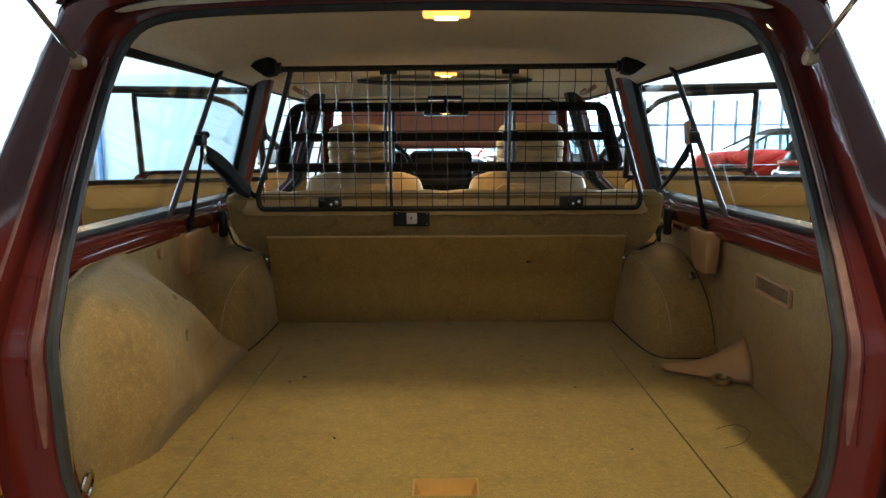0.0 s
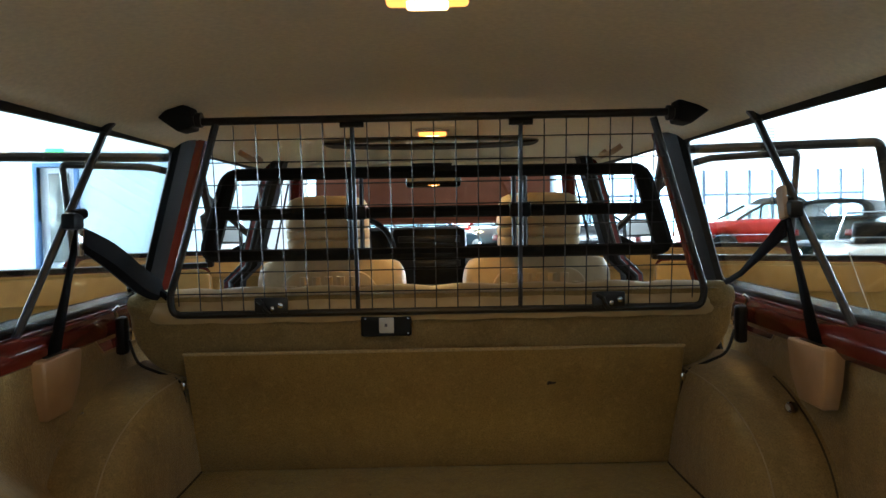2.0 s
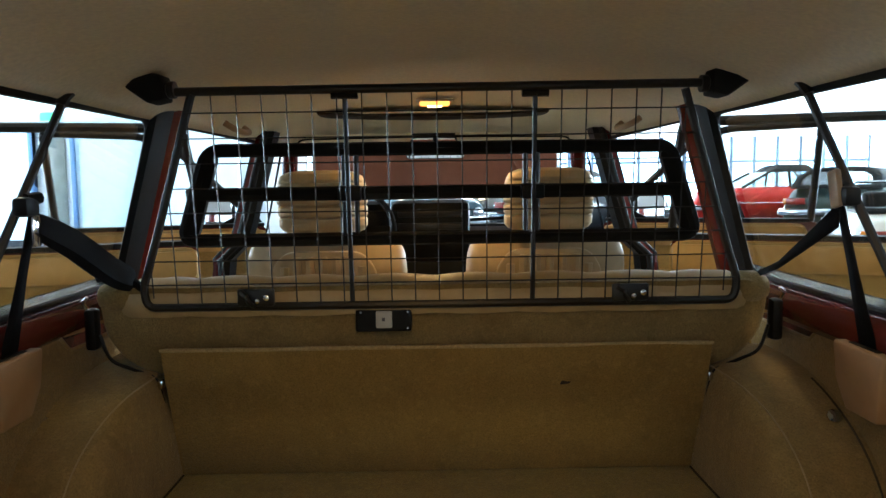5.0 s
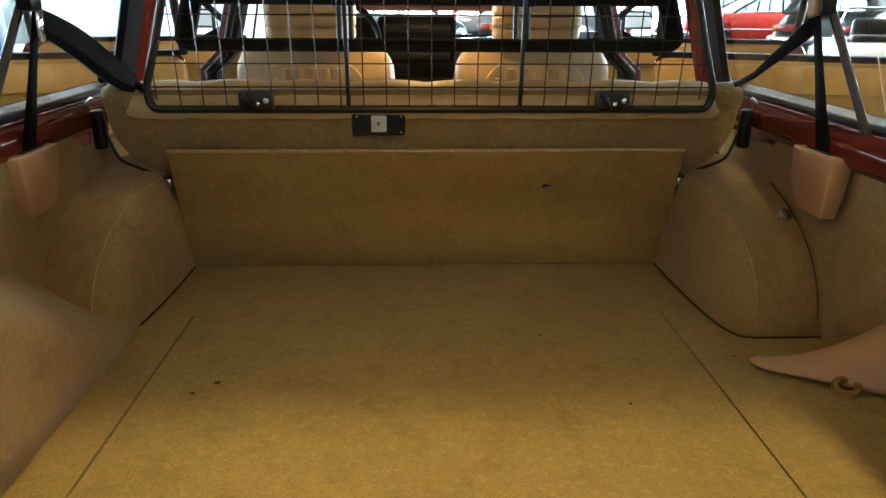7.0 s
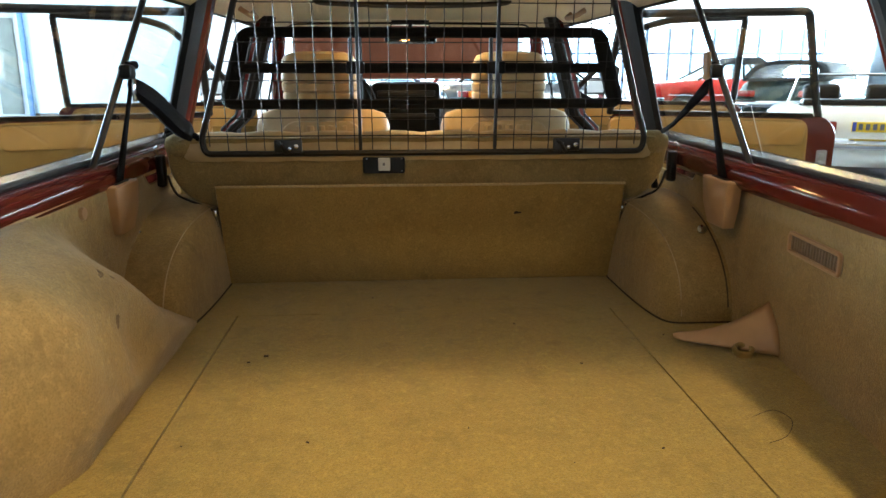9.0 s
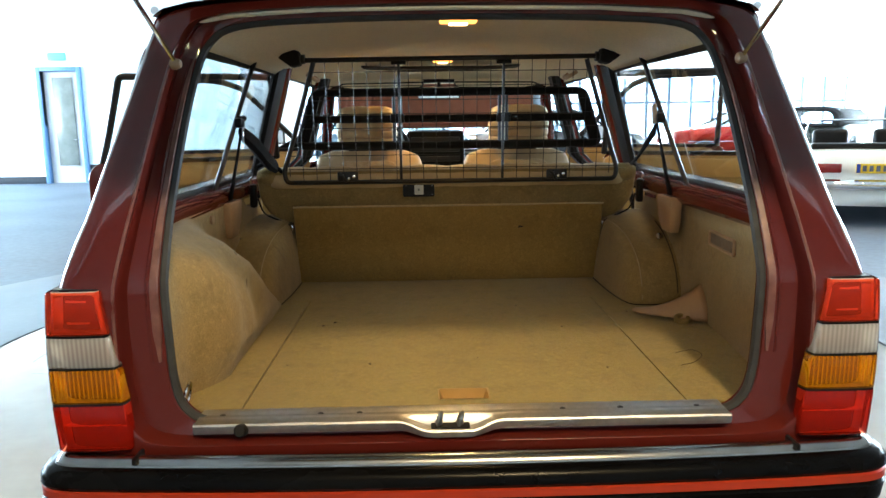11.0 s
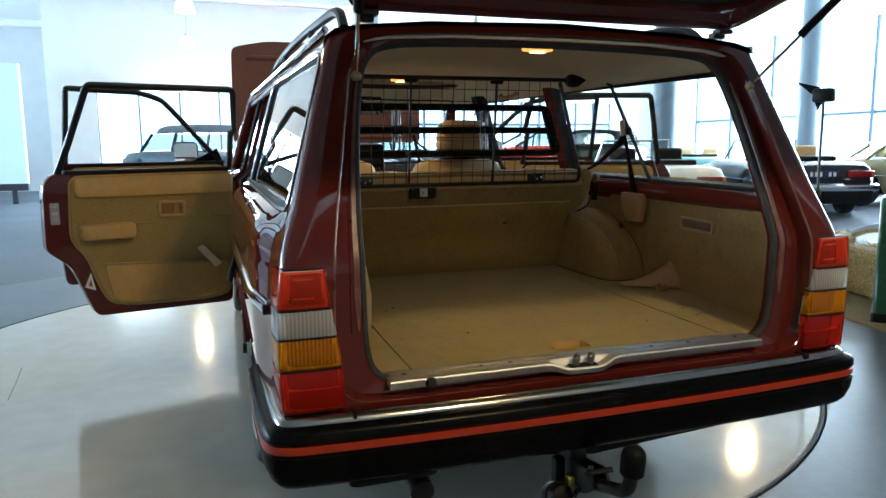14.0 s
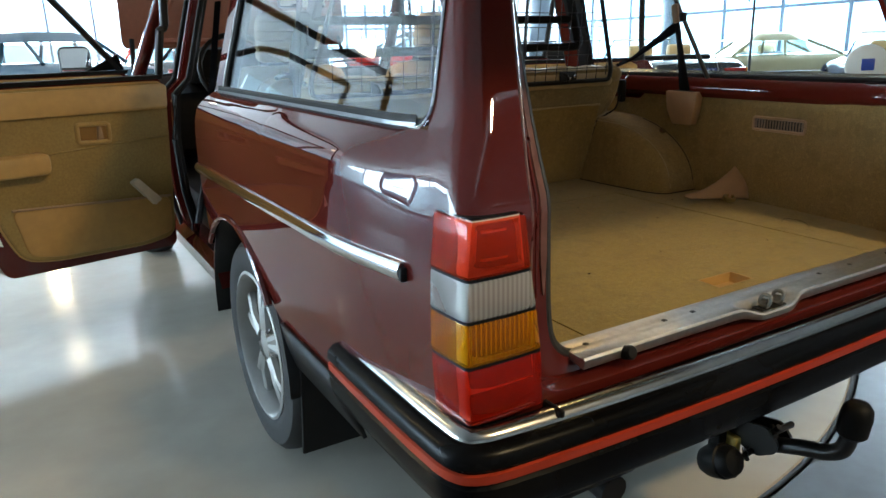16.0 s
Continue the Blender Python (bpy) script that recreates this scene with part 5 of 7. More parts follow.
loft(bm, [[Vector((x * k, y, z - 0.010 * (1 - (x / .375) ** 2))) for x in [-.375 + .75 * i / 24 for i in range(25)]] for y, z, k in ((3.16, 1.500, .96), (3.09, 1.500, 1.0), (3.05, 1.496, 1.0), (3.04, 1.488, .99), (3.06, 1.482, .97), (3.16, 1.486, .95))], closed_v=True, cap=True)
part("sunroof_edge", bm, mat("dark_grey_brown_felt", (0.045, 0.038, 0.034), 0.85, var=0.15, bump=0.2), car, "dark bowed edge of the sunroof frame")
# lamps in the headliner
for x, y, z in ((0.005, 1.35, 1.477), (0.005, 2.86, 1.506)):
    dl = new("dome_lamp")
    dl.parent = car
    tagged(dl, "small warm dome lamp in the headliner, lit")
    bm = bmesh.new()
    box(bm, (x, y, z + 0.002), (0.11, 0.045, 0.008), 0.003)
    part("base", bm, PLASTICW, dl)
    bm = bmesh.new()
    box(bm, (x, y, z - 0.007), (0.088, 0.032, 0.013), 0.005)
    df = part("diffuser", bm, WARM, dl)
    bm = bmesh.new()
    box(bm, (x, y, z - 0.0145), (0.044, 0.024, 0.006), 0.0025)
    part("bulb", bm, WARMC, df)
for x, y, z, wt in ((0.005, 1.35, 1.452, 1.2), (0.005, 2.86, 1.482, 1.6)):
    al = area_lamp("dome_light", (x, y, z), (x, y, 0), 0.09, 0.035, wt, (1.0, 0.62, 0.24))
    al.data.spread = radians(170)
    al.matrix_world = CAR @ al.matrix_world

# ---- load space ----
# floor carpet in four boards with a hand pocket
def board(name, poly, z0, z1, label):
    t = thing(name, label, "carpet", at=CAR)
    bm = bmesh.new()
    P = [Vector((*p, 0)) for p in poly]
    loft(bm, [[p + Vector((0, 0, z0)) for p in P], [p + Vector((0, 0, z1 - 0.002)) for p in P], [p * 0.9985 + Vector((0, 0.0022, z1)) for p in P]], closed_u=True, cap=True)
    part("carpet", bm, CARPET, t)
    return t


board("floor_board", [(-.60, 1.945), (.60, 1.945), (.60, 2.25), (-.60, 2.25)], 0.62, 0.65, "beige carpeted floor board against the rear seat")
board("side_floor_board", [(-.70, 1.045), (-.4738, 1.045), (-.4738, 1.944), (-.70, 1.944)], 0.62, 0.65, "narrow beige carpeted side floor board")
board("side_floor_board", [(.4752, 1.045), (.75, 1.045), (.75, 1.944), (.4752, 1.944)], 0.62, 0.65, "narrow beige carpeted side floor board")
t = thing("loading_floor", "beige carpeted load floor lid with a hand pocket", "carpet", at=CAR)
bm = bmesh.new()
hx0, hx1, hy0, hy1 = -.053, .053, 1.086, 1.142
for x0, x1, y0, y1 in ((-.4690, hx0, 1.046, 1.9430), (hx1, .4710, 1.046, 1.9430), (hx0, hx1, 1.046, hy0), (hx0, hx1, hy1, 1.9435)):
    box(bm, ((x0 + x1) / 2, (y0 + y1) / 2, 0.625), (x1 - x0, y1 - y0, 0.050))
part("carpet", bm, CARPET, t, smooth=None)
bm = bmesh.new()
rows = [[(hx0, hy0), (hx1, hy0), (hx1, hy1), (hx0, hy1)]]
loft(bm, [[Vector((x * k, (hy0 + hy1) / 2 + (y - (hy0 + hy1) / 2) * k, z)) for x, y in rows[0]] for k, z in ((1.07, 0.6515), (1.0, 0.6515), (0.98, 0.648), (0.86, 0.631), (0.001, 0.631))], closed_u=True)
part("hand_pocket", bm, TRAY, t, "tan plastic hand pocket")
# crumbs
rng = random.Random(5)
bm = bmesh.new()
for k in range(9):
    x, y = rng.uniform(-.44, .6), rng.uniform(1.1, 2.1)
    if abs(x) < .07 and y < 1.16:
        continue
    r = rng.uniform(.001, .0022)
    box(bm, (x, y, 0.6515), (r * 2.5, r, r), 0, m=Matrix.Rotation(rng.uniform(0, 3), 4, "Z"))
for x, y, r in ((-.354, 1.682, .0042), (-.385, 1.65, .0032), (.31, 1.60, .0025)):
    box(bm, (x, y, 0.652), (r * 2, r, r * .6), 0, m=Matrix.Rotation(x * 9, 4, "Z"))
dirt = part("dirt_specks", bm, mat("dark_dirt", (0.04, 0.025, 0.012), 0.9))
dirt.matrix_world = CAR
tagged(dirt, "dark specks of dirt on the carpet", "dirt", kind="stuff")

bm = bmesh.new()
tube(bm, spline([(.555, 1.354, .6515), (.602, 1.373, .652), (.615, 1.336, .6515), (.578, 1.284, .652), (.537, 1.264, .6515)], 6), 0.0006, 5)
hair = part("thread", bm, mat("dark_thread", (0.05, 0.032, 0.015), 0.9))
hair.matrix_world = CAR
tagged(hair, "loose dark thread lying on the carpet", "thread")

# side trims
SCUFF = mat("dark_scuffed_carpet", (0.135, 0.088, 0.042), 0.95, var=0.35, scale=180, bump=0.4, bscale=400)
def trim_x(s, y, z):
    if s > 0:
        base = interp(y, [1.03, 1.06, 1.14, 1.25, 1.43, 1.65, 2.4], [.612, .640, .688, .703, .722, .735, .735])
        return base + (0.0 if z > .95 else 0.006)
    ye = interp(z, [.65, .69, .72, .75, .79, .85, .90, .94, 1.0], [2.12, 1.99, 1.915, 1.855, 1.79, 1.715, 1.65, 1.61, 1.53])
    amp = interp(z, [.65, .72, .80, .88, .94, .985, 1.0], [.148, .178, .178, .165, .120, .040, .0])
    d = amp * S((ye - y) / .26 + 0.12) * (0.12 + 0.88 * S((y - 1.02) / .26))
    base = interp(y, [1.03, 1.06, 1.14, 1.3, 2.4], [.612, .640, .688, .706, .712])
    fold = S((z - .68) / .06) * S((.88 - z) / .10)
    d += fold * (0.010 * math.exp(-((y - 1.375 + .35 * (z - .78)) / .022) ** 2) - 0.014 * math.exp(-((y - 1.455 + .35 * (z - .78)) / .05) ** 2))
    return base - d


for s in (-1, 1):
    tr = thing("side_trim", "beige carpeted side panel of the load space" + (" bulging inward over the spare wheel" if s < 0 else " with an air vent"), "trim panel", at=CAR)
    bm = bmesh.new()
    zt = lambda y: 0.985 + 0.014 * S((y - 1.1) / .3) - 0.045 * S((y - 2.045) / .06)
    ys = [1.035 + (2.36 - 1.035) * i / 66 for i in range(67)]
    loft(bm, [[Vector((s * trim_x(s, y, z) + s * 0.003 * noise.noise(Vector((y * 9, z * 9, s))), y, z)) for z in [0.64 + (zt(y) - 0.64) * j / 30 for j in range(31)]] for y in ys])
    solid(part("panel", bm, CARPETW, tr), 0.008, 0)
    bm = bmesh.new()
    tube(bm, [(s * (trim_x(s, y, zt(y)) - 0.002), y, zt(y)) for y in ys], 0.005, 6)
    part("welt", bm, CARPETW, tr)
    # belt slot cover
    bm = bmesh.new()
    dv = 0.028 if s < 0 else 0.0
    cv = [(1.800 + dv, .996), (1.936 + dv, .996), (1.928 + dv, .930), (1.906 + dv, .882), (1.822 + dv, .882), (1.808 + dv, .930)]
    prism(bm, rounded(cv, 0.006, 3), lambda u, v, w: Vector((s * (0.718 - w * (1 - 0.25 * S((.96 - v) / .09))), u, v)), 0.0, 0.036, 0.005)
    bc = part("belt_cover", bm, PINKP, tr, "pinkish beige plastic belt cover")
    bm = bmesh.new()
    box(bm, (s * .700, 1.868 + dv, .9965), (0.016, 0.076, 0.003), 0.001)
    part("belt_slot", bm, BLACKP, bc)
    # fixing clip
    bm = bmesh.new()
    lathe(bm, [(0.013, 0), (0.012, 0.006), (0.004, 0.008), (0.001, 0.008)], Matrix.Translation((s * .706, 1.962 if s > 0 else 1.99, .848)) @ Matrix.Rotation(radians(-20 * s), 4, "Y") @ Matrix.Rotation(radians(50), 4, "X"), 12)
    part("clip", bm, CHROME, tr)
    # lashing ring
    bm = bmesh.new()
    Cx = trim_x(s, 1.06, .68) - 0.03
    tube(bm, [(s * (Cx - 0.006 * math.sin(a)), 1.055 + 0.018 * math.cos(a), .685 + 0.026 * math.sin(a)) for a in [k * math.pi / 9 for k in range(18)]], 0.0032, 6, closed=True, up=(1, 0, 0))
    part("lashing_ring", bm, CHROME, tr, "chrome lashing ring")
    if s > 0:
        bm = bmesh.new()
        vr = rounded([(1.420, .887), (1.604, .887), (1.604, .925), (1.420, .925)], 0.008, 3)
        vx = lambda u, v, w: Vector((trim_x(1, u, v) - 0.006 - w, u, v))
        tube(bm, [vx(p.x, p.y, 0.002) for p in vr], 0.0050, 6, closed=True, up=(1, 0, 0))
        vent = part("air_vent", bm, PINKP, tr, "pinkish beige slotted air vent")
        bm = bmesh.new()
        prism(bm, [tuple(p) for p in vr], vx, -0.002, 0.0)
        part("vent_back", bm, BLACKP, vent)
        for k in range(17):
            u = 1.430 + 0.164 * k / 16
            bm = bmesh.new()
            box(bm, vx(u, .906, 0.001), (0.004, 0.0046, 0.031))
            part("vent_slat", bm, VENTS, vent)
    else:
        bm = bmesh.new()
        lathe(bm, [(0.014, 0), (0.012, 0.008), (0.002, 0.009)], Matrix.Translation((-trim_x(-1, 1.694, .965) + 0.003, 1.694, .965)) @ Matrix.Rotation(radians(90), 4, "Y"), 14)
        part("button", bm, PINKP, tr)
        bm = bmesh.new()
        hk = Vector((-trim_x(-1, 1.150, .968) + 0.007, 1.150, .968))
        tube(bm, rounded([hk + Vector(p) for p in ((-.004, -.034, .004), (.006, .010, -.024), (-.004, .034, -.010), (-.014, -.010, .022))], 0.010, 4), 0.0045, 8, closed=True, up=(1, 0, 0))
        box(bm, hk + Vector((-.006, .030, -.016)), (0.012, 0.024, 0.018), 0.004)
        part("coat_hook", bm, mat("pale_hook_plastic", (0.55, 0.45, 0.30), 0.4), tr)
        # dark scuffs on the bulge
        for y0, z0, ry, rz, tilt in ((1.388, .844, .016, .010, .5), (1.456, .900, .012, .006, -.3), (1.427, .917, .020, .006, .2)):
            bm = bmesh.new()
            rg = random.Random(int(y0 * 1000))
            ring_ = [(math.cos(a) * rg.uniform(.6, 1.1), math.sin(a) * rg.uniform(.6, 1.1)) for a in [k * math.pi / 9 for k in range(18)]]
            pts = [(y0 + ry * u * math.cos(tilt) - rz * v * math.sin(tilt), z0 + ry * u * math.sin(tilt) + rz * v * math.cos(tilt)) for u, v in ring_]
            onx = lambda y, z, k: Vector((-trim_x(-1, y, z) - 0.003 * noise.noise(Vector((y * 9, z * 9, -1))) + k, y, z))
            mid = bm.verts.new(onx(y0, z0, .0062))
            vs = [bm.verts.new(onx(y, z, .0052)) for y, z in pts]
            for k in range(18):
                bm.faces.new((mid, vs[k], vs[(k + 1) % 18]))
            part("scuff", bm, SCUFF, tr)
    # carpeted wheel arch
    ar = thing("wheel_arch_cover", "beige carpet over the inner wheel arch with a pale seam", "carpet", at=CAR)
    bm = bmesh.new()

    def dome(u, v):
        """The arch over the floor: a flat crown, a steep inner side and a rounded rear; u inward, v rearward."""
        f = min(1.0, u ** 13 + v * v)
        return Vector((s * (0.737 - 0.190 * u), 2.215 - 0.395 * v, 0.643 + 0.256 * (1 - f) ** 0.45))

    def arch(r, ph):
        c, n_ = math.cos(ph), math.sin(ph)
        lo, hi = 0.0, 1.5
        for _ in range(30):
            k = (lo + hi) / 2
            lo, hi = (k, hi) if (k * n_) ** 13 + (k * c) ** 2 < 1 else (lo, k)
        return dome(r * lo * n_, r * lo * c)
    rr = [math.sin(math.pi / 2 * i / 30) for i in range(31)]
    rows = [[arch(r, math.pi / 2 * j / 34) for r in rr] for j in range(35)]
    rows = rows + [[p + Vector((0, 0.09, 0)) for p in rows[-1]]]
    loft(bm, rows)
    part("arch_carpet", bm, CARPETW, ar)
    bm = bmesh.new()
    tube(bm, [dome(0.86 - 0.20 * S(f), 0.04 + 0.955 * f) + Vector((0, 0, 0.0005)) for f in [i / 28 for i in range(29)]], 0.0017, 6)
    part("seam", bm, mat("pale_seam_piping", (0.36, 0.265, 0.145), 0.9) if s < 0 else bpy.data.materials["pale_seam_piping"], ar)

    bm = bmesh.new()
    foot = [arch(1.0, math.pi / 2 * j / 34) for j in range(35)]
    tube(bm, [Vector((p.x - s * 0.001, p.y - 0.001, 0.6515)) for p in foot], 0.0024, 6)
    part("foot_joint", bm, mat("dark_carpet_joint", (0.035, 0.023, 0.010), 0.95) if s < 0 else bpy.data.materials["dark_carpet_joint"], ar)
    # shade in the crease along the arch's outer edge, put in as a dark line
    bm = bmesh.new()
    tube(bm, [dome(0.055, v) for v in [0.35 + 0.64 * i / 20 for i in range(21)]], 0.0022, 6)
    part("edge_tone", bm, mat("dark_crease_shade", (0.05, 0.034, 0.016), 0.9) if s < 0 else bpy.data.materials["dark_crease_shade"], ar)

# loose pink cover by the right side
cv = thing("jack_cover", "loose pinkish beige moulded cover with a strap ring", "cover", at=CAR)
bm = bmesh.new()
rows = []
for i in range(15):
    q = i / 14
    lo = Vector((0.545 + 0.190 * q, 1.690 - 0.092 * q, 0.664 - 0.008 * q))
    hi = Vector((0.545 + 0.190 * q, 1.712 - 0.050 * q, 0.672 + 0.084 * q ** 2.1))
    if i == 0:
        lo, hi = lo.lerp(hi, 0.30), hi.lerp(lo, 0.30)
    rows.append([lo.lerp(hi, t) + Vector((0, -0.016 * q, 0.002)) * math.sin(math.pi * t) * S(q * 2) for t in [j / 8 for j in range(9)]])
loft(bm, rows)
solid(part("cover_shell", bm, PINKP, cv), 0.004)
bm = bmesh.new()
tube(bm, [(0.668 + 0.019 * math.cos(a), 1.622 + 0.013 * math.sin(a), 0.661 + 0.006 * math.sin(a)) for a in [k * math.pi / 8 for k in range(16)]], 0.0062, 8, closed=True, flat=1.4)
part("strap_ring", bm, mat("brown_strap", (0.24, 0.16, 0.045), 0.5, var=0.2), cv)

# rear seat
seat = thing("rear_seat", "beige leather rear bench with a carpeted backrest", "seat", at=CAR)
bm = bmesh.new()
outl = rounded([(-.54, .872), (.54, .872), (.632, .905), (.672, .968), (.674, 1.058), (.640, 1.072), (-.640, 1.072), (-.674, 1.058), (-.672, .968), (-.632, .905)], 0.030, 5)
sf = lambda u, v, w: Vector((u, 2.196 - 0.22 * (v - .80) - w, v))
prism(bm, outl, sf, -0.09, 0.0, 0.015)
part("backrest", bm, CARPETW, seat, "beige carpeted seat back")
bm = bmesh.new()
rows = []
for i in range(57):
    x = -.652 + 1.304 * i / 56
    k = 0.006 * abs(math.sin((i % 7) / 7 * math.pi)) * (1 if 4 < i < 52 else 0.5)
    e = 1 - 0.5 * S((abs(x) - .60) / .06)
    rows.append([Vector((x, 2.195 + 0.065 * math.cos(a) * e, 1.035 + (0.045 + k) * math.sin(a) * e)) for a in [radians(-30 + 240 * j / 12) for j in range(13)]])
loft(bm, rows, cap=True)
part("top_roll", bm, LEATHER, seat, "stitched beige leather top roll")
bm = bmesh.new()
box(bm, (0, 2.28, 0.85), (1.26, 0.1, 0.42), 0.04)
box(bm, (0, 2.52, 0.66), (1.26, 0.48, 0.18), 0.05)
part("cushion", bm, LEATHER, seat)
for s in (-1, 1):
    bm = bmesh.new()
    lathe(bm, [(0.001, -0.045), (0.022, -0.041), (0.034, -0.018), (0.034, 0.018), (0.022, 0.041), (0.001, 0.045)], Matrix.Translation((s * .632, 2.168, 1.050)) @ Matrix.Rotation(radians(90), 4, "Y"), 16)
    part("corner_bolster", bm, CARPETW, seat)
    bm = bmesh.new()
    box(bm, (s * .692, 2.16, .985), (0.024, 0.03, 0.085), 0.008)
    part("release_catch", bm, BLACKP, seat)
    bm = bmesh.new()
    tube(bm, [(s * .695, 2.145, 1.03), (s * .695, 2.13, 1.045), (s * .685, 2.13, 1.055)], 0.004, 6)
    part("catch_hook", bm, CHROME, seat)
    bm = bmesh.new()
    tube(bm, spline([(s * .674, 2.150, .975), (s * .655, 2.150, .925), (s * .62, 2.160, .902), (s * .575, 2.165, .880), (s * .563, 2.165, .85), (s * .558, 2.17, .80), (s * .556, 2.19, .74)], 5), 0.0035, 6)
    part("edge_cord", bm, BLACKP, seat)
bm = bmesh.new()
lp = lambda u, v, w: Vector((-0.103 + u, 2.140 - w, 0.998 + v))
prism(bm, rounded([(-.056, -.022), (.056, -.022), (.056, .026), (-.056, .026)], 0.006, 3), lp, -0.01, 0.006, 0.003)
lk = part("lock_plate", bm, BLACKP, seat)
bm = bmesh.new()
prism(bm, rounded([(-.015, -.014), (.017, -.014), (.017, .02), (-.015, .02)], 0.003, 3), lp, 0.006, 0.009, 0.001)
ins = part("lock_insert", bm, PLASTICW, lk)
bm = bmesh.new()
prism(bm, [(-.003, 0), (.003, 0), (.003, .007), (-.003, .007)], lp, 0.009, 0.0098)
part("keyhole", bm, INK, ins)
for x, z in ((-.045, .018), (.048, .018), (.048, -.015)):
    bm = bmesh.new()
    lathe(bm, [(0.003, 0), (0.002, 0.002), (0.0005, 0.002)], Matrix.Translation(lp(x, z, 0.006)) @ Matrix.Rotation(radians(90), 4, "X"), 8)
    part("screw", bm, CHROME, lk)

# hinged carpet board leaning on the seat back
cb = thing("carpet_board", "beige carpet-covered board leaning against the rear seat back", "board", at=CAR)
bm = bmesh.new()
prism(bm, rounded([(-.55, .652), (.556, .652), (.556, .945), (-.55, .945)], 0.006, 3), lambda u, v, w: Vector((u, 2.238 - 0.30 * (v - .652) - w + 0.003 * noise.noise(Vector((u * 4, v * 5, 1))), v)), 0.0, 0.022, 0.005)
part("board", bm, CARPETB, cb)
# light caught by the board's top edge, painted as a paler strip
bm = bmesh.new()
tube(bm, [(-.549 + 1.104 * i / 40, 2.238 - 0.30 * .2925 - 0.0195 + 0.003 * noise.noise(Vector(((-.549 + 1.104 * i / 40) * 4, .945 * 5, 1))), .9445) for i in range(41)], 0.0038, 6)
part("edge_tone", bm, mat("highlit_carpet_edge", (0.42, 0.30, 0.14), 0.95, var=0.2, scale=200, bump=0.3), cb, "pale top edge with the light on it painted in")
bm = bmesh.new()
prism(bm, rounded([(.252, .857), (.272, .860), (.274, .864), (.268, .863), (.256, .866)], 0.002, 2), lambda u, v, w: Vector((u, 2.238 - 0.30 * (v - .652) - 0.0225 - w, v)), 0.0, 0.003)
part("tear", bm, mat("dark_brown_tear", (0.03, 0.018, 0.008), 0.9), cb, "small dark tear in the carpet")
for s in (-1, 1):
    bm = bmesh.new()
    box(bm, (s * .562, 2.165, .868), (0.012, 0.02, 0.02), 0.004)
    part("hinge_pin", bm, CHROME, cb)

# dog guard: mesh frame
dg = thing("dog_guard", "black wire mesh dog guard behind the rear seat", "dog guard", at=CAR)
OX = 0.013
mz0, mz1 = 1.032, 1.440
mp = lambda x, z, w=0.0: Vector((x + OX, 2.128 - 0.10 * (z - 1.03) - w, z))
fr = [Vector((.460, mz1)), Vector((.552, 1.16))] + rounded([(.460, mz1), (.584, 1.070), (.578, mz0), (-.578, mz0), (-.584, 1.070), (-.460, mz1)], 0.055, 6)[7:-7] + [Vector((-.552, 1.16)), Vector((-.460, mz1))]
bm = bmesh.new()
tube(bm, [mp(p.x, p.y) for p in fr], 0.0082, 8, up=(0, 1, 0))
part("mesh_frame", bm, WIRE, dg)
bm = bmesh.new()
tube(bm, [mp(-.55, 1.444), mp(.53, 1.450)], 0.0085, 10)
part("top_bar", bm, WIRE, dg)
for s in (-1, 1):
    # a wedge-shaped block, blunt on the bar and pointed outward
    bm = bmesh.new()
    c = mp(s * .502, 1.452)
    prism(bm, rounded([(0, -.024), (.030, -.030), (.072, .000), (.040, .030), (.004, .022)], 0.005, 3), lambda u, v, w: c + Vector((s * u, w, v)), 0.024, -0.024, 0.006)
    part("end_pad", bm, RUBBER, dg, "black rubber end pad pressed to the headliner")
    bm = bmesh.new()
    lathe(bm, [(.016, 0), (.016, .012), (.010, .016)], Matrix.Translation(c + Vector((-s * .014, 0, -.004))) @ Matrix.Rotation(radians(90 * s), 4, "Y"), 14)
    part("lock_collar", bm, WIRE, dg)


def hw(z):
    return interp(z, [mz0, 1.07, 1.10, mz1], [.56, .580, .572, .460])


for k in range(-12, 13):
    x = k * 0.0466 - 0.004
    ztop = mz1 if abs(x) < .46 else mz1 - (abs(x) - .460) / .124 * (mz1 - 1.07)
    bm = bmesh.new()
    tube(bm, [mp(x, mz0 + (0.02 if abs(x) > .55 else 0), 0.004), mp(x, ztop, 0.004)], 0.0014, 5)
    part("wire", bm, WIRE, dg)
for k in range(1, 9):
    z = mz0 + k * 0.0466
    if z < mz1:
        bm = bmesh.new()
        tube(bm, [mp(-hw(z), z, 0.007), mp(hw(z), z, 0.007)], 0.0014, 5)
        part("wire", bm, WIRE, dg)
for x in (-.176, .180):
    bm = bmesh.new()
    tube(bm, [mp(x, mz0, -0.004), mp(x, mz1, -0.004)], 0.0048, 8)
    part("upright", bm, WIRE, dg)
    bm = bmesh.new()
    tube(bm, [mp(x - 0.025, mz1 - 0.004, -0.002), mp(x + 0.025, mz1 - 0.004, -0.002)], 0.008, 8)
    part("clamp", bm, BLACKP, dg)
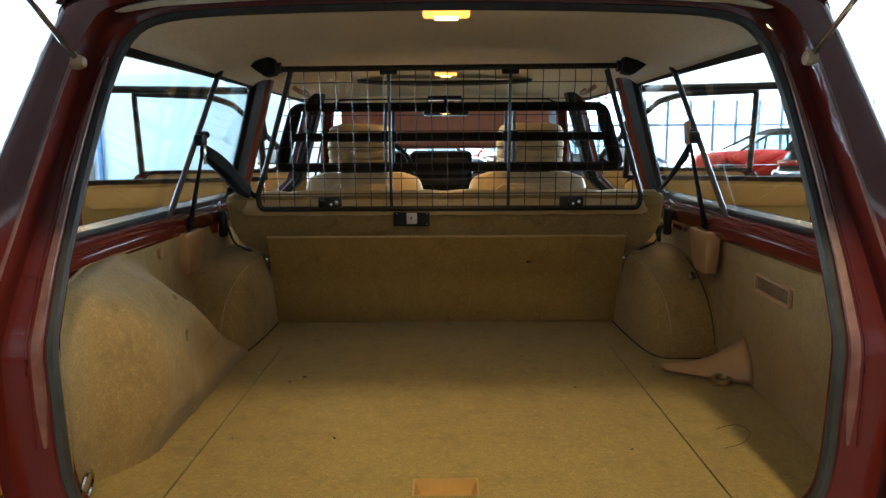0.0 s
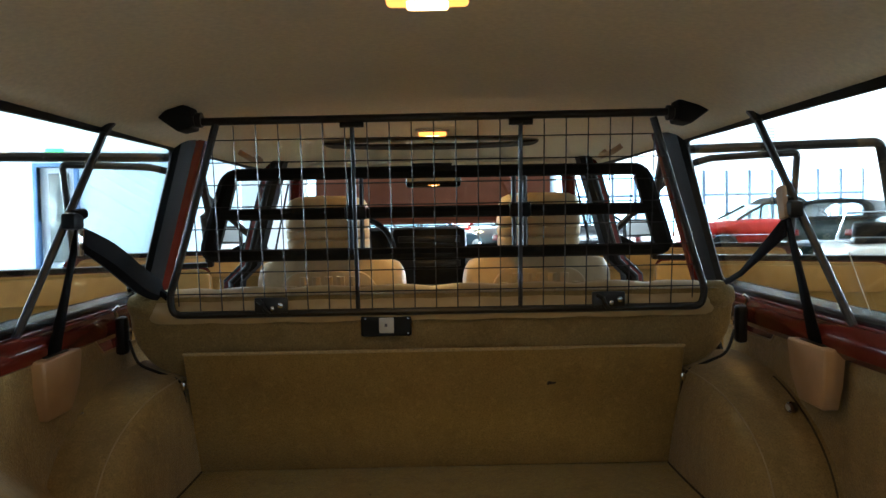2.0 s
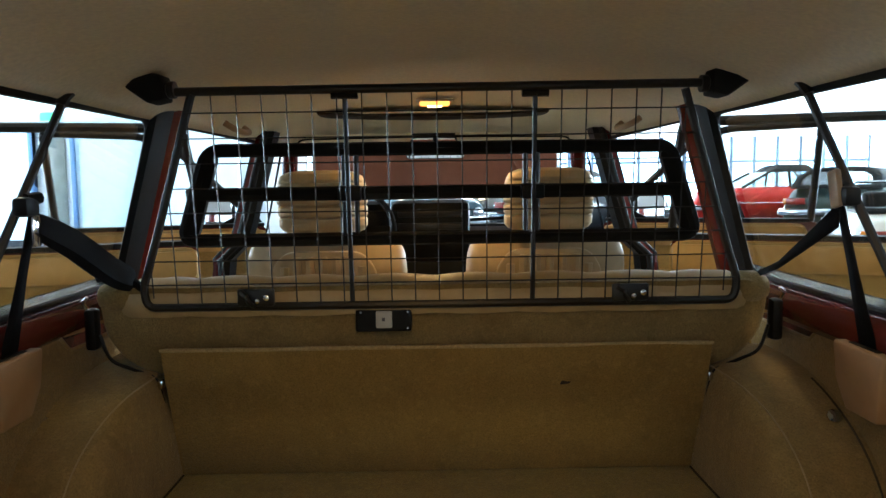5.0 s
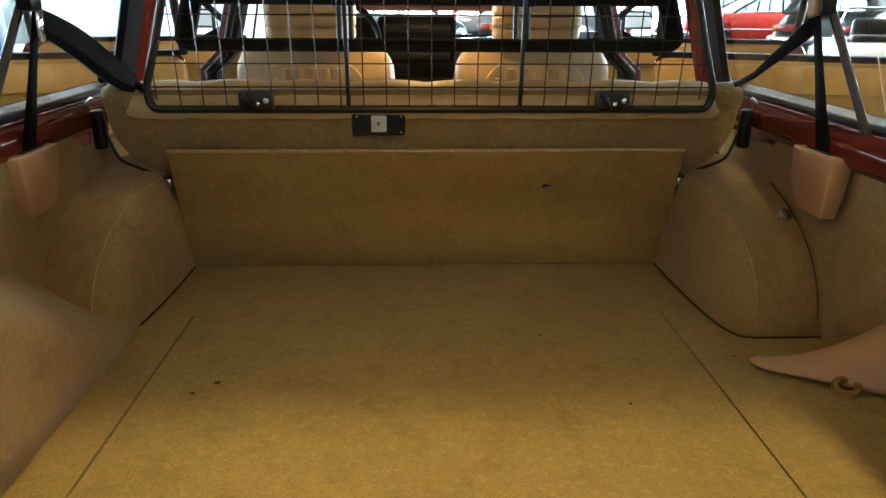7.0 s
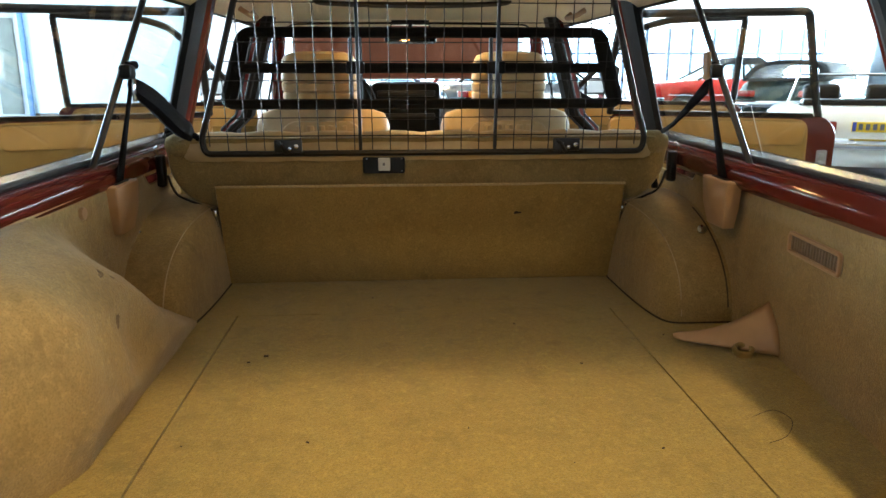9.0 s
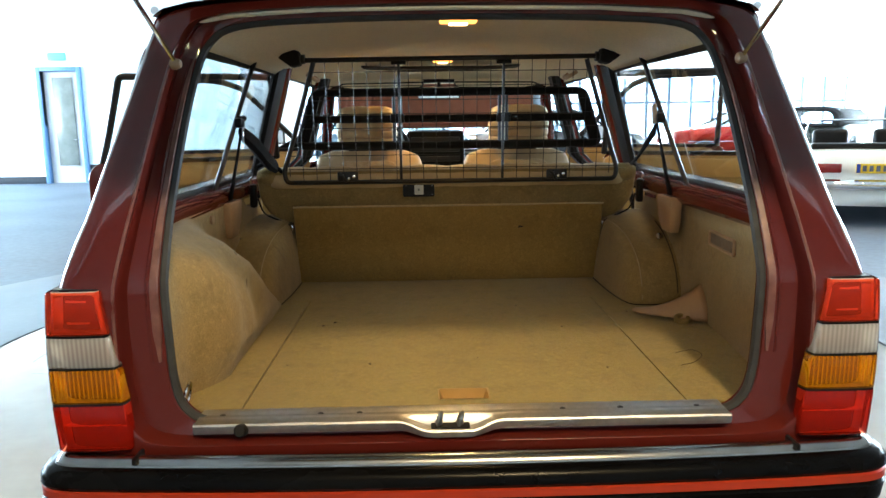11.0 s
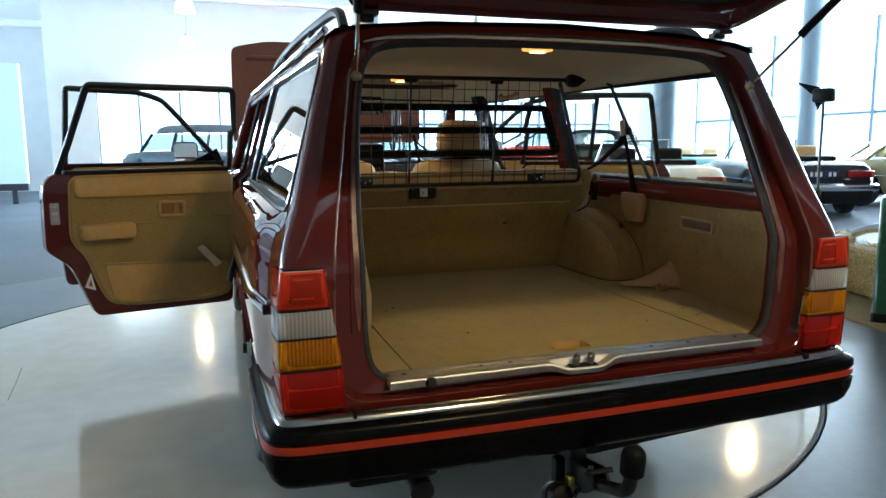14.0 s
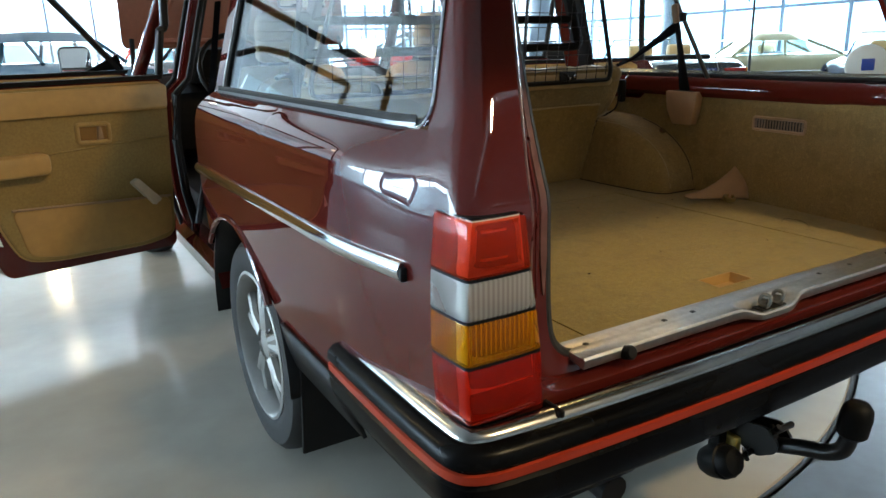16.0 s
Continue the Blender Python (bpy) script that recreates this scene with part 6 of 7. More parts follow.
for x in (-.362, .370):
    bm = bmesh.new()
    box(bm, mp(x, 1.052, 0.010), (0.072, 0.008, 0.034), 0.003)
    lt = part("latch", bm, WIRE, dg)
    bm = bmesh.new()
    lathe(bm, [(0.006, 0), (0.006, 0.01), (0.002, 0.012)], Matrix.Translation(mp(x + 0.022, 1.053, 0.014)) @ Matrix.Rotation(radians(90), 4, "X"), 10)
    part("screw", bm, CHROME, lt)
    bm = bmesh.new()
    lathe(bm, [(0.005, 0), (0.005, 0.008), (0.002, 0.010)], Matrix.Translation(mp(x + 0.004, 1.046, 0.014)) @ Matrix.Rotation(radians(90), 4, "X"), 10)
    part("screw", bm, CHROME, lt)
    bm = bmesh.new()
    tube(bm, [mp(x - 0.026, 1.063, 0.016), mp(x - 0.016, 1.057, 0.026), mp(x - 0.010, 1.043, 0.026), mp(x - 0.004, 1.035, 0.018)], 0.0055, 8)
    part("catch", bm, WIRE, lt)

# padded bars behind the mesh
pb = thing("luggage_bars", "black padded guard bars with three rails behind the rear seat", "guard bars", at=CAR)
bp = lambda x, z: Vector((x + 0.013, 2.262, z))
ro = rounded([(-.492, 1.343), (.492, 1.343), (.552, 1.152), (-.552, 1.152)], 0.03, 5)
bm = bmesh.new()
tube(bm, [bp(p.x, p.y) for p in ro], 0.0145, 8, closed=True, up=(0, 1, 0))
part("outer_rail", bm, BARS, pb)
bm = bmesh.new()
tube(bm, [bp(-.52, 1.249), bp(.52, 1.249)], 0.0140, 8)
part("middle_rail", bm, BARS, pb)
for s in (-1, 1):
    bm = bmesh.new()
    prism(bm, rounded([(s * .490, 1.33), (s * .545, 1.165), (s * .515, 1.165), (s * .468, 1.33)], 0.008, 3), lambda u, v, w: Vector((u + 0.013, 2.262 + w, v)), -0.009, 0.009, 0.003)
    part("end_plate", bm, BARS, pb)
for x in (-.190, .196):
    bm = bmesh.new()
    for d in (-0.013, 0.013):
        tube(bm, [bp(x + d, 1.345), bp(x + d, 1.162)], 0.006, 6)
    part("post", bm, WIRE, pb)
    bm = bmesh.new()
    box(bm, bp(x, 1.250) + Vector((0, -0.012, 0)), (0.05, 0.03, 0.034), 0.006)
    part("clamp", bm, BLACKP, pb)

# rods at the side windows and the rear belts
for s in (-1, 1):
    rod = thing("window_rod", "thin black strut rod standing before the side window", "rod", at=CAR)
    dy = 0.030 if s < 0 else 0.0
    a, b = Vector((s * .622, 1.945 + dy, 1.425)), Vector((s * .726, 1.790 + dy, 1.035))
    bm = bmesh.new()
    tube(bm, [a, b], 0.0075, 8)
    part("rod", bm, WIRE, rod)
    bm = bmesh.new()
    tube(bm, [a + Vector((0, 0.02, 0.012)), a, a + (b - a) * 0.04], 0.010, 8)
    part("upper_end", bm, WIRE, rod)
    belt = thing("seat_belt", "black rear seat belt hanging from its guide beside the window", "seat belt", at=CAR)
    g = a + (b - a) * 0.47 + Vector((-s * 0.012, -0.0, 0))
    bm = bmesh.new()
    box(bm, g, (0.028, 0.04, 0.032), 0.008)
    tube(bm, [g + Vector((0, 0.0, 0.012)), g + Vector((-s * 0.01, 0.025, 0.014))], 0.010, 8)
    part("guide", bm, BLACKP, belt)
    bm = bmesh.new()
    q0, q1 = g + Vector((-s * 0.006, 0.006, -0.015)), Vector((s * .702, 1.868 + dy, 0.996))
    loft(bm, [[p + Vector((0, d * wd, 0)) for d in (-1, 1)] for p, wd in ((q0, 0.010), (q0 + (q1 - q0) * 0.45, 0.013), (q1, 0.023))])
    solid(part("lower_webbing", bm, BELT, belt), 0.0025)
    bm = bmesh.new()
    if s < 0:
        p0, p1 = g + Vector((0.0, 0.02, -0.03)), Vector((-.606, 2.150, 1.088))
        pts = spline([p0, p0 + (p1 - p0) * 0.35 + Vector((0, 0, 0.004)), p0 + (p1 - p0) * 0.75 + Vector((0, 0, -0.006)), p1], 5)
        tube(bm, pts, [0.018 + 0.017 * math.sin(math.pi * min(1, (i + 2) / len(pts) * 0.8)) for i in range(len(pts))], 8, flat=0.5, up=(1, 0, 0.2))
        part("sleeve", bm, BELT, belt, "belt bunched in a dark sleeve")
        bm = bmesh.new()
        tube(bm, spline([(-.665, 2.135, 1.090), (-.64, 2.14, 1.098), (-.61, 2.145, 1.09), (-.58, 2.145, 1.068)], 4), 0.013, 8, flat=0.6)
        part("belt_fold", bm, BELT, belt)
        bm = bmesh.new()
        box(bm, g + Vector((0.008, 0.01, -0.04)), (0.006, 0.022, 0.05), 0.002)
        part("buckle_tongue", bm, CHROME, belt)
    else:
        p0, p1 = g + Vector((-0.006, 0.01, -0.03)), Vector((.655, 2.16, 1.078))
        loft(bm, [[p + Vector((0, 0, d * wd)) for d in (-1, 1)] for p, wd in ((p0, 0.020), (p0 + (p1 - p0) * 0.3 + Vector((0, 0, -0.006)), 0.014), (p0 + (p1 - p0) * 0.7 + Vector((0, 0, -0.012)), 0.007), (p1, 0.006))])
        solid(part("upper_webbing", bm, BELT, belt), 0.003)
        bm = bmesh.new()
        box(bm, g + Vector((-0.014, 0.008, 0.012)), (0.012, 0.026, 0.062), 0.005, m=Matrix.Rotation(radians(-14), 4, "X"))
        part("belt_tongue", bm, PINKP, belt, "pinkish beige plastic belt tongue")


# ---- front seats ----
def front_seat(x0):
    t = thing("front_seat", "beige leather front seat with a ribbed headrest", "seat", "front seats", at=CAR @ pose(x0, 3.0, 0))
    bm = bmesh.new()
    rows = []
    for i in range(18):
        z = 0.60 + 0.505 * (i / 17) ** 0.7
        w = interp(z, [.60, .8, .98, 1.04, 1.07, 1.09, 1.10, 1.105], [.235, .250, .255, .250, .240, .225, .205, .17])
        lean_ = -0.16 * (z - .6)
        th = 0.075 - 0.035 * S((z - 1.0) / .1)
        rows.append([Vector((w * math.copysign(abs(math.cos(a)) ** 0.55, math.cos(a)), 0.06 + lean_ + th * math.copysign(abs(math.sin(a)) ** 0.7, math.sin(a)), z)) for a in [2 * math.pi * j / 28 for j in range(28)]])
    loft(bm, rows, closed_u=True, cap=True)
    part("backrest", bm, SEATF, t)
    bm = bmesh.new()
    prism(bm, rounded([(-.155, .66), (.155, .66), (.165, 1.0), (.12, 1.06), (-.12, 1.06), (-.165, 1.0)], 0.04, 4), lambda u, v, w: Vector((u, -0.02 - 0.16 * (v - .6) - w, v)), -0.01, 0.008, 0.006)
    part("back_panel", bm, SEATF, t)
    for k in range(7):
        bm = bmesh.new()
        x = (k - 3) * 0.040
        z1 = 1.045 - 0.03 * (abs(k - 3) == 3)
        tube(bm, [(x, -0.022 - 0.16 * (v - .6), v) for v in [.68 + (z1 - .68) * i / 6 for i in range(7)]], 0.016, 8)
        part("pleat", bm, SEATF, t)
    bm = bmesh.new()
    box(bm, (0, 0.32, 0.60), (0.50, 0.50, 0.16), 0.06, seg=3)
    part("cushion", bm, LEATHER, t)
    hr = new("headrest")
    hr.parent = t
    # one cushion, grooved across: a pad, a deep slot, two ribs and a domed crown
    bm = bmesh.new()
    rows = []
    for i in range(61):
        q = i / 60
        z = 1.118 + 0.190 * q
        w = 0.140 * interp(q, [0, .03, .10, .5, .80, .92, .98, 1.0], [.80, .90, .97, 1.0, .97, .88, .70, .45])
        g = sum(a_ * math.exp(-((q - c_) / .022) ** 2) for c_, a_ in ((.25, .012), (.44, .017), (.62, .012), (.80, .006)))
        th = 0.046 * interp(q, [0, .04, .12, .85, .95, 1.0], [.6, .85, 1, 1, .8, .35])
        rows.append([Vector((math.copysign(abs(math.cos(a)) ** 0.45, math.cos(a)) * (w - .35 * g), -0.06 - 0.16 * (z - 1.12) + (th - g) * math.copysign(abs(math.sin(a)) ** 0.75, math.sin(a)), z)) for a in [2 * math.pi * j / 36 for j in range(36)]])
    loft(bm, rows, closed_u=True, cap=True)
    part("cushion_pad", bm, SEATF, hr)
    for s in (-1, 1):
        bm = bmesh.new()
        tube(bm, [(s * .06, -0.035, 1.07), (s * .06, -0.05, 1.17)], 0.012, 8)
        part("headrest_post", bm, BLACKP, hr)
    bm = bmesh.new()
    box(bm, (0.0, -0.035, 1.125), (0.19, 0.05, 0.05), 0.015)
    part("headrest_base", bm, BLACKP, hr)
    return t


front_seat(-0.345)
front_seat(0.352)

# ---- other cars in the hall ----
def hall_car(name, label, at, color, kind, L=4.3, W=1.72, H=1.34, deck=0.88, plate=None, hood_mat=None, soft=False):
    """A parked car: rear end at its own origin, front along +y. kind: open, coupe, saloon or round."""
    t = thing(name, label, "car", "cars parked in the hall", at=at)
    paint = mat(name + "_paint", color, 0.4, coat=0.6, coat_rough=0.02, spec=0.1, var=0.04, scale=600, stain=0.1)
    hw, n = W / 2, 33
    ys = [L * i / (n - 1) for i in range(n)]
    if kind == "round":
        topz = lambda y: interp(y, [0, .15, .6, 1.1, L - 1.2, L - .3, L], [.55, .75, .95, 1.0, 0.98, .85, .5])
    else:
        topz = lambda y: interp(y, [0, .05, .25, 1.1, L - 1.3, L - .25, L - .04, L], [.62, deck - .10, deck - .01, deck, deck, deck - .09, deck - .17, .55])
    fl = lambda y: interp(y, [0, .12, .5, L - .6, L - .1, L], [.90, .96, 1, 1, .95, .86])
    low = lambda y: max([0.24] + [0.30 + math.sqrt(max(0, .36 ** 2 - (y - c) ** 2)) if abs(y - c) < .355 else 0 for c in (.92, L - .82)])
    bm = bmesh.new()
    rows = []
    for y in ys:
        zt, k, zb = topz(y), fl(y), low(y)
        zb = min(zb, zt - .1)
        half = [(0.0, zt), (.5, zt), (.82, zt - .012), (.93, zt - .05), (.985, zt - .13), (1.0, (zt + zb) / 2), (.98, zb)]
        rows.append([Vector((hw * k * x, y, z)) for x, z in half[::-1]] + [Vector((-hw * k * x, y, z)) for x, z in half[1:]])
    loft(bm, rows, cap=True)
    solid(part("body", bm, paint, t), 0.01)
    bm = bmesh.new()
    box(bm, (0, L / 2, .38), (W * .8, L * .92, .3), .03)
    part("underbody", bm, BLACKP, t)
    c0, c1 = {"open": (1.25, 3.05), "coupe": (.95, 3.1), "saloon": (.75, 3.15), "round": (.25, 3.2)}[kind]
    if kind == "open":
        bm = bmesh.new()
        box(bm, (0, 1.95, deck + .005), (W * .78, 1.5, .03), .01)
        part("cockpit", bm, hood_mat or LEATHER, t)
        for s in (-1, 1):
            bm = bmesh.new()
            box(bm, (s * .38, 1.75, deck + .12), (.46, .16, .30), .06, seg=3)
            part("seat_back", bm, hood_mat or LEATHER, t)
        bm = bmesh.new()
        box(bm, (0, 1.2, deck + .04), (W * .76, .34, .09), .04)
        part("folded_hood", bm, BLACKP, t)
        ws = [(-.66, 3.0, deck), (-.58, 2.62, H), (.58, 2.62, H), (.66, 3.0, deck)]
        bm = bmesh.new()
        tube(bm, ws, .022, 6)
        part("windscreen_frame", bm, CHROME, t)
        bm = bmesh.new()
        loft(bm, [[Vector(ws[0]), Vector(ws[3])], [Vector(ws[1]), Vector(ws[2])]])
        part("windscreen", bm, GLASS, t)
    else:
        rh = {"coupe": (.55, .95), "saloon": (.45, .75), "round": (.75, .8)}[kind]
        secs = []
        for k, zz in enumerate((deck - .02 if kind != "round" else .93, H - .16, H - .04, H)):
            q = (0, .72, .94, 1.0)[k]
            inset = (0, .12, .19, .30)[k]
            y0, y1 = c0 + rh[0] * q, c1 - rh[1] * q
            secs.append([Vector(p) for p in rounded([(-(hw * .9 - inset * .9), y0), (hw * .9 - inset * .9, y0), (hw * .86 - inset * .9, y1), (-(hw * .86 - inset * .9), y1)], .16, 4)])
        zs = (deck - .02 if kind != "round" else .93, H - .16, H - .04, H)
        bm = bmesh.new()
        if soft:
            # cloth hood: an arched tunnel, its leaning rear face cut out for a wide window
            arc = lambda w, h, n_=20: [Vector((w * math.copysign(abs(math.cos(t_)) ** .75, math.cos(t_)), zs[0] + h * math.sin(t_) ** .62)) for t_ in [math.pi * i / n_ for i in range(n_ + 1)]]
            lean_ = lambda z: c0 + .50 * (z - zs[0]) / (H - zs[0])
            full = arc(hw * .86, H - zs[0])
            loft(bm, [[Vector((p.x, lean_(p.y), p.y)) for p in full]] + [[Vector((p.x * k, y_, zs[0] + (p.y - zs[0]) * k)) for p in full] for y_, k in ((c0 + .62, 1.0), (c0 + 1.1, 1.01), (c1 - .6, .98))])
            ctr = Vector((0, zs[0] + (H - zs[0]) * .46))
            hole_ = [Vector((ctr.x + (p.x - ctr.x) * .82, ctr.y + (p.y - ctr.y) * .70)) for p in full]
            loft(bm, [[Vector((p.x, lean_(p.y) - .004, p.y)) for p in r_] for r_ in (full, hole_)], closed_u=True)
        else:
            loft(bm, [[Vector((p.x, p.y, z)) for p in s_] for s_, z in zip(secs[:2], zs[:2])], closed_u=True)
        glz = part("side_glass" if not soft else "hood", bm, CARGLASS if not soft else hood_mat, t)
        if soft:
            solid(glz, .012)
            bm = bmesh.new()
            prism(bm, [tuple(p) for p in hole_], lambda u, v, w: Vector((u, lean_(v) + w, v)), 0, .004)
            part("rear_window", bm, GLASS, t)
            bm = bmesh.new()
            ws = [(-hw * .82, c1 - .10, zs[0]), (-hw * .74, c1 - .58, H - .05), (hw * .74, c1 - .58, H - .05), (hw * .82, c1 - .10, zs[0])]
            tube(bm, ws, .022, 6)
            part("windscreen_frame", bm, CHROME, t)
        else:
            bm = bmesh.new()
            loft(bm, [[Vector((p.x * 1.004, p.y, z)) for p in s_] for s_, z in zip(secs[1:], zs[1:])], closed_u=True, cap=True)
            part("roof", bm, hood_mat or paint, t)
        for s in (-1, 1) if not soft else ():
            for y in ((c0 + .02, c0 + rh[0] * .72), (c1 - .02, c1 - rh[1] * .72), (2.0, 2.0)):
                bm = bmesh.new()
                tube(bm, [(s * (hw * .9 - .01), y[0], zs[0]), (s * (hw * .9 - .115), y[1], zs[1])], .03, 6)
                part("pillar", bm, hood_mat or paint, t)
    for s in (-1, 1):
        for yc in (.92, L - .82):
            w = new("wheel")
            w.parent = t
            M = Matrix.Translation((s * (hw - .02), yc, .31)) @ Matrix.Rotation(radians(90 * s), 4, "Y")
            bm = bmesh.new()
            lathe(bm, [(.19, -.17), (.30, -.17), (.31, -.15), (.31, -.03), (.29, -.005), (.22, 0), (.19, -.01)], M, 24)
            part("tyre", bm, TYRE, w)
            bm = bmesh.new()
            lathe(bm, [(.20, -.01), (.19, -.03), (.10, -.015), (.05, -.005), (.002, -.004)], M, 24)
            part("rim", bm, RIM, w)
        bm = bmesh.new()
        box(bm, (s * hw * .66, .012, deck - .20), (W * .20, .06, .115), .015)
        part("tail_lamp", bm, REDLAMP, t)
        bm = bmesh.new()
        box(bm, (s * hw * .86, .05, deck - .20), (.12, .07, .11), .015)
        part("indicator", bm, AMBERLAMP, t)
        bm = bmesh.new()
        lathe(bm, [(.085, 0), (.09, .02), (.07, .04), (.01, .05)], Matrix.Translation((s * hw * .70, L - .02, .62)) @ Matrix.Rotation(radians(-90), 4, "X"), 16)
        part("headlamp", bm, CHROME, t)
    for y, nm in ((-.04, "rear_bumper"), (L + .04, "front_bumper")):
        bm = bmesh.new()
        sg = 1 if y < 0 else -1
        tube(bm, spline([(-hw * 1.0, y + sg * .35, .50), (-hw * .98, y + sg * .08, .50), (-hw * .5, y, .50), (hw * .5, y, .50), (hw * .98, y + sg * .08, .50), (hw * 1.0, y + sg * .35, .50)], 4), .05, 8, flat=1.3)
        part(nm, bm, CHROME, t)
    if plate:
        bm = bmesh.new()
        box(bm, (0, -.005, deck - .20), (.52, .02, .115), .004)
        pl = part("number_plate", bm, plate, t)
        for k in range(6):
            if plate is YELLOWP or k != 3:
                bm = bmesh.new()
                box(bm, (-.17 + .072 * k, -.0175, deck - .20), (.042, .006, .07))
                part("plate_bar", bm, INK if plate is YELLOWP else PAPER, pl)
        if plate is YELLOWP:
            bm = bmesh.new()
            box(bm, (-.235, -.0175, deck - .20), (.04, .005, .105))
            part("plate_band", bm, BLUEP, pl)
    bm = bmesh.new()
    for s in (-1, 1):
        tube(bm, [(s * (hw + .004), .35, .60), (s * (hw + .008), L - .4, .60)], .012, 6)
    part("side_trim", bm, CHROME, t)
    return t


CARGLASS = glass_mat("tinted_car_window", (0.62, 0.70, 0.70), 0.05)
PLATEB = mat("dark_blue_plate", (0.01, 0.02, 0.10), 0.4, var=0.05)


def parked(x, y, heading, z=0.0):
    return pose(x, y, z, 0, 0, -heading)


hall_car("white_convertible", "pale silver convertible with a yellow plate", parked(5.4, 8.0, 24), (0.62, 0.60, 0.55), "open", 4.4, 1.79, 1.30, .90, YELLOWP, BLACKP)
hall_car("black_convertible", "black open convertible with tan seats", parked(8.6, 8.3, 24), (0.008, 0.009, 0.012), "open", 4.4, 1.79, 1.30, .92, PLATEB)
hall_car("navy_convertible", "dark blue convertible with pale seats", parked(9.6, 5.0, 48), (0.010, 0.018, 0.06), "open", 4.4, 1.75, 1.28, .88, PLATEB)
hall_car("olive_coupe", "pale olive-gold hardtop coupe", parked(11.0, 11.0, 128), (0.34, 0.31, 0.19), "coupe", 4.6, 1.78, 1.36, .93)
hall_car("red_coupe", "bright red classic coupe with a black roof", parked(10.15, 17.3, -86, 0.27), (0.50, 0.02, 0.012), "coupe", 4.2, 1.66, 1.47, .97, None, BARS)
hall_car("soft_top_car", "dark green classic car with its black soft top up", parked(6.95, 13.1, 45, 0.27), (0.012, 0.026, 0.022), "round", 4.1, 1.66, 1.32, .90, None, BARS, True)
hall_car("green_roadster", "pale green open roadster in the hall", parked(13.2, 17.2, 40), (0.10, 0.22, 0.20), "open", 4.0, 1.6, 1.25, .86)
hall_car("silver_roadster", "silver roadster near the windows", parked(14.7, 10.6, 20), (0.5, 0.5, 0.5), "open", 4.0, 1.66, 1.25, .86)
hall_car("teal_saloon", "dark teal two-door classic saloon", parked(-1.85, 15.4, 150, 0.27), (0.012, 0.036, 0.055), "saloon", 4.1, 1.60, 1.40, .93)
hall_car("small_red_car", "small bright red classic car", parked(0.1, 18.3, 95, 0.27), (0.5, 0.03, 0.02), "saloon", 3.6, 1.50, 1.40, .9)
hall_car("dark_saloon", "black saloon with chrome grille", parked(0.9, 14.1, 60, 0.27), (0.008, 0.009, 0.012), "saloon", 4.3, 1.66, 1.36, .9)

# ---- props beside the turntable ----
# straw bales on turf
bm = bmesh.new()
prism(bm, rounded([(3.1, 2.4), (4.9, 2.4), (5.0, 4.5), (3.75, 4.5), (3.3, 3.6)], 0.1, 4), lambda u, v, w: Vector((u, v, w)), 0.0, 0.015, 0.006)
tagged(part("turf_mat", bm, TURF), "brown mat strewn with straw beside the turntable", "mat")


def bale(x, y, z, rz, size):
    t = thing("straw_bale", "loose golden straw bale tied with twine", "straw bale", "straw bales", at=pose(x, y, z, 0, 0, rz))
    rg = random.Random(int(x * 100 + y * 10))
    bm = bmesh.new()
    box(bm, (0, 0, size[2] / 2), size, 0.04, seg=2)
    bmesh.ops.subdivide_edges(bm, edges=bm.edges[:], cuts=5, use_grid_fill=True)
    for v in bm.verts:
        v.co += Vector((noise.noise(v.co * 14), noise.noise(v.co * 14 + Vector((7, 0, 0))), noise.noise(v.co * 14 + Vector((0, 9, 0))))) * 0.03
    part("bale_core", bm, HAY, t)
    bm = bmesh.new()
    for k in range(900):
        f = rg.randrange(3)
        p = Vector([rg.uniform(-.5, .5) * size[0], rg.uniform(-.5, .5) * size[1], rg.uniform(0, 1) * size[2]])
        if f == 0:
            p.x = math.copysign(size[0] / 2, p.x)
        elif f == 1:
            p.y = math.copysign(size[1] / 2, p.y)
        else:
            p.z = size[2]
        d = Vector((rg.gauss(0, 1), rg.gauss(0, 1), rg.gauss(0, .6))).normalized() * rg.uniform(.04, .10)
        q = d.cross(Vector((0.3, 0.2, 1))).normalized() * .0025
        if p.z + d.z < 0.005:
            d.z = abs(d.z)
        vs = [bm.verts.new(p + q), bm.verts.new(p - q), bm.verts.new(p + d)]
        bm.faces.new(vs)
    tagged(part("straw_ends", bm, HAY, t, smooth=None), kind="stuff")
    return t


bale(4.12, 4.12, 0.016, 30, (0.80, 0.42, 0.40))
bale(4.10, 3.50, 0.016, 75, (0.80, 0.42, 0.36))
bale(4.55, 3.0, 0.016, 60, (0.80, 0.42, 0.40))
bm = bmesh.new()
tube(bm, spline([(4.05, 3.75, 0.47), (4.15, 3.65, 0.52), (4.3, 3.55, 0.52), (4.4, 3.5, 0.45)], 5), 0.035, 8)
tagged(part("chrome_trim_piece", bm, CHROME), "bent chrome piece lying on the straw", "car part")


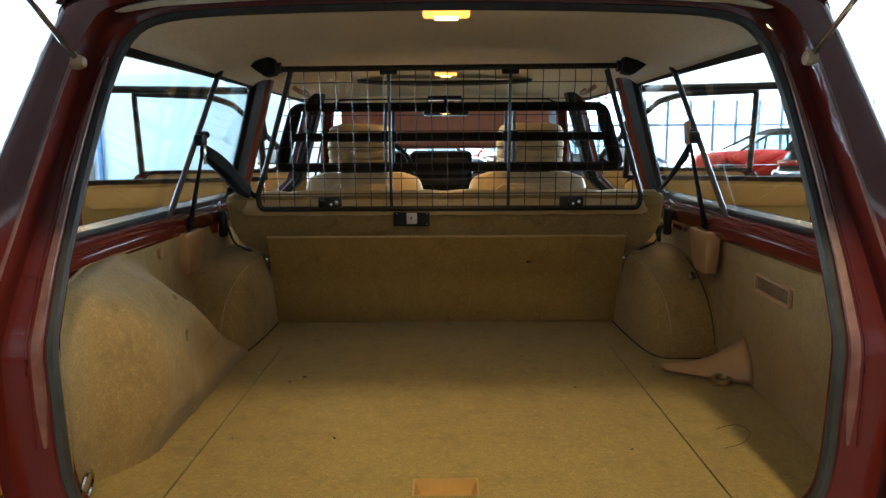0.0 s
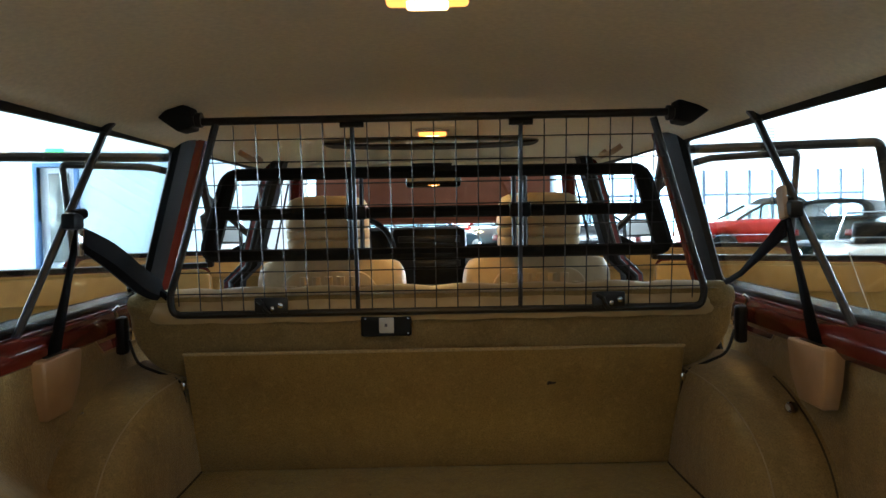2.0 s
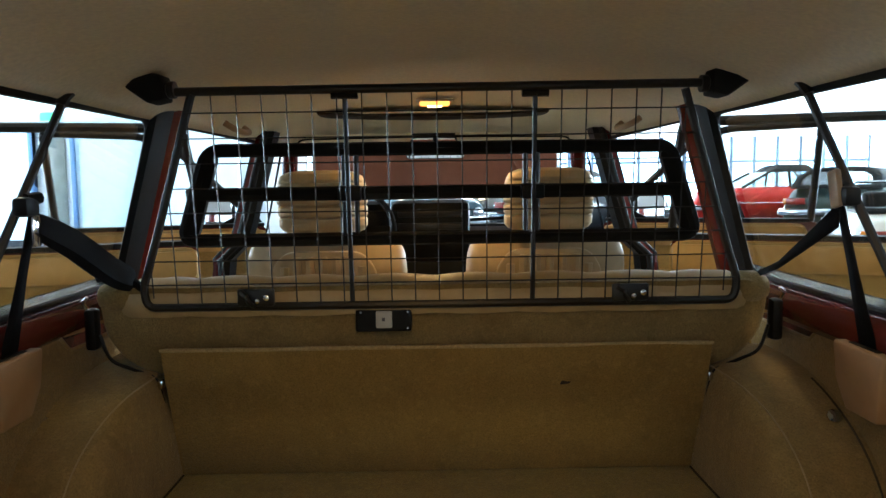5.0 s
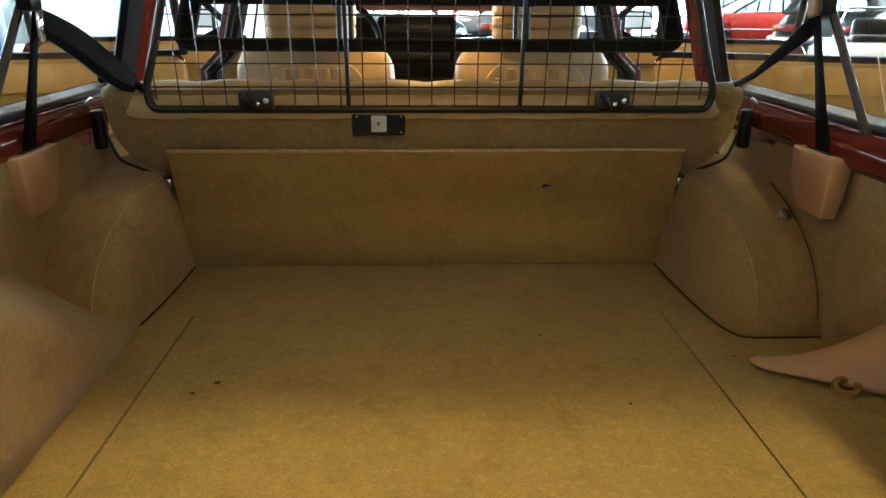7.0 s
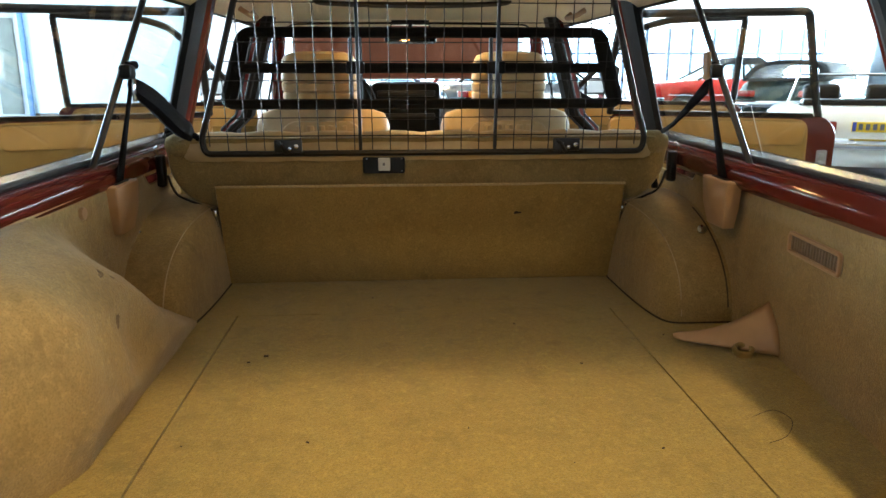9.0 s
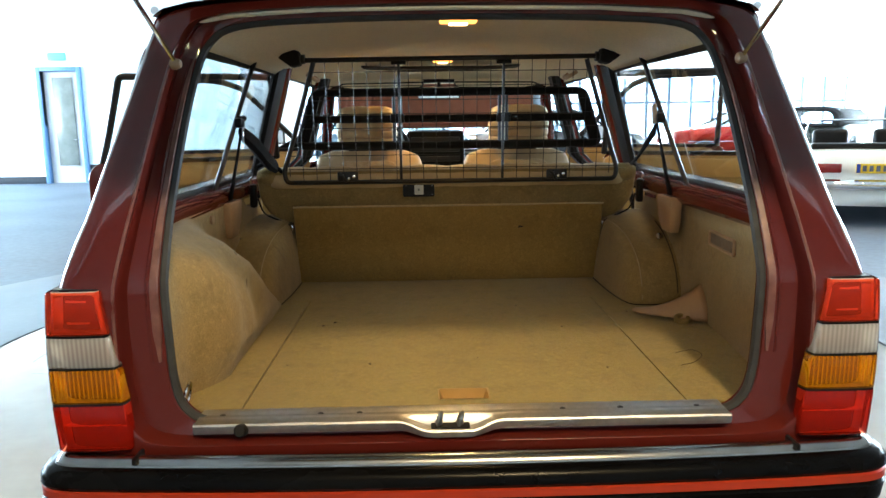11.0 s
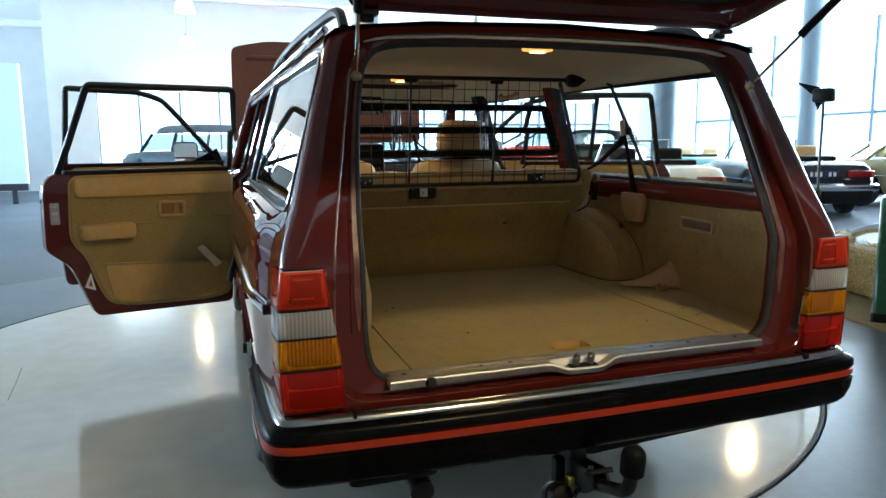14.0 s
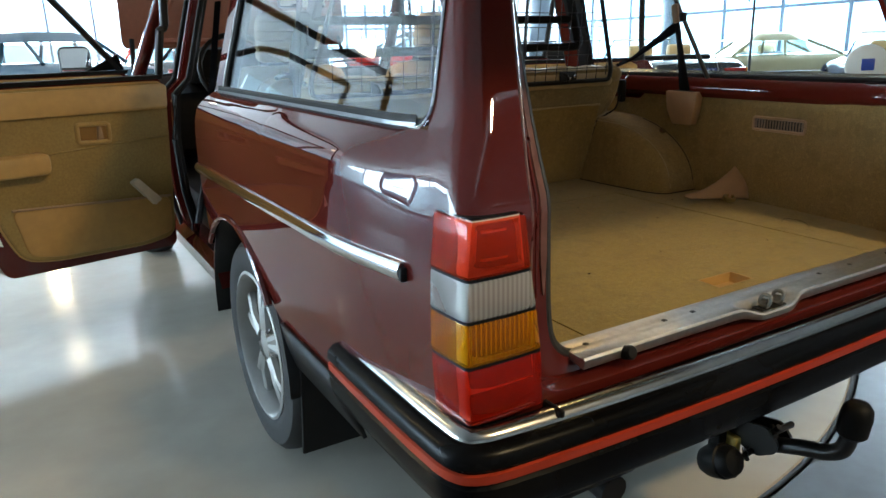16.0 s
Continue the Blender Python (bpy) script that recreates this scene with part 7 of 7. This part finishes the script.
def tripod(x, y, h, rz):
    t = thing("light_stand", "black studio light on a slim tripod stand", "light stand", at=pose(x, y, 0.002, 0, 0, rz))
    bm = bmesh.new()
    tube(bm, [(0, 0, .12), (0, 0, .8)], .016, 8)
    tube(bm, [(0, 0, .8), (0, 0, h)], .011, 8)
    part("pole", bm, WIRE, t)
    for k in range(3):
        a = k * 2 * math.pi / 3
        bm = bmesh.new()
        tube(bm, [(0, 0, .52), (.46 * math.cos(a), .46 * math.sin(a), .0)], .011, 8)
        tube(bm, [(0, 0, .16), (.25 * math.cos(a), .25 * math.sin(a), .235)], .007, 6)
        part("leg", bm, WIRE, t)
    for z in (.52, .16, .8):
        bm = bmesh.new()
        lathe(bm, [(.024, 0), (.024, .05), (.015, .055), (.012, .0)], pose(0, 0, z - .025), 10)
        part("collar", bm, WIRE, t)
    bm = bmesh.new()
    box(bm, (0, 0, h + .04), (.10, .16, .11), .02)
    hd = part("lamp_head", bm, BLACKP, t)
    bm = bmesh.new()
    box(bm, (-.055, 0, h + .04), (.01, .09, .08), .004)
    part("lamp_window", bm, glow("studio_lamp_glass", (1, .97, .9), 60.0), hd)
    bm = bmesh.new()
    prism(bm, [(-.22, .11), (-.04, .06), (.02, -.01), (-.04, -.13), (-.09, 0.0)], lambda u, v, w: Vector((w, u, h + .05 + v)), -.004, .004)
    part("flag", bm, BELT, t, "black cloth flag on the lamp head")
    return t


tripod(3.86, 3.93, 1.55, 205)
# label on the floor
bm = bmesh.new()
box(bm, (3.62, 3.72, 0.10), (0.17, 0.012, 0.15), 0.003, m=pose(0, 0, 0, -35, 18, 35))
tagged(part("price_card", bm, PAPER), "white paper card leaning by the light stand", "card")

# small petrol pump
pump = thing("petrol_pump", "small green vintage petrol pump with a round white globe", "petrol pump", at=pose(3.52, 2.80, 0.016, 0, 0, -52))
bm = bmesh.new()
prism(bm, rounded([(-.21, -.17), (.21, -.17), (.21, .17), (-.21, .17)], .035, 4), lambda u, v, w: Vector((u, v, w)), 0.06, .84, .03)
part("cabinet", bm, PUMPG, pump)
bm = bmesh.new()
prism(bm, rounded([(-.22, -.18), (.22, -.18), (.22, .18), (-.22, .18)], .03, 4), lambda u, v, w: Vector((u, v, w)), 0.0, .06, .01)
part("plinth", bm, BLACKP, pump)
bm = bmesh.new()
box(bm, (.0, -.178, .42), (.30, .012, .62), .006)
part("front_door", bm, PUMPG, pump)
for x, z, w_, h_, m_ in ((-.03, .60, .15, .20, PAPER), (-.03, .385, .16, .05, INKR), (-.03, .325, .16, .07, PAPER), (-.03, .265, .16, .05, YELLOWP), (-.05, .17, .10, .07, PAPER)):
    bm = bmesh.new()
    box(bm, (x, -.187, z), (w_, .006, h_), .001)
    st = part("sticker", bm, m_, pump)
    if m_ is PAPER:
        for k in range(3):
            bm = bmesh.new()
            box(bm, (x, -.1905, z + h_ * (.25 - .25 * k)), (w_ * .6, .002, h_ * .08))
            part("print_bar", bm, INK, st)
bm = bmesh.new()
box(bm, (.214, 0, .30), (.006, .08, .09), .001)
part("sticker", bm, PAPER, pump)
bm = bmesh.new()
lathe(bm, [(.05, .84), (.045, .87), (.03, .89)], None, 16)
part("neck", bm, ALU, pump)
bm = bmesh.new()
GM = Matrix.Translation((0, .045, .99)) @ Matrix.Rotation(radians(90), 4, "X")
lathe(bm, [(.01, 0), (.10, .004), (.125, .02), (.13, .045), (.125, .07), (.10, .086), (.01, .09)], GM, 32)
gl = part("globe", bm, PAPER, pump, "round white globe sign")
bm = bmesh.new()
box(bm, (0, -.0475, .99), (.075, .006, .075), .002)
part("emblem", bm, BLUEP, gl, "plain blue square on the globe")
